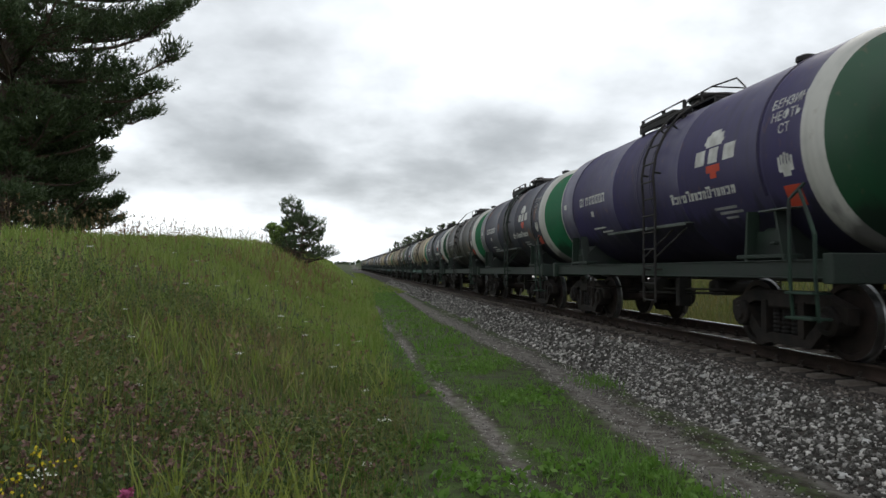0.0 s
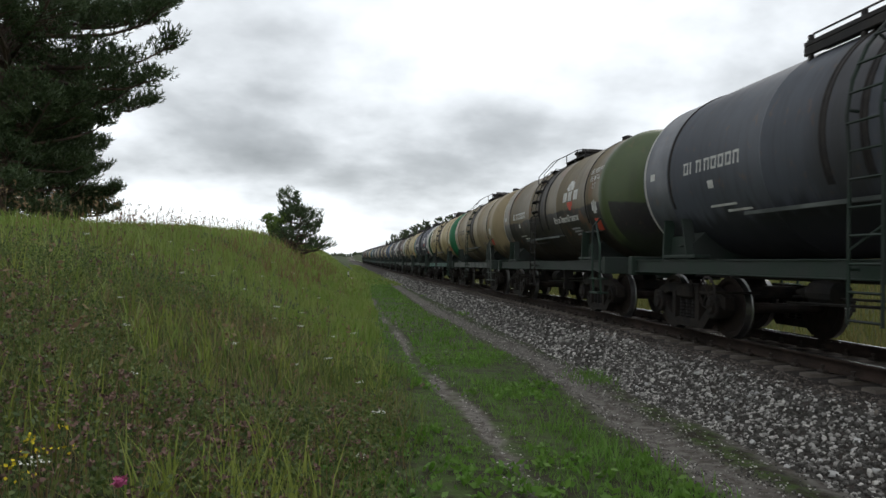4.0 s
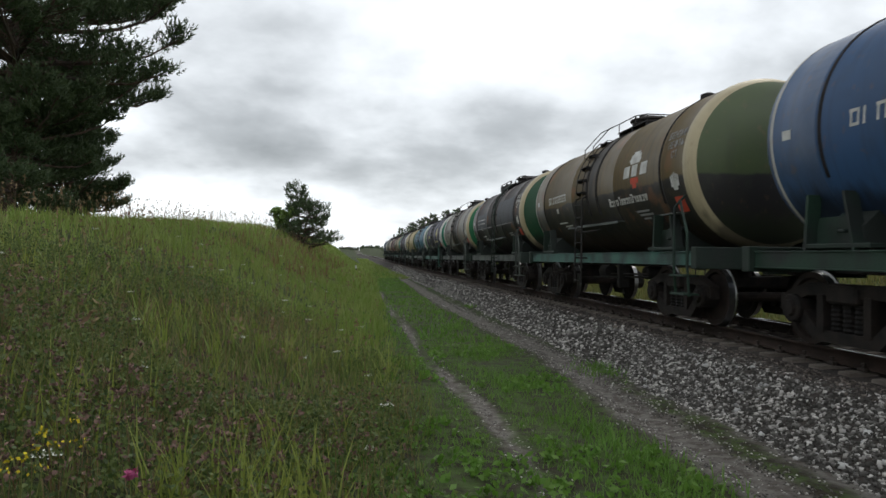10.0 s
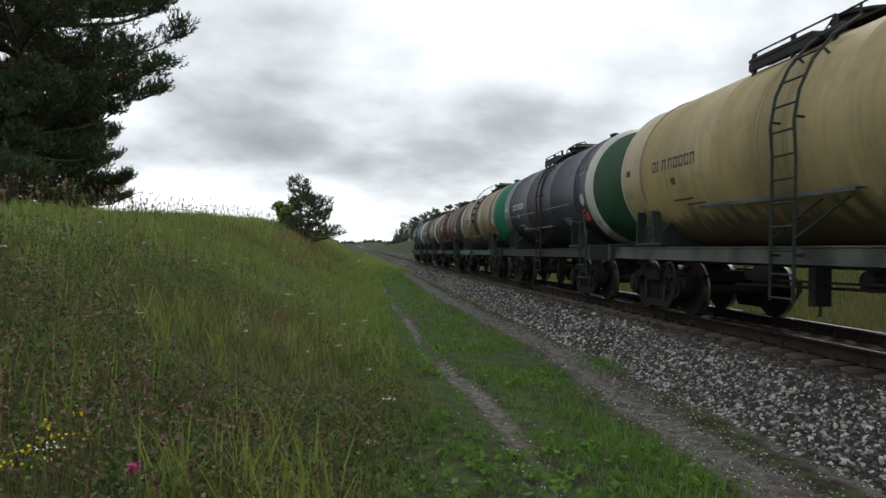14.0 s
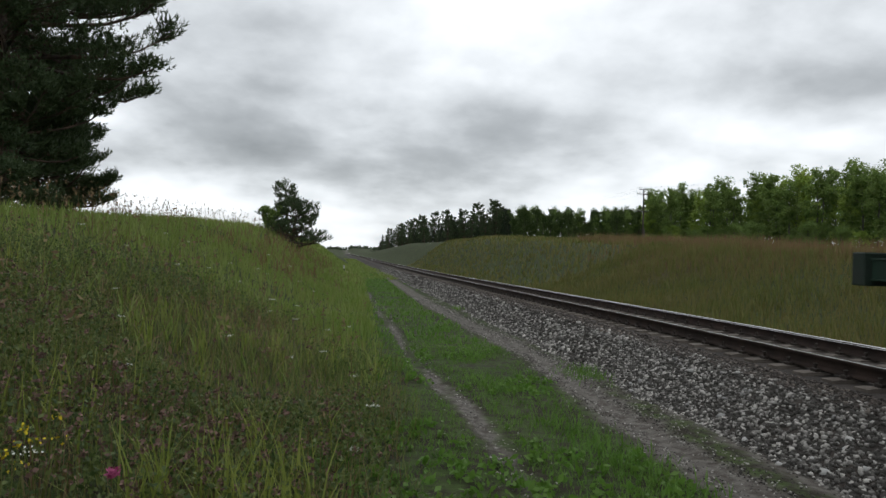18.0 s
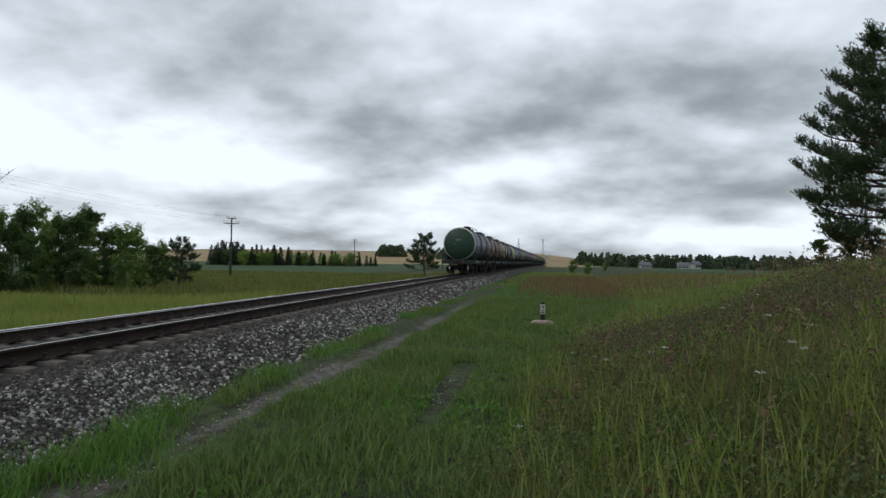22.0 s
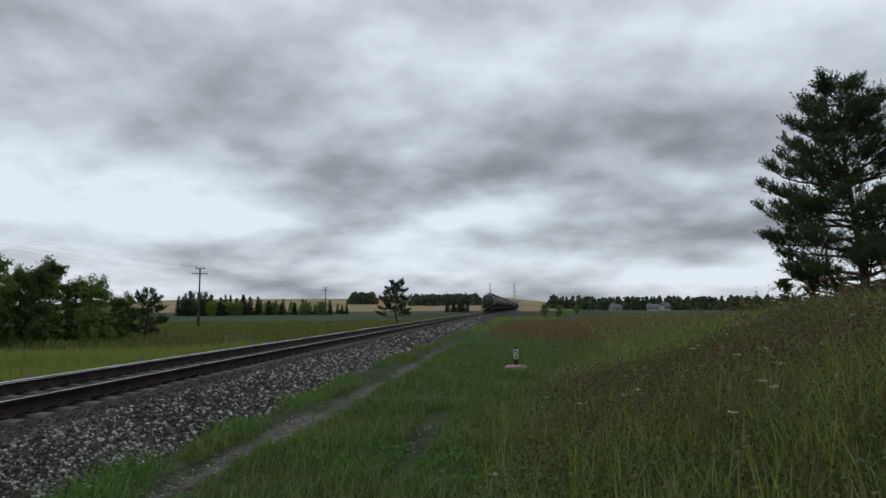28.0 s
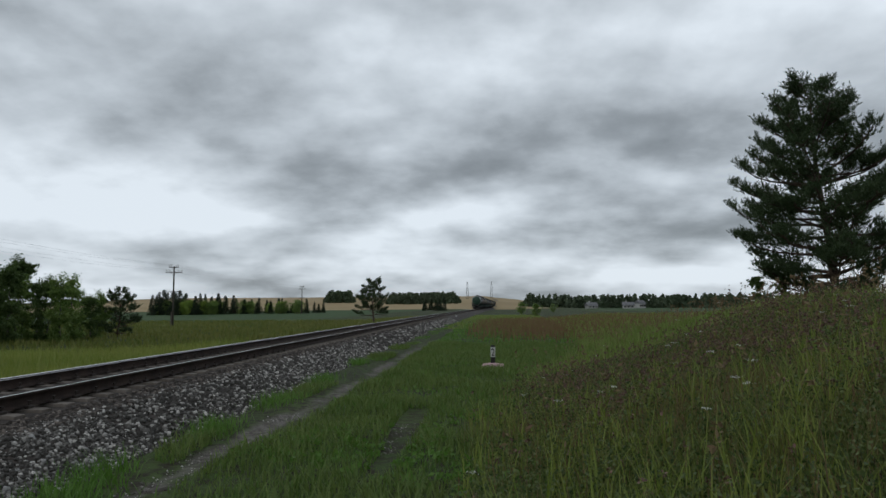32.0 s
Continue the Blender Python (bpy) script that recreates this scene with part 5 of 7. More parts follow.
def leafy_parts(h, spread, seed, leaves=1500, size=0.26, first=0.22, mt=None, stems=1, flat=1.0):
    """Trunk, limbs and leaves of a broadleaved tree with an uneven crown of clumps."""
    rnd, rng = random.Random(seed), np.random.default_rng(seed)
    trunk, limbs, spots = Shape(), Shape(), []
    for s in range(stems):
        bx, by = (rnd.uniform(-0.5, 0.5), rnd.uniform(-0.5, 0.5)) if stems > 1 else (0, 0)
        tip = Vector((bx * 2 + rnd.uniform(-0.3, 0.3), by * 2 + rnd.uniform(-0.3, 0.3), h * 0.92))
        pts = [Vector((bx, by, -0.1)).lerp(tip, t) + Vector((0.08 * math.sin(7 * t + seed), 0.08 * math.cos(5 * t + seed), 0)) for t in (0, 0.2, 0.4, 0.6, 0.8, 1)]
        trunk.tube(pts, [(0.012 * h + 0.03) * (1 - 0.85 * t) for t in (0, 0.2, 0.4, 0.6, 0.8, 1)], 7)
        for k in range(int(16 / stems) + 4):
            t = first + (0.95 - first) * rnd.random()
            i = min(4, int(t * 5))
            p = pts[i].lerp(pts[i + 1], t * 5 - i)
            a = rnd.uniform(0, 6.28)
            ln = spread * (1.05 - 0.75 * abs(t - 0.45) / 0.55) * rnd.uniform(0.4, 1.2)
            e = p + Vector((math.cos(a) * ln, math.sin(a) * ln, ln * rnd.uniform(0.2, 1.1) * flat))
            limbs.tube([p, p.lerp(e, 0.5) + Vector((0, 0, -0.05 * ln)), e], [0.03, 0.02, 0.008], 4)
            for q in range(9):
                spots.append((p.lerp(e, 0.35 + 0.85 * rnd.random()) + Vector((rnd.uniform(-1, 1), rnd.uniform(-1, 1), rnd.uniform(-0.6, 0.9))) * 0.36 * spread * 0.5, rnd.uniform(0.09, 0.30) * spread * 0.85))
        spots.append((tip, 0.25 * spread))
    per = max(8, int(leaves * 0.86) // len(spots))
    C = []
    for p, r in spots:
        C.append(np.array(p[:]) + rng.normal(size=(per, 3)) * (r * 0.5) * np.array([1, 1, 0.85]))
    # loose leaves through the whole crown
    k = int(leaves * 0.14)
    t, a = first + (1.02 - first) * rng.random(k), rng.uniform(0, 6.28, k)
    q = spread * 0.85 * np.clip(1.08 - 0.75 * np.abs(t - 0.42) / 0.6, 0.12, 1) * rng.random(k) ** 0.6 * (1 + 0.35 * np.sin(3 * a + 9 * t + seed))
    C.append(np.stack([q * np.cos(a), q * np.sin(a), h * t], 1) + rng.normal(size=(k, 3)) * 0.12)
    V, F = cards(np.concatenate(C), size, rng)
    return trunk.mesh("trunk", M_BARK_GREY, smooth=True), limbs.mesh("limbs", M_BARK_GREY), grid_mesh("crown", V, F, mt or M_LEAVES)


def spruce_parts(h, spread, seed, mt=None):
    rng = np.random.default_rng(seed)
    trunk = Shape().tube([(0, 0, -0.1), (0.03, 0, h * 0.5), (0, 0, h)], [0.014 * h + 0.03, 0.008 * h + 0.02, 0.01], 7)
    limbs, C, D = Shape(), [], []
    rows = int(h * 2.4) + 5
    for w in range(rows):
        t = 0.06 + 0.92 * w / rows
        ln = spread * (1 - t) ** 0.85 + 0.08
        for k in range(7):
            a = rng.uniform(0, 6.28)
            l2 = ln * rng.uniform(0.7, 1.1)
            e = np.array([math.cos(a) * l2, math.sin(a) * l2, h * t - 0.22 * l2])
            limbs.tube([(0, 0, h * t), tuple(e * np.array([0.6, 0.6, 1]) + np.array([0, 0, 0.02])), tuple(e)], [0.02, 0.014, 0.005], 3)
            m = max(5, int(9 * l2 / spread * 1.8))
            f = rng.uniform(0.2, 1.0, m)[:, None]
            q = np.array([0, 0, h * t]) * (1 - f) + e * f + rng.normal(size=(m, 3)) * 0.09 * l2
            C.append(q)
            D.append(np.repeat([[math.cos(a), math.sin(a), -0.3]], m, 0))
    V, F = needles(np.concatenate(C), np.concatenate(D), rng, 9, 0.24, 0.022)
    return trunk.mesh("trunk", M_BARK, smooth=True), limbs.mesh("limbs", M_BARK), grid_mesh("needles", V, F, mt or M_NEEDLE2)


def tree(name, parts, x, y, label, category="tree", group="", turn=0.0, scale=1.0, sink=0.1):
    t = tagged(new(name), label, category, group)
    for nm, me in zip(("trunk", "branchwork", "crown"), parts):
        p = part(nm, me, t)
        if nm == "branchwork" or name == "bush" and nm == "trunk":
            tagged(p, kind="stuff")
    t.matrix_basis = pose(x, y, float(land(x, y)) - sink, 0, 0, turn)
    t.scale = (scale, scale, scale)
    return t


def polar(az, r):
    return r * math.sin(radians(az)), r * math.cos(radians(az))


def build_trees():
    rnd = random.Random(3)
    # the two large pines on the near bank
    x, y = polar(-26.3, 21)
    tree("pine_tree", pine_parts(12.5, 4.95, 11, first=0.06, whorls=20, limbs=7, tufts=66, count=12, length=0.26, bare=0.16, shoot=0.36, width=0.019, outline=([0, 0.1, 0.18, 0.27, 0.33, 0.45, 0.7, 0.9, 1], [0.45, 0.5, 0.52, 0.68, 1.0, 0.95, 0.62, 0.4, 0.1])), x, y, "tall old Scots pine with spreading dark limbs on the bank", "pine tree", turn=40)
    x, y = polar(-23.9, 25)
    tree("pine_tree", pine_parts(5.4, 2.2, 14, first=0.03, whorls=12, limbs=6, tufts=50, count=12, shoot=0.28, bare=0.15, width=0.017, outline=([0, 0.2, 0.6, 1], [0.9, 1.0, 0.7, 0.1])), x, y, "smaller dark pine growing beside the tall pine", "pine tree")
    x, y = polar(-153.6, 27)
    tree("pine_tree", pine_parts(7.7, 2.9, 23, first=0.05, whorls=16, limbs=6, tufts=46, count=14, bare=0.22, lean=0.4, shoot=0.3, width=0.0135, outline=([0, 0.06, 0.15, 0.28, 0.42, 0.57, 0.75, 0.9, 1], [0.5, 0.7, 0.9, 1.0, 0.98, 0.78, 0.5, 0.3, 0.12])), x, y, "open-crowned Scots pine standing alone on the grassy bank", "pine tree", turn=15)
    x, y = polar(-157.9, 26.5)
    tree("bush", leafy_parts(1.2, 0.4, 31, 70, 0.07, 0.35, M_LEAVES4, 2), x, y, "small thin bush at the foot of the pine", "bush")
    # bush at the end of the bank, with a thin bare one
    x, y = polar(-5.3, 44)
    tree("pine_tree", pine_parts(2.9, 2.3, 41, first=0.05, whorls=8, limbs=6, tufts=14, bare=0.2, count=14, length=0.22, width=0.014), x, y, "low bushy young pine on the bank's shoulder", "pine tree")
    x, y = polar(-6.0, 45)
    tree("pine_tree", pine_parts(3.7, 1.1, 44, first=0.1, whorls=9, limbs=4, tufts=9, bare=0.15, count=14, length=0.24, width=0.014), x, y, "slim young pine on the bank's shoulder", "pine tree")
    x, y = polar(-7.3, 44)
    tree("bush", leafy_parts(1.9, 0.6, 47, 220, 0.13, 0.25, M_LEAVES2, 2), x, y, "thin sparse bush on the bank's shoulder", "bush")
    # tree belt beyond the line, by bearing, distance and height over the ground
    kinds = [leafy_parts(9.0, 1.9, 60 + i, 7000, 0.16, 0.16, (M_LEAVES, M_LEAVES2, M_LEAVES, M_LEAVES3)[i % 4], (1, 2, 1)[i % 3]) for i in range(6)]
    low = [leafy_parts(4.2, 2.0, 80 + i, 5600, 0.13, 0.02, (M_LEAVES2, M_LEAVES, M_LEAVES2)[i], 3) for i in range(3)]
    pines = [pine_parts(9.5, 2.3, 90 + i, first=0.28, whorls=10, limbs=5, tufts=24, bare=0.12, count=12, length=0.34, shoot=0.36, width=0.02) for i in range(2)]
    ends = [leafy_parts(6.3, 1.35, 180 + i, 9000, 0.12, 0.02, (M_LEAVES4, M_LEAVES2, M_LEAVES4)[i], 1) for i in range(3)]
    belt = "trees of the belt beyond the line"
    az = 23.5
    while az < 133:
        want = np.interp(az, [19, 35, 45, 55, 66, 76, 86, 97, 103, 112, 122, 129, 133], [5.3, 7.5, 7.9, 8.3, 9.2, 9.5, 8.4, 7.5, 7.2, 5.2, 5.2, 5.6, 5.7])
        X = np.interp(az, [19, 30, 60, 100, 115, 133], [43, 48, 47, 46, 44, 40])
        for row in range(3):
            r = (X + row * 3.2 + rnd.uniform(-1, 1)) / max(0.3, math.sin(radians(az)))
            a = az + rnd.uniform(-1, 1)
            x, y = polar(a, r)
            hh = EYE_Z + r * math.tan(radians(want + rnd.uniform(-1.5, 0.5))) - float(land(x, y))
            s = hh / 9.0
            tree("tree", kinds[rnd.choice((1, 5, 1, 5, 0)) if az < 60 else rnd.randrange(6)], x, y, "slender green broadleaved tree in a dense belt", "tree", belt, rnd.uniform(0, 360), max(0.35, s))
        x, y = polar(az + rnd.uniform(-1, 1), (X - 2.5) / max(0.3, math.sin(radians(az))))
        tree("bush", low[rnd.randrange(3)], x, y, "dense green undergrowth bush before the tree belt", "bush", "bushes of the belt", rnd.uniform(0, 360), rnd.uniform(0.35, 0.7))
        for q in range(2):
            x, y = polar(az + rnd.uniform(-1.5, 1.5), (X + 3.5) / max(0.3, math.sin(radians(az))))
            tree("bush", low[rnd.randrange(3)], x, y, "dense green undergrowth bush in the tree belt", "bush", "bushes of the belt", rnd.uniform(0, 360), rnd.uniform(0.45, 0.8))
        az += 110 / math.hypot(X, X / math.tan(radians(az))) * 0.9 if az != 90 else 2
    for a, r, e in ((92.5, 50, 10.1), (97.7, 50, 10.6), (102.3, 51, 10.2), (105, 52, 8.6), (121, 56, 6.8), (124, 57, 6.9), (129.5, 56, 7.6), (127.6, 57, 7.4)):
        x, y = polar(a, r)
        hh = EYE_Z + r * math.tan(radians(e)) - float(land(x, y))
        tree("pine_tree", pines[int(r) % 2], x, y, "tall dark pine rising out of the tree belt", "pine tree", "pines of the belt", rnd.uniform(0, 360), hh / 9.5)
    # the belt's end towards the fields
    for a, r, e in ((131, 50, 5.6), (133, 49, 5.2), (132, 54, 5.6), (134, 52, 5.3), (136, 53, 5.1), (135.3, 57, 5.2), (133.4, 56, 5.4), (136.6, 50, 4.9), (138.5, 50, 5.2), (139.9, 53, 4.9), (141.2, 51, 4.9), (142.6, 54, 4.8), (144, 55, 4.3), (145.6, 57, 4.0), (147.2, 57, 3.7), (148.8, 58, 3.2), (149.9, 59, 3.0), (137, 55, 4.6), (135, 54, 5.0), (143.4, 60, 4.2), (146.6, 63, 3.7), (137.8, 48, 5.4), (140.6, 48, 5.0), (142.0, 58, 4.9), (144.8, 53, 4.0), (148.0, 55, 3.5), (150.4, 61, 2.6), (139.2, 58, 5.1), (145.2, 62, 4.2), (149.3, 63, 3.2)):
        x, y = polar(a, r)
        hh = EYE_Z + r * math.tan(radians(e)) - float(land(x, y))
        tree("tree", ends[rnd.randrange(3)], x, y, "bushy dark green tree at the end of the belt", "tree", belt, rnd.uniform(0, 360), hh / 6.9 * rnd.uniform(0.66, 1.06))
    for i in range(30):
        x, y = polar(154.5 + 12 * rnd.random(), 198 + 12 * rnd.random())
        tree("bush", low[i % 3], x, y, "dark green bush between the spruces of the field row", "bush", "bushes of the field row", rnd.uniform(0, 360), rnd.uniform(0.6, 0.95))
    for a, r, s in ((122.5, 39.5, 0.6), (124.6, 38.8, 0.7), (126.4, 38.2, 0.85), (128.4, 38, 0.7), (131.6, 37, 0.6), (133.2, 36.5, 0.55)):
        x, y = polar(a, r)
        tree("bush", low[int(r * 10) % 3], x, y, "rounded green bush in front of the tree belt", "bush", "bushes of the belt", a * 7, s)
    x, y = polar(135.6, 42)
    tree("bare_tree", bare_parts(8.4, 4.8, 7), x, y, "grey leafless bushy tree with fine twigs", "bare tree")
    x, y = polar(151.8, 62)
    tree("pine_tree", pine_parts(3.6, 1.7, 121, first=0.12, whorls=8, limbs=5, tufts=11, bare=0.25, count=12, length=0.3, width=0.02), x, y, "young pine at the edge of the field", "pine tree")
    x, y = polar(171.2, 76)
    tree("pine_tree", pine_parts(4.7, 2.0, 131, first=0.25, whorls=9, limbs=5, tufts=12, bare=0.25, count=12, length=0.32, width=0.022), x, y, "young pine standing alone beside the track", "pine tree")
    x, y = polar(98.6, 17.5)
    tree("sapling", leafy_parts(1.35, 0.28, 141, 260, 0.09, 0.1, M_LEAVES2, 1), x, y, "small dark sapling in the tall grass", "sapling")
    x, y = polar(76.5, 30)
    tree("bush", leafy_parts(1.7, 0.8, 145, 420, 0.13, 0.1, M_LEAVES3, 3), x, y, "pale green bush in the meadow", "bush")
    # spruce row and copses in the fields
    sp = [spruce_parts(7.0, 1.7, 151), spruce_parts(5.0, 1.4, 152)]
    for i in range(46):
        a = 154.0 + 13.2 * i / 45 + rnd.uniform(-0.2, 0.2)
        x, y = polar(a, 205 + rnd.uniform(-8, 8))
        e = np.interp(a, [154, 158, 162, 167.4], [1.55, 1.2, 0.9, 0.6]) + rnd.uniform(-0.5, 0.15)
        hh = EYE_Z + 205 * math.tan(radians(e)) - float(land(x, y))
        tree("spruce_tree", sp[i % 2], x, y, "dark spruce in a row beyond the field", "spruce tree", "spruces in the field row", rnd.uniform(0, 360), max(0.3, hh / (7.0, 5.0)[i % 2]))
    for i in range(14):
        x, y = polar(175.0 + 2.2 * rnd.random(), 255 + 30 * rnd.random())
        tree("spruce_tree", sp[i % 2], x, y, "dark conifer in a copse near the line", "spruce tree", "conifers of the copse", rnd.uniform(0, 360), rnd.uniform(0.35, 0.8))
    for a, r, s in ((184.6, 120, 0.5), (183.4, 150, 0.6), (186.0, 160, 0.45)):
        x, y = polar(a, r)
        tree("bush", low[0], x, y, "round green bush by the line", "bush", "", 0, s)
    # dark pines along the cutting's far side
    cut = [pine_parts(8.5, 2.1, 161, first=0.15, whorls=9, limbs=5, tufts=7, bare=0.2, count=8, length=0.5, shoot=0.45, width=0.05), spruce_parts(8.5, 1.7, 162)]
    for i in range(105):
        a = 0.9 + 11.5 * i / 104
        out, y = 15 + rnd.uniform(0, 9), 200.0
        for q in range(40):
            y = 0.5 * y + 0.5 * min(800.0, max(45.0, (float(line_x(y)) + out) / math.tan(radians(a))))
        x = y * math.tan(radians(a))
        e = np.interp(a, [0.9, 4, 7, 11, 22], [1.2, 3.0, 4.0, 4.7, 4.7]) + rnd.uniform(-1.7, 0.4)
        hh = EYE_Z + math.hypot(x, y) * math.tan(radians(e)) - float(land(x, y))
        tree("pine_tree", cut[i % 2], x, y, "dark conifer along the top of the cutting", "pine tree", "conifers over the cutting", rnd.uniform(0, 360), max(0.3, hh / 8.5))
    for i in range(64):
        a = 11.5 + 13.5 * (i + rnd.random()) / 64
        x, y = polar(a, 112 + 25 * rnd.random())
        tree("tree", ends[i % 3], x, y, "green broadleaved tree over the cutting", "tree", belt, rnd.uniform(0, 360), (EYE_Z + math.hypot(x, y) * math.tan(radians(rnd.uniform(3.6, 5.0))) - float(land(x, y))) / 6.6)


def bare_parts(h, spread, seed):
    rnd = random.Random(seed)
    trunk, limbs = Shape(), Shape()
    for s in range(6):
        a = 6.28 * s / 6 + rnd.random()
        e = Vector((math.cos(a) * spread * 0.5, math.sin(a) * spread * 0.5, h * 0.62))
        trunk.tube([(math.cos(a) * 0.2, math.sin(a) * 0.2, -0.1), tuple(e * 0.5 + Vector((0, 0, 0.3))), tuple(e)], [0.13, 0.08, 0.03], 6)
        for k in range(34):
            p = e * rnd.uniform(0.35, 1.0)
            b = a + rnd.uniform(-1.2, 1.2)
            ln = rnd.uniform(0.8, 2.0)
            q = p + Vector((math.cos(b) * ln * 0.7, math.sin(b) * ln * 0.7, ln * rnd.uniform(0.4, 1.0)))
            limbs.tube([p, p.lerp(q, 0.5) + Vector((0, 0, 0.08)), q], [0.028, 0.018, 0.006], 4)
            for j in range(7):
                c = p.lerp(q, rnd.uniform(0.3, 1))
                d = c + Vector((rnd.uniform(-1, 1), rnd.uniform(-1, 1), rnd.uniform(0.2, 1.2))) * 0.5
                limbs.tube([c, d], [0.009, 0.004], 3)
    rng = np.random.default_rng(seed)
    C = rng.normal(size=(900, 3)) * np.array([1.3, 1.3, 0.9]) + np.array([0, 0, 1.7])
    C = C[C[:, 2] > 0.1]
    V, F = cards(C, 0.16, rng)
    return trunk.mesh("trunk", M_BARK_GREY), limbs.mesh("limbs", M_TWIG), grid_mesh("undergrowth", V, F, M_LEAVES2)


build_trees()


def far_woods(name, label, a0, a1, r, depth, top, n, size, seed, mt):
    """A distant wood: clumps of leaves with a ragged top, one sheet of many crowns."""
    rng = np.random.default_rng(seed)
    C = []
    for i in range(n):
        a, d = rng.uniform(a0, a1), r + depth * rng.random()
        x, y = polar(a, d)
        h = top * rng.uniform(0.45, 1.1) * smooth01(np.array((a - a0) / 0.8 + 0.35)) * smooth01(np.array((a1 - a) / 0.8 + 0.35))
        m = 46
        t = rng.random((m, 1))
        C.append(np.array([x, y, float(land(x, y))]) + np.concatenate([rng.normal(size=(m, 2)) * (0.16 * h) * (1.15 - t), t * h], 1))
    V, F = cards(np.concatenate(C), size, rng, 1.3)
    tagged(new(name, grid_mesh(name, V, F, mt)), label, "woods", kind="stuff")


far_woods("distant_woods", "dark strip of distant mixed woods beyond the village", 183.6, 206, 470, 40, 8.5, 420, 2.2, 201, M_HAZED_WOODS)
far_woods("hill_woods", "dark copse on the wheat field hill", 172.3, 178.4, 520, 60, 7.5, 260, 2.0, 202, M_HAZED_WOODS)
far_woods("hill_copse", "small dark copse on the hill", 167.2, 169.7, 560, 25, 9, 110, 2.0, 203, M_HAZED_WOODS)
far_woods("end_woods", "distant woods at the end of the cutting", -6, 6, 1150, 60, 6, 200, 3.0, 204, M_HAZED_WOODS)


# ---- poles, posts, houses ----
def build_poles():
    sh = Shape()
    sh.tube([(0, 0, -0.3), (0.02, 0, 4), (0, 0, 7.6)], [0.13, 0.11, 0.085], 9)
    pole = sh.mesh("shaft", M_POLE, smooth=True)
    foot = Shape().tube([(0.2, 0, -0.3), (0.19, 0, 1.9)], 0.11, 6).box(-0.13, 0.31, -0.02, 0.02, 0.8, 0.86).box(-0.13, 0.31, -0.02, 0.02, 1.6, 1.66).mesh("footing", M_CONCRETE)
    arm = Shape().box(-1.0, 1.0, -0.05, 0.05, -0.05, 0.05).tube([(-0.4, 0.06, 0), (0, 0.08, -0.5)], 0.015, 4).tube([(0.4, 0.06, 0), (0, 0.08, -0.5)], 0.015, 4).mesh("crossarm", M_POLE)
    ins = Shape().lathe([(0.012, 0.0), (0.012, 0.1), (0.05, 0.1), (0.06, 0.14), (0.04, 0.19), (0.05, 0.22), (0.01, 0.25)], 8, "z").mesh("insulator", M_GLASSY)
    spots = [polar(23.1, 100), polar(50.9, 57), polar(126.1, 41), polar(155.6, 93), polar(165.4, 196), polar(13.2, 160)]
    order = sorted(spots, key=lambda s: -s[1])
    made = []
    for x, y in order:
        p = tagged(new("telegraph_pole"), "weathered wooden telegraph pole with crossarms on a concrete footing", "telegraph pole", "poles of the telegraph line")
        p.matrix_basis = pose(x, y, float(land(x, y)), 0, 0, 8)
        part("shaft", pole, p)
        part("footing", foot, p)
        for z, s in ((7.5, 0.62), (6.85, 1.0), (4.4, 0.95)):
            a = part("crossarm", arm, p, "", pose(0, 0.11, z))
            a.scale = (s, 1, 1)
            for q in (-0.92, -0.5, 0.5, 0.92):
                part("insulator", ins, a, "", pose(q, 0, 0.05)).scale = (1 / s, 1, 1)
        made.append((x, y, float(land(x, y))))
    # wires sag from pole to pole
    for (x0, y0, z0), (x1, y1, z1) in zip(made, made[1:]):
        wires = tagged(new("telegraph_wires"), "thin sagging telegraph wires between two poles", "wires")
        for z, q in ((7.75, -0.57), (7.75, 0.57), (7.1, -0.92), (7.1, 0.92), (4.65, -0.9), (4.65, 0.9)):
            pts = []
            for i in range(13):
                f = i / 12
                pts.append((x0 + q + (x1 - x0) * f, y0 + (y1 - y0) * f, z0 + z + (z1 - z0) * f - 2.4 * f * (1 - f)))
            part("wire", Shape().tube(pts, 0.006, 4).mesh("wire", M_BLACK), wires)


build_poles()


def build_marker(x, y, digit, label):
    """Picket post: black foot, white plate with its figure, on a pink concrete pad."""
    m = tagged(new("picket_post"), label, "picket post")
    m.matrix_basis = pose(x, y, float(land(x, y)) - 0.02, 0, 0, 2)
    sh = Shape()
    sh.lathe([(0.38, 0.0), (0.36, 0.07), (0.30, 0.13), (0.02, 0.17)], 14, "z")
    part("pad", sh.mesh("pad", M_PINKBASE), m, "faded pink concrete pad")
    part("post", Shape().box(-0.065, 0.065, -0.065, 0.065, 0.1, 0.34).box(-0.065, 0.065, -0.065, 0.065, 0.62, 0.68).mesh("post", M_BLACK), m, "black painted post")
    plate = part("plate", Shape().box(-0.067, 0.067, -0.067, 0.067, 0.335, 0.625).mesh("plate", M_WHITE), m, "white band")
    if digit:
        cu = bpy.data.curves.new("digit", "FONT")
        cu.body, cu.size, cu.align_x, cu.extrude = digit, 0.3, "CENTER", 0.003
        ob = bpy.data.objects.new("digit", cu)
        scene.collection.objects.link(ob)
        me = bpy.data.meshes.new_from_object(ob.evaluated_get(bpy.context.evaluated_depsgraph_get()))
        bpy.data.objects.remove(ob)
        for v in me.vertices:
            v.co = (-v.co.x * 0.8, 0.069 + v.co.z, 0.375 + v.co.y)
        me.materials.clear()
        me.materials.append(M_BLACK)
        part("digit", me, plate, "black figure two")


build_marker(-0.38, -20.6, "2", "small black and white picket post marked 2 on a pink pad")
build_marker(3.2, -95, "", "small white marker post beside the ballast")
build_marker(-1.3, 62, "", "small white marker post beside the track")


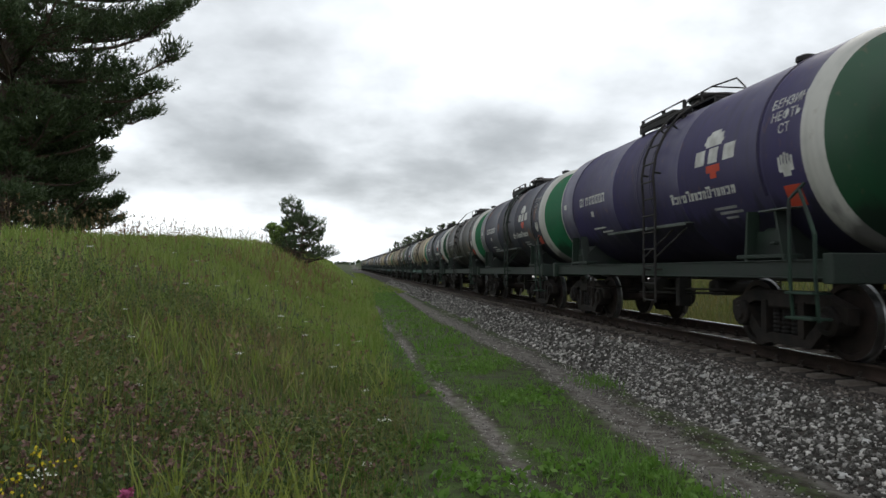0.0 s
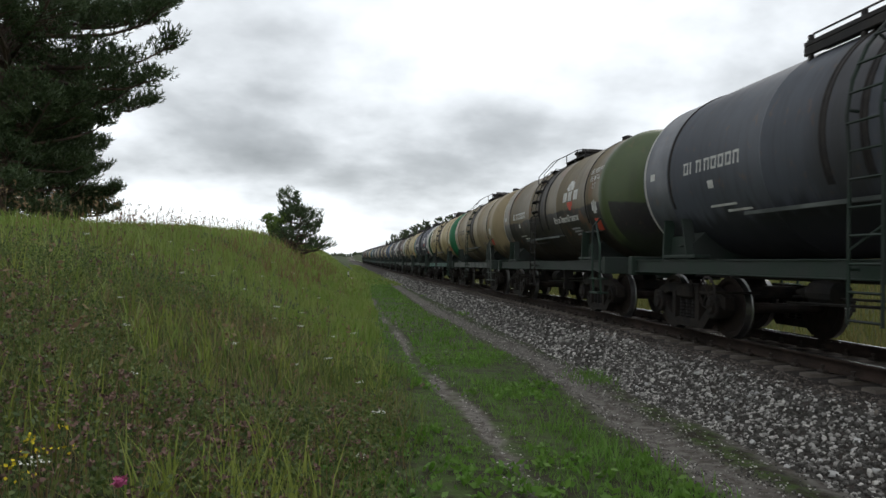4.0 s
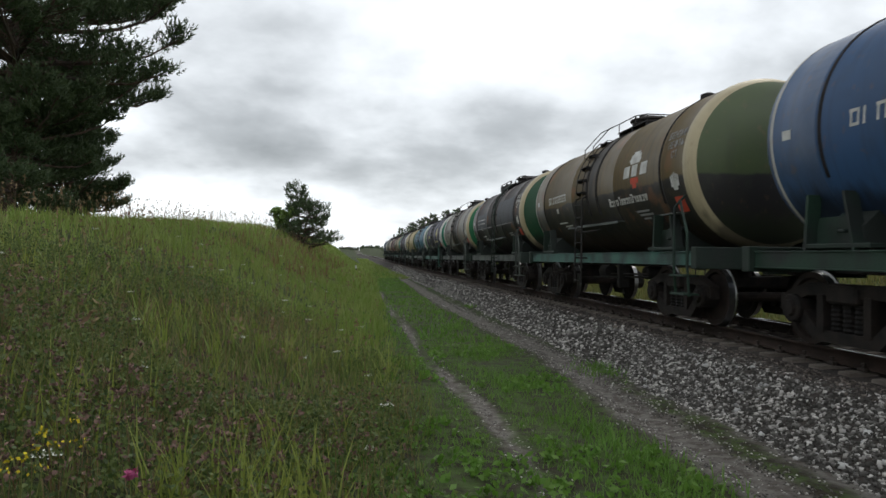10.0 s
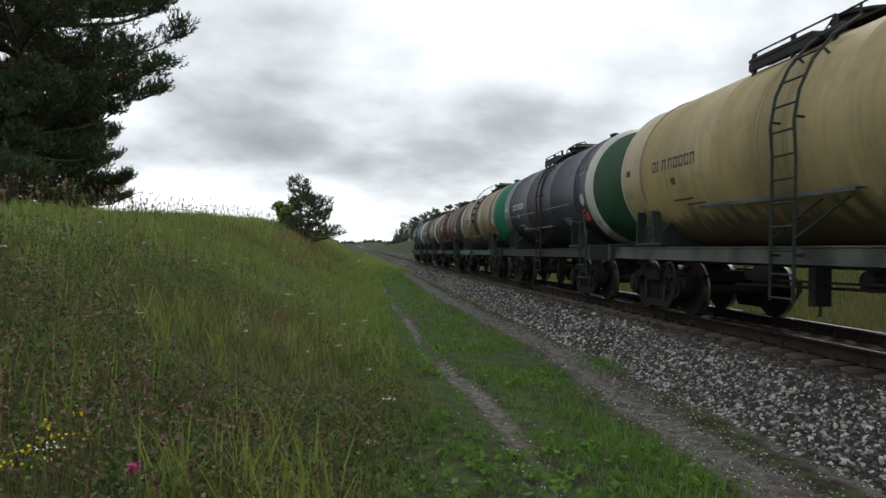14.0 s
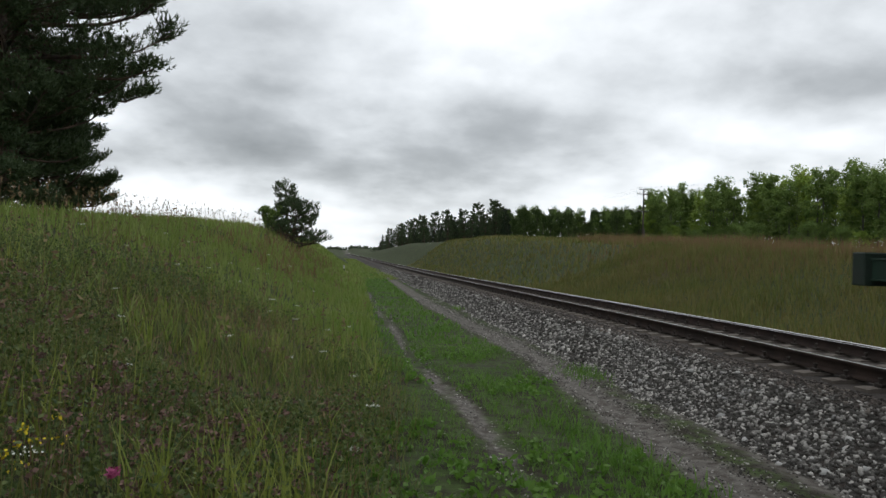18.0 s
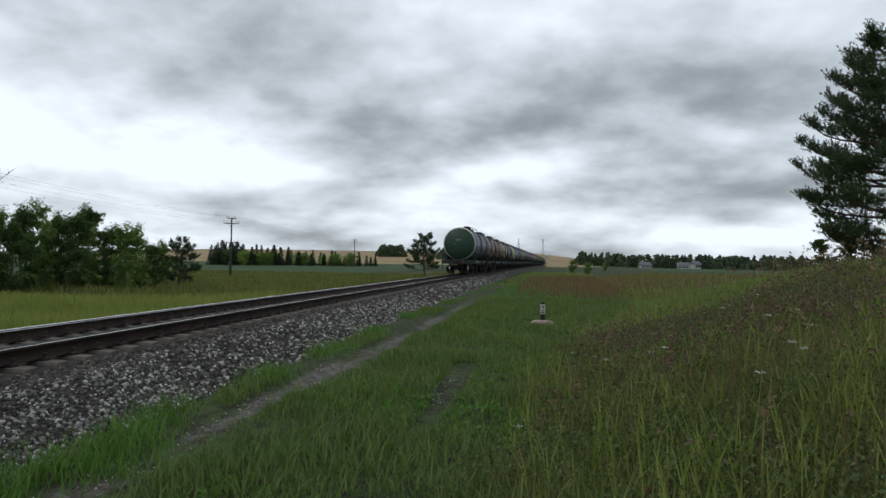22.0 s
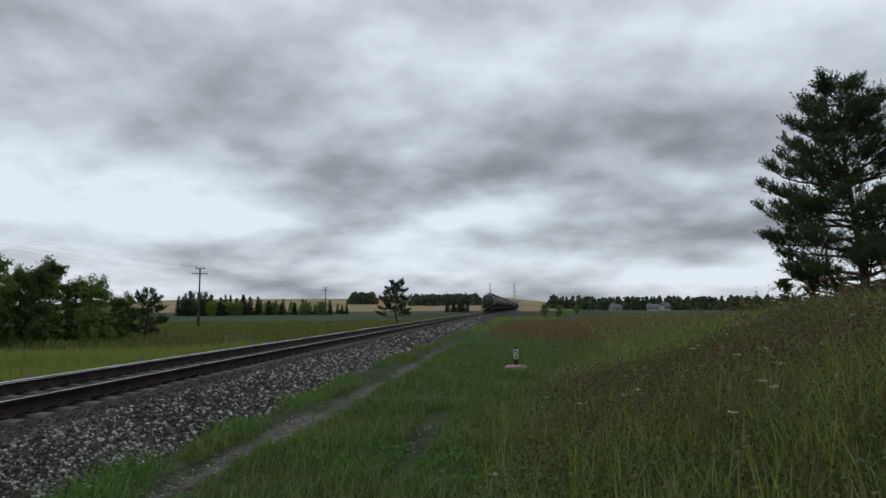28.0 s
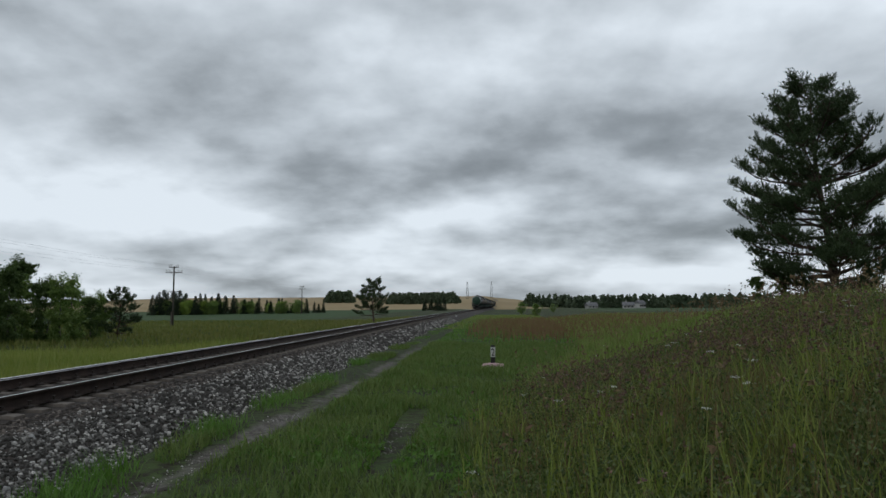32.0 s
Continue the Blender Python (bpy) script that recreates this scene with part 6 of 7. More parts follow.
def build_house(x, y, turn, w, d, h, roof, label):
    house = tagged(new("house"), label, "house", "houses of the village")
    house.matrix_basis = pose(x, y, float(land(x, y)) - 0.1, 0, 0, turn)
    wall = part("wall", Shape().box(-w / 2, w / 2, -d / 2, d / 2, 0, h, 0.03).mesh("wall", M_PLASTER), house)
    sh = Shape().slab([(-d / 2 - 0.5, h), (d / 2 + 0.5, h), (0, h + roof)], -w / 2 - 0.4, w / 2 + 0.4)
    rf = part("roof", sh.mesh("roof", M_ROOF), house, "grey pitched roof")
    part("chimney", Shape().box(w * 0.15, w * 0.15 + 0.7, -0.35, 0.35, h + roof * 0.5, h + roof + 0.8).mesh("chimney", M_PLASTER), rf)
    for i in range(3):
        q = -w / 2 + w * (i + 0.5) / 3
        win = part("window", Shape().box(q - 0.6, q + 0.6, d / 2 - 0.02, d / 2 + 0.05, h * 0.35, h * 0.8).mesh("window", M_PLASTER), wall)
        part("pane", Shape().box(q - 0.5, q + 0.5, d / 2 + 0.03, d / 2 + 0.07, h * 0.4, h * 0.76).mesh("pane", M_WINDOW), house)


for a, r, t, w, h in ((189.1, 400, 12, 5.5, 1.6), (192.0, 410, -8, 6, 1.8), (192.9, 440, 20, 4, 3.0), (199.5, 520, 5, 9, 2.4), (200.8, 540, 0, 8, 2.6)):
    x, y = polar(a, r)
    build_house(x, y, t, w, 6, h, 2.0, "white village house with a grey pitched roof")


def build_mast(a, r, top):
    x, y = polar(a, r)
    z = float(land(x, y))
    m = tagged(new("lattice_mast"), "thin lattice mast on the far hill", "mast", "masts on the hill")
    m.matrix_basis = pose(x, y, z)
    for s in ((-1, -1), (1, -1), (1, 1), (-1, 1)):
        part("leg", Shape().tube([(s[0] * 1.2, s[1] * 1.2, 0), (s[0] * 0.35, s[1] * 0.35, top)], 0.16, 4).mesh("leg", M_GREYFRAME), m)
    sh = Shape()
    for i in range(8):
        k0, k1 = 1.2 - 0.85 * i / 8, 1.2 - 0.85 * (i + 1) / 8
        sh.tube([(-k0, -k0, top * i / 8), (k1, -k1, top * (i + 1) / 8)], 0.07, 4).tube([(k0, k0, top * i / 8), (-k1, k1, top * (i + 1) / 8)], 0.07, 4)
    part("bracing", sh.mesh("bracing", M_GREYFRAME), m)


build_mast(179.0, 640, 16)
build_mast(181.0, 640, 17)


# ---- grass and herbs ----
def blades(P, height, width, rng, bend=0.35, ground=True):
    """Bent grass blades at the places P (x, y): three triangles each."""
    n = len(P)
    z = land(P[:, 0], P[:, 1]) - 0.02
    a = rng.uniform(0, 6.28, n)
    h = height * rng.uniform(0.55, 1.25, n)
    w = width * rng.uniform(0.7, 1.3, n)
    d = np.stack([np.cos(a), np.sin(a), np.zeros(n)], 1)
    s = np.stack([-np.sin(a), np.cos(a), np.zeros(n)], 1) * w[:, None]
    b = (bend * h * rng.uniform(0.2, 1.3, n))[:, None]
    base = np.stack([P[:, 0], P[:, 1], z], 1)
    up = np.stack([np.zeros(n), np.zeros(n), h], 1)
    V = np.stack([base - s, base + s, base + up * 0.55 + d * b * 0.35 - s * 0.8, base + up * 0.55 + d * b * 0.35 + s * 0.8, base + up * np.where(rng.random((n, 1)) < 0.8, 1, 0.85) + d * b], 1)
    i = np.arange(n)[:, None] * 5
    F = np.concatenate([i + np.array([[0, 1, 3]]), i + np.array([[0, 3, 2]]), i + np.array([[2, 3, 4]])], 0)
    return V.reshape(-1, 3), F, V[:, 4]


def scatter(n, box, rng, keep):
    """Random places in a box that the rule keep(x, y, u) accepts."""
    x, y = rng.uniform(box[0], box[1], n), rng.uniform(box[2], box[3], n)
    u = x - road_x(y) + XC
    ok = keep(x, y, u) & (np.hypot(x, y) > 1.3)
    return np.stack([x, y], 1)[ok]


def foot_of_bank(y):
    return np.interp(y, [-120, -60, -32, -20, -13, -8, 0, 20, 60, 120], [-7, -6, -4.6, -2, -0.7, 0, 0.25, 0.3, 0.1, 0])


def stuff(name, V, F, mt, label, category="grass"):
    return tagged(new(name, grid_mesh(name, V, F, mt)), label, category, kind="stuff")


def clump(P, n, spread, rng):
    """n places round each of the places P."""
    return (P[:, None] + rng.normal(size=(len(P), n, 2)) * spread).reshape(-1, 2)


def build_grass():
    rng = np.random.default_rng(7)

    def on_road(x, y, u):
        rut = np.minimum(np.abs(u - rut_one(y)) / (0.13 + 0.09 * wave(x, y, 0.6, 5)), np.abs(u - rut_two(y)) / (np.where(y > 0, 0.46, 0.33) + 0.1 * wave(x, y, 0.6, 5)))
        worn = (rut > 1) | ((wave(x, y, 0.45, 7) < -0.35) | ((y < 1) & (np.abs(y + 10) > 2.5))) & (u < 2)
        return worn & (u < np.where(y > 0, 3.75, 4.35) + 0.3 * wave(x, y, 0.9, 9)) & (u > foot_of_bank(y) - 0.7) & ((u < rut_two(y) + 0.2) | (wave(x, y, 1.1, 4) > np.where(y > 0, 0.72, 0.22)))

    P = scatter(130000, (-3.5, 4.2, -14, 16), rng, on_road)
    V, F, T = blades(P, 0.062 + 0.03 * wave(P[:, 0], P[:, 1], 2.3, 8) + 0.025 * wave(P[:, 0], P[:, 1], 6.1, 3), 0.0042, rng, 0.8)
    stuff("short_grass", V, F, M_GRASS, "short bright grass between the wheel ruts")
    P = scatter(120000, (-8, 5, -70, 80), rng, lambda x, y, u: on_road(x, y, u) & ((y > 14) | (y < -12)))
    V, F, T = blades(P, 0.11 + 0.06 * wave(P[:, 0], P[:, 1], 1.6, 8), 0.016, rng, 0.7)
    stuff("short_grass", V, F, M_GRASS, "short bright grass along the cart track")
    P = scatter(50000, (-14, 8, -130, 240), rng, lambda x, y, u: (u < 3.6) & (u > foot_of_bank(y) - 0.6) & ((y > 60) | (y < -55)))
    V, F, T = blades(P, 0.2, 0.06, rng, 0.7)
    stuff("short_grass", V, F, M_BANKTOP, "grass beside the line in the distance")
    # longer, ranker grass towards the picket post
    P = scatter(110000, (-5, 4, -34, -2.5), rng, lambda x, y, u: on_road(x, y, u) & (wave(x, y, 1.7, 3) + 0.6 * wave(x, y, 4.1, 1) > -0.35 - 0.9 * rng.random(len(x))))
    V, F, T = blades(P, 0.17 + 0.08 * wave(P[:, 0], P[:, 1], 1.7, 3), 0.0075, rng, 0.75)
    stuff("rank_grass", V, F, M_RANK, "dense dark green grass beside the cart track")
    # flat rosettes of plantain and dock in the strip
    W = scatter(2600, (-1.5, 4.3, -12, 14), rng, lambda x, y, u: on_road(x, y, u) & (wave(x, y, 1.2, 6) > 0.0))
    Q = clump(W, 9, 0.05, rng)
    z = land(Q[:, 0], Q[:, 1]) + rng.uniform(0.015, 0.08, len(Q))
    V, F = cards(np.column_stack([Q, z]), 0.05, rng, 1.7)
    stuff("leaf_rosettes", V, F, M_GRASS, "low leafy rosettes in the grass of the cart track", "weeds")
    # lusher tufts at the ballast's foot
    spots = np.array([(3.5, -5.6), (3.9, -6.4), (4.2, -7.3), (4.5, -5.0), (2.55, 5.0), (2.2, 4.6), (2.5, 6.3), (2.3, 7.4), (2.0, 9.8), (3.75, 11.0), (2.2, 13), (3.9, -10), (3.9, -13), (3.9, -17), (3.7, -2.2), (2.2, 18), (3.9, -22), (4.35, 1.9), (4.3, 1.4), (4.45, 2.4), (4.3, 2.9), (4.7, -0.3), (4.0, -3.2), (4.2, -4.2), (3.95, -4.8), (4.1, -2.5), (3.8, -3.7)])
    P = clump(spots, 330, np.array([0.2, 0.42]), rng)
    V, F, T = blades(P, np.where(P[:, 1] > 0, 0.13, 0.22), 0.0065, rng, 0.8)
    stuff("grass_tufts", V, F, M_GRASS, "lush grass tufts at the foot of the ballast")
    # tall growth on the near bank
    bank = lambda x, y, u: u < foot_of_bank(y) + 0.25 * wave(x, y, 1.3, 2) + 0.9 * (rng.random(len(x)) - 0.45)

    def clovery(x, y):
        # patches of clover and knapweed, where the grass is thin
        c = np.zeros(len(x))
        for cx, cy, wx, wy, a in ((-1.6, 4.6, 1.7, 1.7, 1.0), (-3.6, 6.4, 1.6, 1.5, 0.8), (-0.2, 6.2, 0.7, 1.2, 0.7), (-4.0, -11.0, 2.6, 2.6, 1.0), (-2.0, -13.0, 1.4, 3.4, 0.9), (-5.6, -14.5, 1.8, 2.0, 0.9), (-1.6, -9.0, 0.8, 1.6, 0.8)):
            c = np.maximum(c, a * np.exp(-(((x - cx) / wx) ** 2 + ((y - cy) / wy) ** 2)))
        return np.clip(c * 1.25 + 0.3 * wave(x, y, 1.9, 7), 0, 1)

    near = lambda x, y, u: bank(x, y, u) & (np.hypot(x, y) < 7 + 7 * rng.random(len(x)))
    P = scatter(185000, (-12, 0.8, -14, 14), rng, lambda x, y, u: near(x, y, u) & (rng.random(len(x)) < 1.0 - 0.62 * clovery(x, y)))
    V, F, T = blades(P, 0.26 + 0.10 * wave(P[:, 0], P[:, 1], 1.4, 5), 0.0055, rng, 0.6)
    stuff("bank_grass", V, F, M_WEED, "tall mixed grass on the bank")
    P = scatter(95000, (-15, 0.5, -40, 34), rng, lambda x, y, u: bank(x, y, u) & (np.hypot(x, y) >= 7 + 7 * rng.random(len(x))) & (u > -11))
    V, F, T = blades(P, 0.32 + 0.12 * wave(P[:, 0], P[:, 1], 0.9, 5), 0.014, rng, 0.6)
    stuff("bank_grass", V, F, M_BANKTOP, "tall mixed grass on the bank")
    P = scatter(60000, (-24, 0.5, -85, 110), rng, lambda x, y, u: bank(x, y, u) & ((y > 32) | (y < -36)))
    V, F, T = blades(P, 0.4, 0.04, rng, 0.6)
    stuff("bank_grass", V, F, M_BANKTOP, "tall mixed grass on the bank")
    # yellow-green long blades standing out of the rest
    P = clump(scatter(330, (-9, 0.4, -13, 13), rng, near), 9, 0.06, rng)
    Q = clump(np.array([(-0.55, 4.0), (-0.4, 3.7), (-0.7, 4.4), (-0.35, 4.5), (-0.9, 4.1), (-0.25, 3.9), (-1.15, 4.2), (-0.6, 5.2), (-1.9, 4.6), (-2.1, 5.3), (-0.8, -4.6), (-1.3, -5.2), (-1.8, -4.8), (-2.4, -5.6), (-0.6, -5.6), (-2.9, -6.4)]), 26, 0.13, rng)
    P2 = clump(scatter(900, (-10, 0.2, -15, -3.5), rng, near), 8, 0.07, rng)
    V, F, T = blades(np.concatenate([P, P2, Q]), 0.54, 0.0065, rng, 0.55)
    stuff("long_grass", V, F, M_FIELD, "long pale grass blades standing out of the bank's growth")
    # dry stems with seed heads, thickest on the crest
    P = scatter(5200, (-15, 0.3, -34, 48), rng, lambda x, y, u: bank(x, y, u) & (np.hypot(x, y) > 4.6) & (rng.random(len(x)) < np.clip(0.15 + (-u) / 9, 0, 1)))
    V, F, T = blades(P, 0.75, 0.004, rng, 0.25)
    stuff("dry_stems", V, F, M_DRY, "dry grass stems on the bank", "dry grass")
    C = (T[:, None] + rng.normal(size=(len(T), 5, 3)) * np.array([0.012, 0.012, 0.05])).reshape(-1, 3)
    V, F = cards(C, 0.035, rng, 2.2)
    stuff("seed_heads", V, F, M_DRY, "brown grass seed heads", "dry grass")
    # leafy weeds: dark clumps
    W = scatter(15000, (-10, 0.5, -17, 15), rng, lambda x, y, u: bank(x, y, u) & ((clovery(x, y) > 0.35) | (wave(x, y, 0.7, 3) > -0.1 + np.clip((np.hypot(x, y) - 5.5) / 6, 0, 1.6) * rng.random(len(x)))))
    Q = clump(W, 24, 0.13, rng)
    z = land(Q[:, 0], Q[:, 1]) + rng.uniform(0.03, 0.36, len(Q))
    V, F = cards(np.column_stack([Q, z]), 0.028, rng, 1.5)
    stuff("weed_leaves", V, F, M_LEAF, "dark clover and weed leaves", "weeds")
    # stalks and heads of clover and knapweed
    H = scatter(21000, (-8.5, 0.6, -18, 15), rng, lambda x, y, u: bank(x, y, u) & (rng.random(len(x)) < 0.95 * clovery(x, y) ** 1.5 + 0.02))
    V, F, T = blades(H, np.where(H[:, 1] > 0, 0.40, 0.46), 0.003, rng, 0.25)
    stuff("flower_stalks", V, F, M_DRY, "thin stalks of clover and knapweed", "weeds")
    C = (T[:, None] + rng.normal(size=(len(T), 9, 3)) * 0.013).reshape(-1, 3)
    V, F = cards(C, 0.024, rng, 1.2)
    stuff("clover_heads", V, F, M_CLOVER, "faded pink-brown clover heads", "flowers")
    # fine dry stalks and brown grass woven through the near growth
    P = scatter(30000, (-9, 0.5, -13, 13), rng, lambda x, y, u: bank(x, y, u) & (rng.random(len(x)) < 0.45 + 0.5 * wave(x, y, 1.1, 9)))
    V, F, T = blades(P, 0.36, 0.0028, rng, 0.7)
    stuff("dry_stems", V, F, M_DRY, "fine dry stalks woven through the bank's growth", "dry grass")
    P = scatter(26000, (-10, 0.3, -17, -3), rng, lambda x, y, u: bank(x, y, u) & (rng.random(len(x)) < 0.5 + 0.45 * wave(x, y, 0.9, 4)))
    V, F, T = blades(P, 0.42, 0.0036, rng, 0.45)
    stuff("russet_grass", V, F, M_REDGRASS, "olive-brown fading grass on the bank", "dry grass")
    P = scatter(1500, (-5.5, -0.6, 6.5, 13), rng, lambda x, y, u: bank(x, y, u) & (wave(x, y, 0.9, 2.5) > -0.2))
    V, F, T = blades(P, 0.3, 0.0045, rng, 2.2)
    stuff("dry_stems", V, F, M_DRY, "pale lodged grass stalks on the slope", "dry grass")
    P = scatter(15000, (-8, 0.6, -16, 16), rng, lambda x, y, u: bank(x, y, u) & (wave(x, y, 0.6, 1.5) + 0.5 * wave(x, y, 1.9, 4) > 0.25))
    V, F, T = blades(P, 0.30, 0.004, rng, 0.5)
    stuff("russet_grass", V, F, M_REDGRASS, "patches of russet grass on the bank", "dry grass")
    # white umbels
    U = scatter(150, (-9, 0.4, -22, 22), rng, bank)
    U = np.concatenate([U, [(-0.77, 7.7), (0.08, 5.33), (0.05, 5.38), (-2.6, 7.9), (-1.9, 6.2)]])
    V, F, T = blades(U, 0.55, 0.004, rng, 0.2)
    stuff("umbel_stalks", V, F, M_WEED, "stalks of white umbels", "weeds")
    C = (T[:, None] + rng.normal(size=(len(T), 26, 3)) * np.array([0.028, 0.028, 0.006])).reshape(-1, 3)
    V, F = cards(C, 0.014, rng, 1.0)
    stuff("white_flowers", V, F, M_WHITE_FL, "white flower umbels", "flowers")
    # russet strip of dry grass
    P = scatter(34000, (-24, 3, -95, -34), rng, lambda x, y, u: (u < 1.5) & (np.exp(-(((y + 62) / 28) ** 2 + ((u + 8) / 10) ** 2)) > 0.15 + 0.75 * rng.random(len(x))))
    V, F, T = blades(P, 0.45, 0.03, rng, 0.3)
    stuff("russet_grass", V, F, M_REDGRASS, "strip of russet dry grass", "dry grass")
    P = scatter(16000, (-7, 26, 22, 62), rng, lambda x, y, u: ((np.abs(u + 3.6) < 1.6) | ((u > 15) & (y > 24) & (y < 46))) & (rng.random(len(x)) < 0.6))
    V, F, T = blades(P, 0.5, 0.025, rng, 0.3)
    stuff("russet_grass", V, F, M_REDGRASS, "russet dry grass on the cutting", "dry grass")
    # meadow beyond the line
    for lo, hi, mt, words in ((-30, 12, M_FIELD, "tall meadow grass beyond the line"), (6, 42, M_OLIVE, "rank olive-brown grass on the slope beyond the line")):
        P = scatter(int(1700 * (hi - lo)), (8.8, 26, lo, hi), rng, lambda x, y, u: (u > 9.4 + 0.3 * wave(x, y, 1.0, 2)) & ((rng.random(len(x)) * 6 < y - 6) == (mt is M_OLIVE)))
        V, F, T = blades(P, 0.40 + 0.12 * wave(P[:, 0], P[:, 1], 0.8, 4), 0.014, rng, 0.45)
        stuff("meadow_grass", V, F, mt, words)
    for lo, hi, mt, words in ((-110, 12, M_MEADOW, "tall meadow grass beyond the line"), (12, 130, M_OLIVE, "rank olive-brown grass on the slope beyond the line")):
        P = scatter(int(380 * (hi - lo)), (9, 62, lo, hi), rng, lambda x, y, u: (u > 9.6) & ((x > 24) | (y > 40) | (y < -28)))
        V, F, T = blades(P, 0.42, 0.05, rng, 0.45)
        stuff("meadow_grass", V, F, mt, words)
    P = scatter(60000, (14, 40, -14, 60), rng, lambda x, y, u: (u > 18.5) & (u < 24.5) & (rng.random(len(x)) < 0.25 + 0.75 * smooth01((y + 6) / 14)))
    V, F, T = blades(P, 0.8, 0.012, rng, 0.2)
    stuff("russet_grass", V, F, M_REDGRASS, "reddish seed heads along the meadow's crest", "dry grass")


build_grass()


def build_gravel():
    """Small gravel trodden into the cart track."""
    rng = np.random.default_rng(15)
    for n, y0, y1, lo, hi in ((6000, 3.5, 14, 0.006, 0.014), (3500, 14, 34, 0.008, 0.018), (1600, -12, -4, 0.006, 0.014)):
        V, tri = stones(n, y0, y1, lo, hi, rng, 0.0, 0.001)
        c = V.mean(1, keepdims=True)
        y = c[:, 0, 1]
        one = (rng.random(n) < 0.22) & (y > 0) | (np.abs(y + 9.8) < 1.1) & (rng.random(n) < 0.8)
        u = np.where(one, rut_one(y) + rng.normal(size=n) * 0.13, rut_two(y) + rng.normal(size=n) * np.where(y > 0, 0.3, 0.13) + np.where(y > 0, 0.12, 0))
        x = u - XC + road_x(y)
        V = V - c + np.stack([x, y, land(x, y) + 0.3 * lo], 1)[:, None]
        F = (np.arange(n)[:, None, None] * 8 + tri[None]).reshape(-1, 3)
        stuff("track_gravel", V.reshape(-1, 3), F, M_STONE, "small grey gravel trodden into the cart track", "gravel")


build_gravel()


def build_yellow_plant(x, y, seed):
    """A ragwort: forked stems with yellow heads."""
    rnd, rng = random.Random(seed), np.random.default_rng(seed)
    p = tagged(new("ragwort"), "yellow-flowered ragwort on the bank", "flower", "ragworts on the bank")
    p.matrix_basis = pose(x, y, float(land(x, y)))
    st, C = Shape(), []
    for i in range(5):
        a = rnd.uniform(0, 6.28)
        e = Vector((math.cos(a) * 0.08, math.sin(a) * 0.10, 0.42 + 0.12 * rnd.random()))
        st.tube([(0, 0, -0.03), tuple(e * 0.55), tuple(e)], [0.005, 0.004, 0.002], 4)
        o = rng.normal(size=(9, 3)) * np.array([0.026, 0.026, 0.008]) + np.array(e[:])
        C.append(o)
    tagged(part("stalk", st.mesh("stalk", M_WEED), p), kind="stuff")
    V, F = cards(np.concatenate(C), 0.017, rng, 1.2)
    tagged(part("blossom", grid_mesh("blossom", V, F, M_YELLOW_FL), p), "yellow flower heads", kind="stuff")


for x, y, s in ((-1.57, 3.7, 1), (-1.53, 3.25, 2)):
    build_yellow_plant(x, y, s)


def build_thistle(x, y):
    """One magenta clover blossom on its stalk."""
    rng = np.random.default_rng(31)
    p = tagged(new("clover_blossom"), "bright magenta clover blossom on a thin stalk", "flower")
    p.matrix_basis = pose(x, y, float(land(x, y)))
    part("stalk", Shape().tube([(0, 0, -0.02), (0.02, 0.01, 0.2), (0.01, 0.03, 0.37)], [0.004, 0.003, 0.003], 4).mesh("stalk", M_WEED), p)
    V, F = cards(rng.normal(size=(60, 3)) * 0.014 + np.array([0.01, 0.03, 0.385]), 0.02, rng, 1.6)
    part("blossom", grid_mesh("blossom", V, F, M_PINK_FL), p, "magenta petals")


build_thistle(-1.21, 3.64)


# ---- ballast stones and sleepers ----
SLEEPER, SLEEPER0 = 0.53, 0.11


def build_sleepers():
    sh = Shape()
    out = [(-1.14, -0.31), (-1.14, -0.206), (-1.05, -0.197), (-0.55, -0.197), (-0.3, -0.235), (0.3, -0.235), (0.55, -0.197), (1.05, -0.197), (1.14, -0.206), (1.14, -0.31)]
    k = len(out)
    vs = [(x, -0.13 if z < -0.3 else -0.10, z) for x, z in out] + [(x, 0.13 if z < -0.3 else 0.10, z) for x, z in out]
    me = sh.add(vs, [tuple(range(k)), tuple(range(k, 2 * k))[::-1]] + [(i, i + k, (i + 1) % k + k, (i + 1) % k) for i in range(k)]).mesh("sleeper", M_CONCRETE)
    cl = Shape()
    for r in (-0.7975, 0.7975):
        for s in (-0.1, 0.1):
            cl.box(r + s - 0.035, r + s + 0.035, -0.06, 0.06, -0.197, -0.155, 0.008)
            cl.lathe([(0.018, -0.16), (0.018, -0.12), (0.028, -0.118), (0.028, -0.095)], 6, "z", (r + s, 0, 0))
    clip = cl.mesh("rail_fastening", M_CLIP)
    for i in range(-98, 190):
        y = SLEEPER0 + i * SLEEPER
        s = part("sleeper", me, TRACK, "", line_pose(y))
        if -40 < i < 60:
            part("rail_fastening", clip, s)
    far = Shape()
    base_v, base_f = np.array([v.co[:] for v in me.vertices]), [tuple(p.vertices) for p in me.polygons]
    for i in list(range(-400, -98)) + list(range(190, 500)):
        m = line_pose(SLEEPER0 + i * SLEEPER)
        far.add([m @ Vector(v) for v in base_v], base_f)
    fm = bpy.data.meshes.new("far_sleepers")
    fm.from_pydata(far.v, [], far.f)
    fm.materials.append(M_CONCRETE)
    tagged(part("far_sleepers", fm, TRACK), kind="stuff")


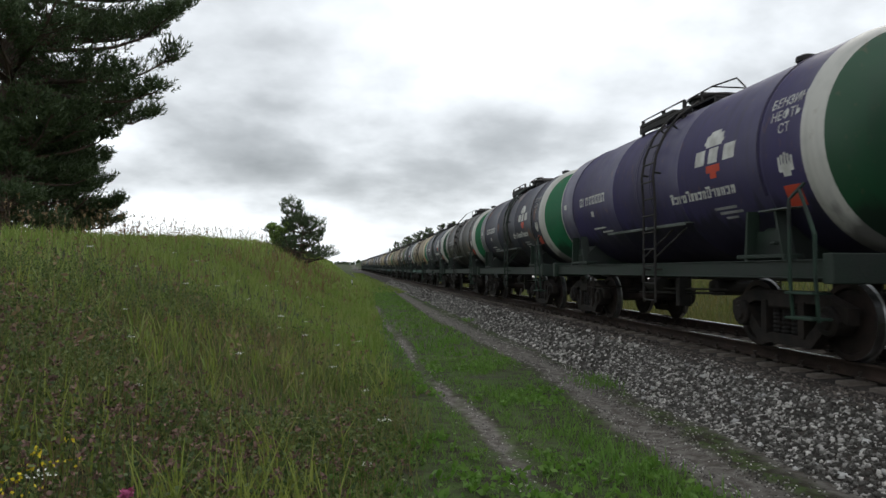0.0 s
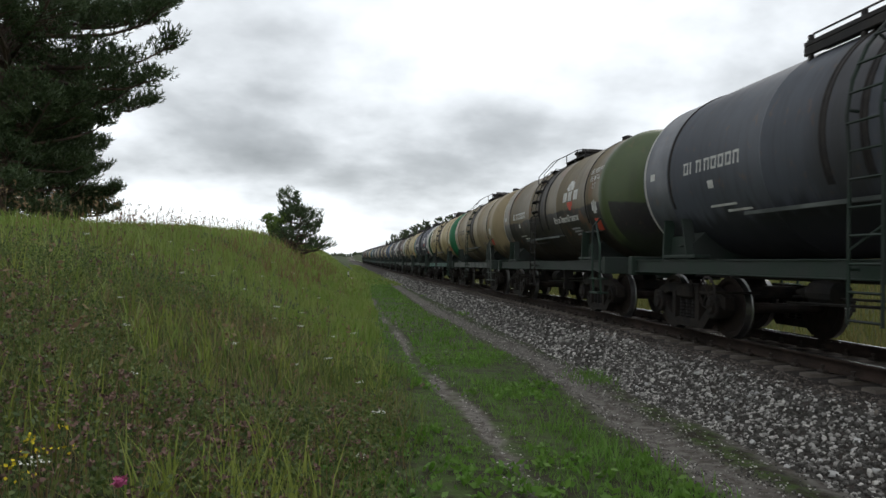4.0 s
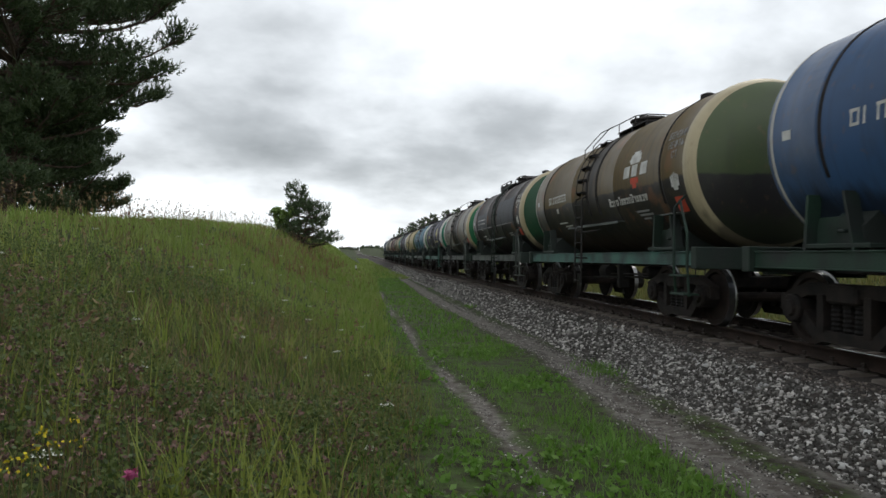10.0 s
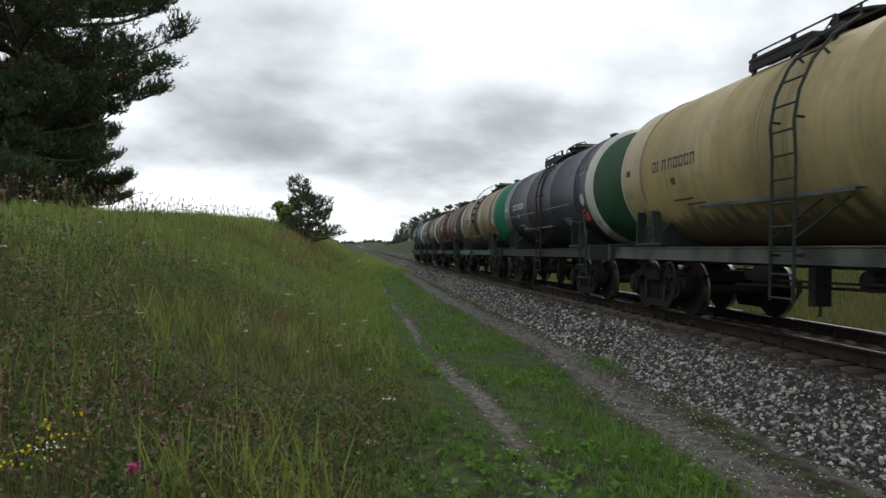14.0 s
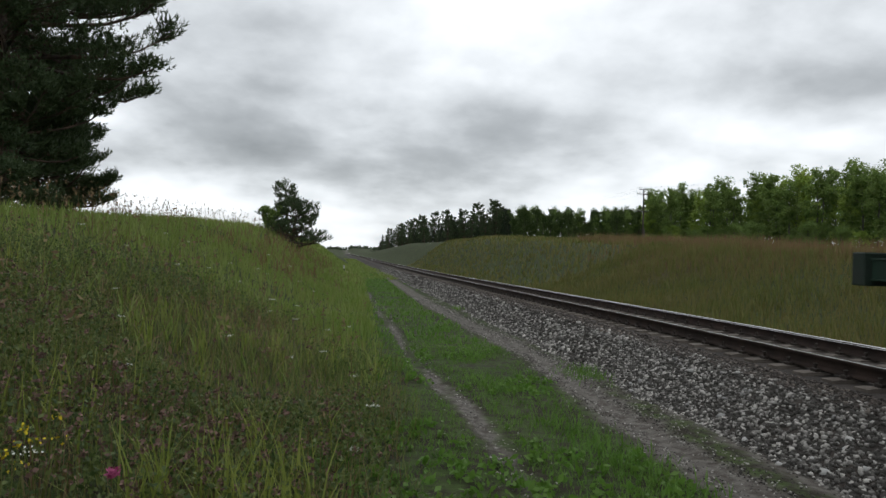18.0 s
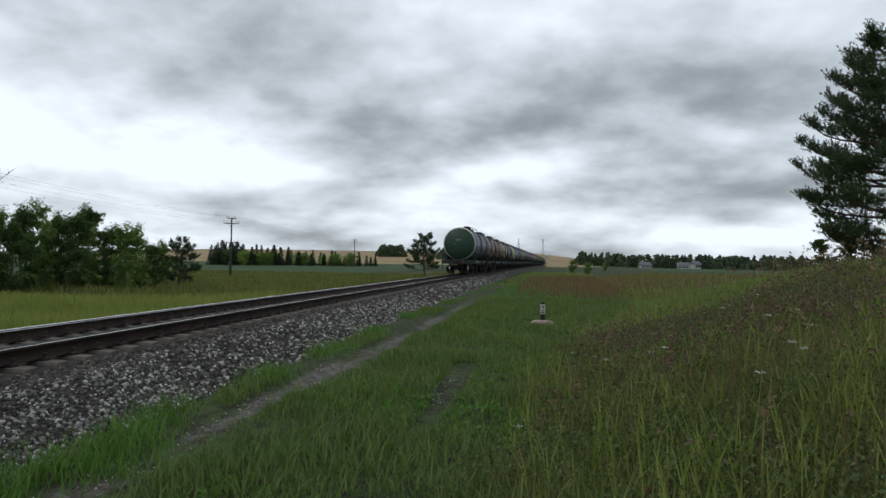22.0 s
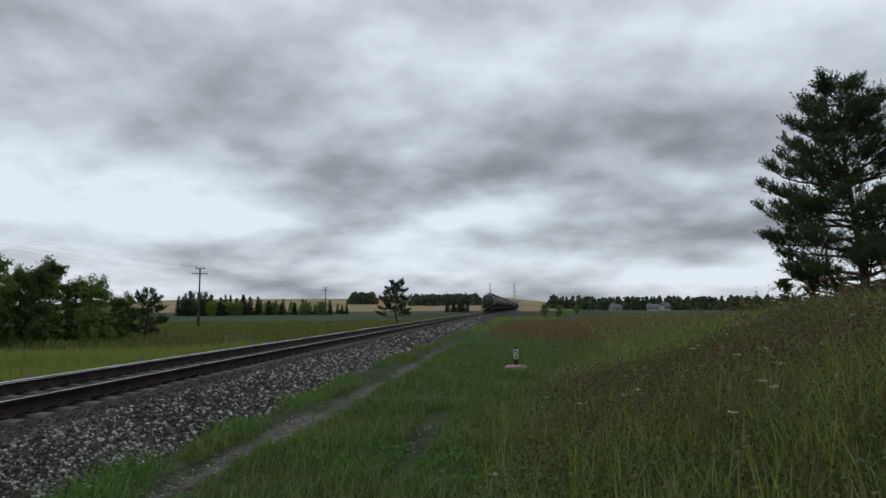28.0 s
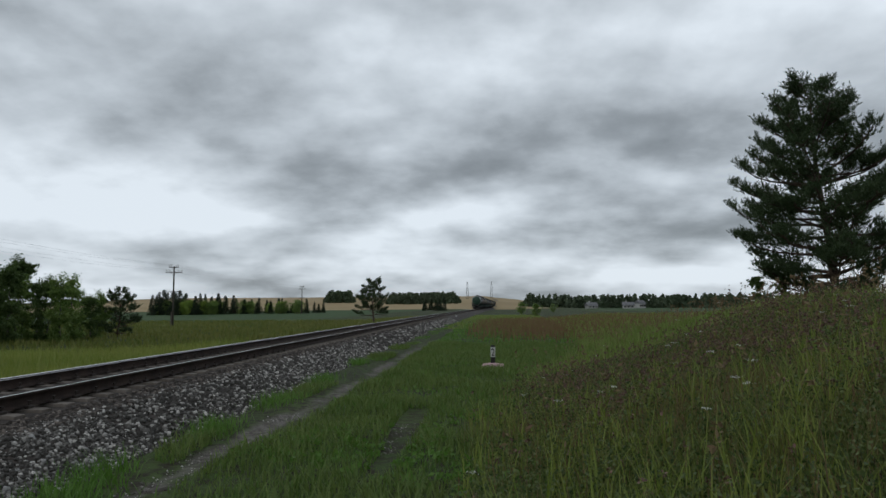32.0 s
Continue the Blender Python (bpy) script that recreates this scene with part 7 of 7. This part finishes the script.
def build_stones():
    rng = np.random.default_rng(9)
    for n, y0, y1, lo, hi in ((44000, -9, 12, 0.014, 0.032), (13000, -28, -9, 0.021, 0.044), (15000, 12, 42, 0.025, 0.05), (5000, -85, -28, 0.04, 0.07), (5000, 42, 100, 0.04, 0.07)):
        for share, u0, wide, mt in ((0.84, -1.5, 1.72, M_STONE), (0.24, -1.24, 0.5, M_STONE_DARK), (0.2, 1.0, -2.0, M_STONE_DARK)):
            V, tri = stones(int(n * share), y0, y1, lo, hi, rng, u0, wide)
            F = (np.arange(len(V))[:, None, None] * 8 + tri[None]).reshape(-1, 3)
            tagged(part("ballast_stones", grid_mesh("ballast_stones", V.reshape(-1, 3), F, mt), TRACK), kind="stuff")
    V, tri = stones(12, -1, 1, 0.026, 0.04, rng)
    kinds = []
    for v in V:
        kinds.append(grid_mesh("stone", v - v.mean(0), tri, M_STONE1))
    rnd = random.Random(4)
    for i in range(280):
        y = rnd.uniform(-8, 10)
        u = -1.7 - 1.8 * rnd.random() ** 0.7
        o = part("stone", kinds[i % 12], TRACK, "", pose(float(line_x(y)) + float(squeeze(np.array(u), y)), y, float(line_z(y) + bed(np.array(u))) + 0.015, 0, 0, rnd.uniform(0, 360)))
        o.scale = (rnd.uniform(0.7, 1.3),) * 3


build_sleepers()
build_stones()


# ---- movement ----
def gone(t):
    """Metres that the train has run since the start of the clip."""
    return float(np.interp(t, [0, 1, 3, 6, 8, 10, 12, 14.5, 17, 18, 20, 23, 25, 28, 30, 32.0], [0.1, 16.21, 48.94, 98.5, 131.8, 165.2, 198.64, 240.5, 282.85, 299.8, 332.8, 382.2, 414.5, 461.0, 491.3, 520.5]))


def motions():
    every = [i * 1.0 for i in range(33)]
    for w, k in WAGONS:
        walk(w, [(t, line_pose(12.65 + 12.02 * k - gone(t))) for t in every])
    for ws, k, y in WHEELS:
        rows = []
        for i in range(0, 961):
            t = i / 30
            if i in (0, 960) or abs(12.65 + 12.02 * k + y - gone(t)) < 42:
                rows.append((t, pose(0, y, 0.475) @ Matrix.Rotation(gone(t) / 0.475 % (2 * math.pi), 4, "X")))
        # hold the turn outside the stretch near the camera
        inner = rows[1:-1]
        if inner:
            rows = [(0.0, inner[0][1])] * (inner[0][0] > 0.01) + inner + [(32.0, inner[-1][1])] * (inner[-1][0] < 31.99)
        else:
            rows = [rows[0], (32.0, rows[0][1])]
        walk(ws, rows)


motions()
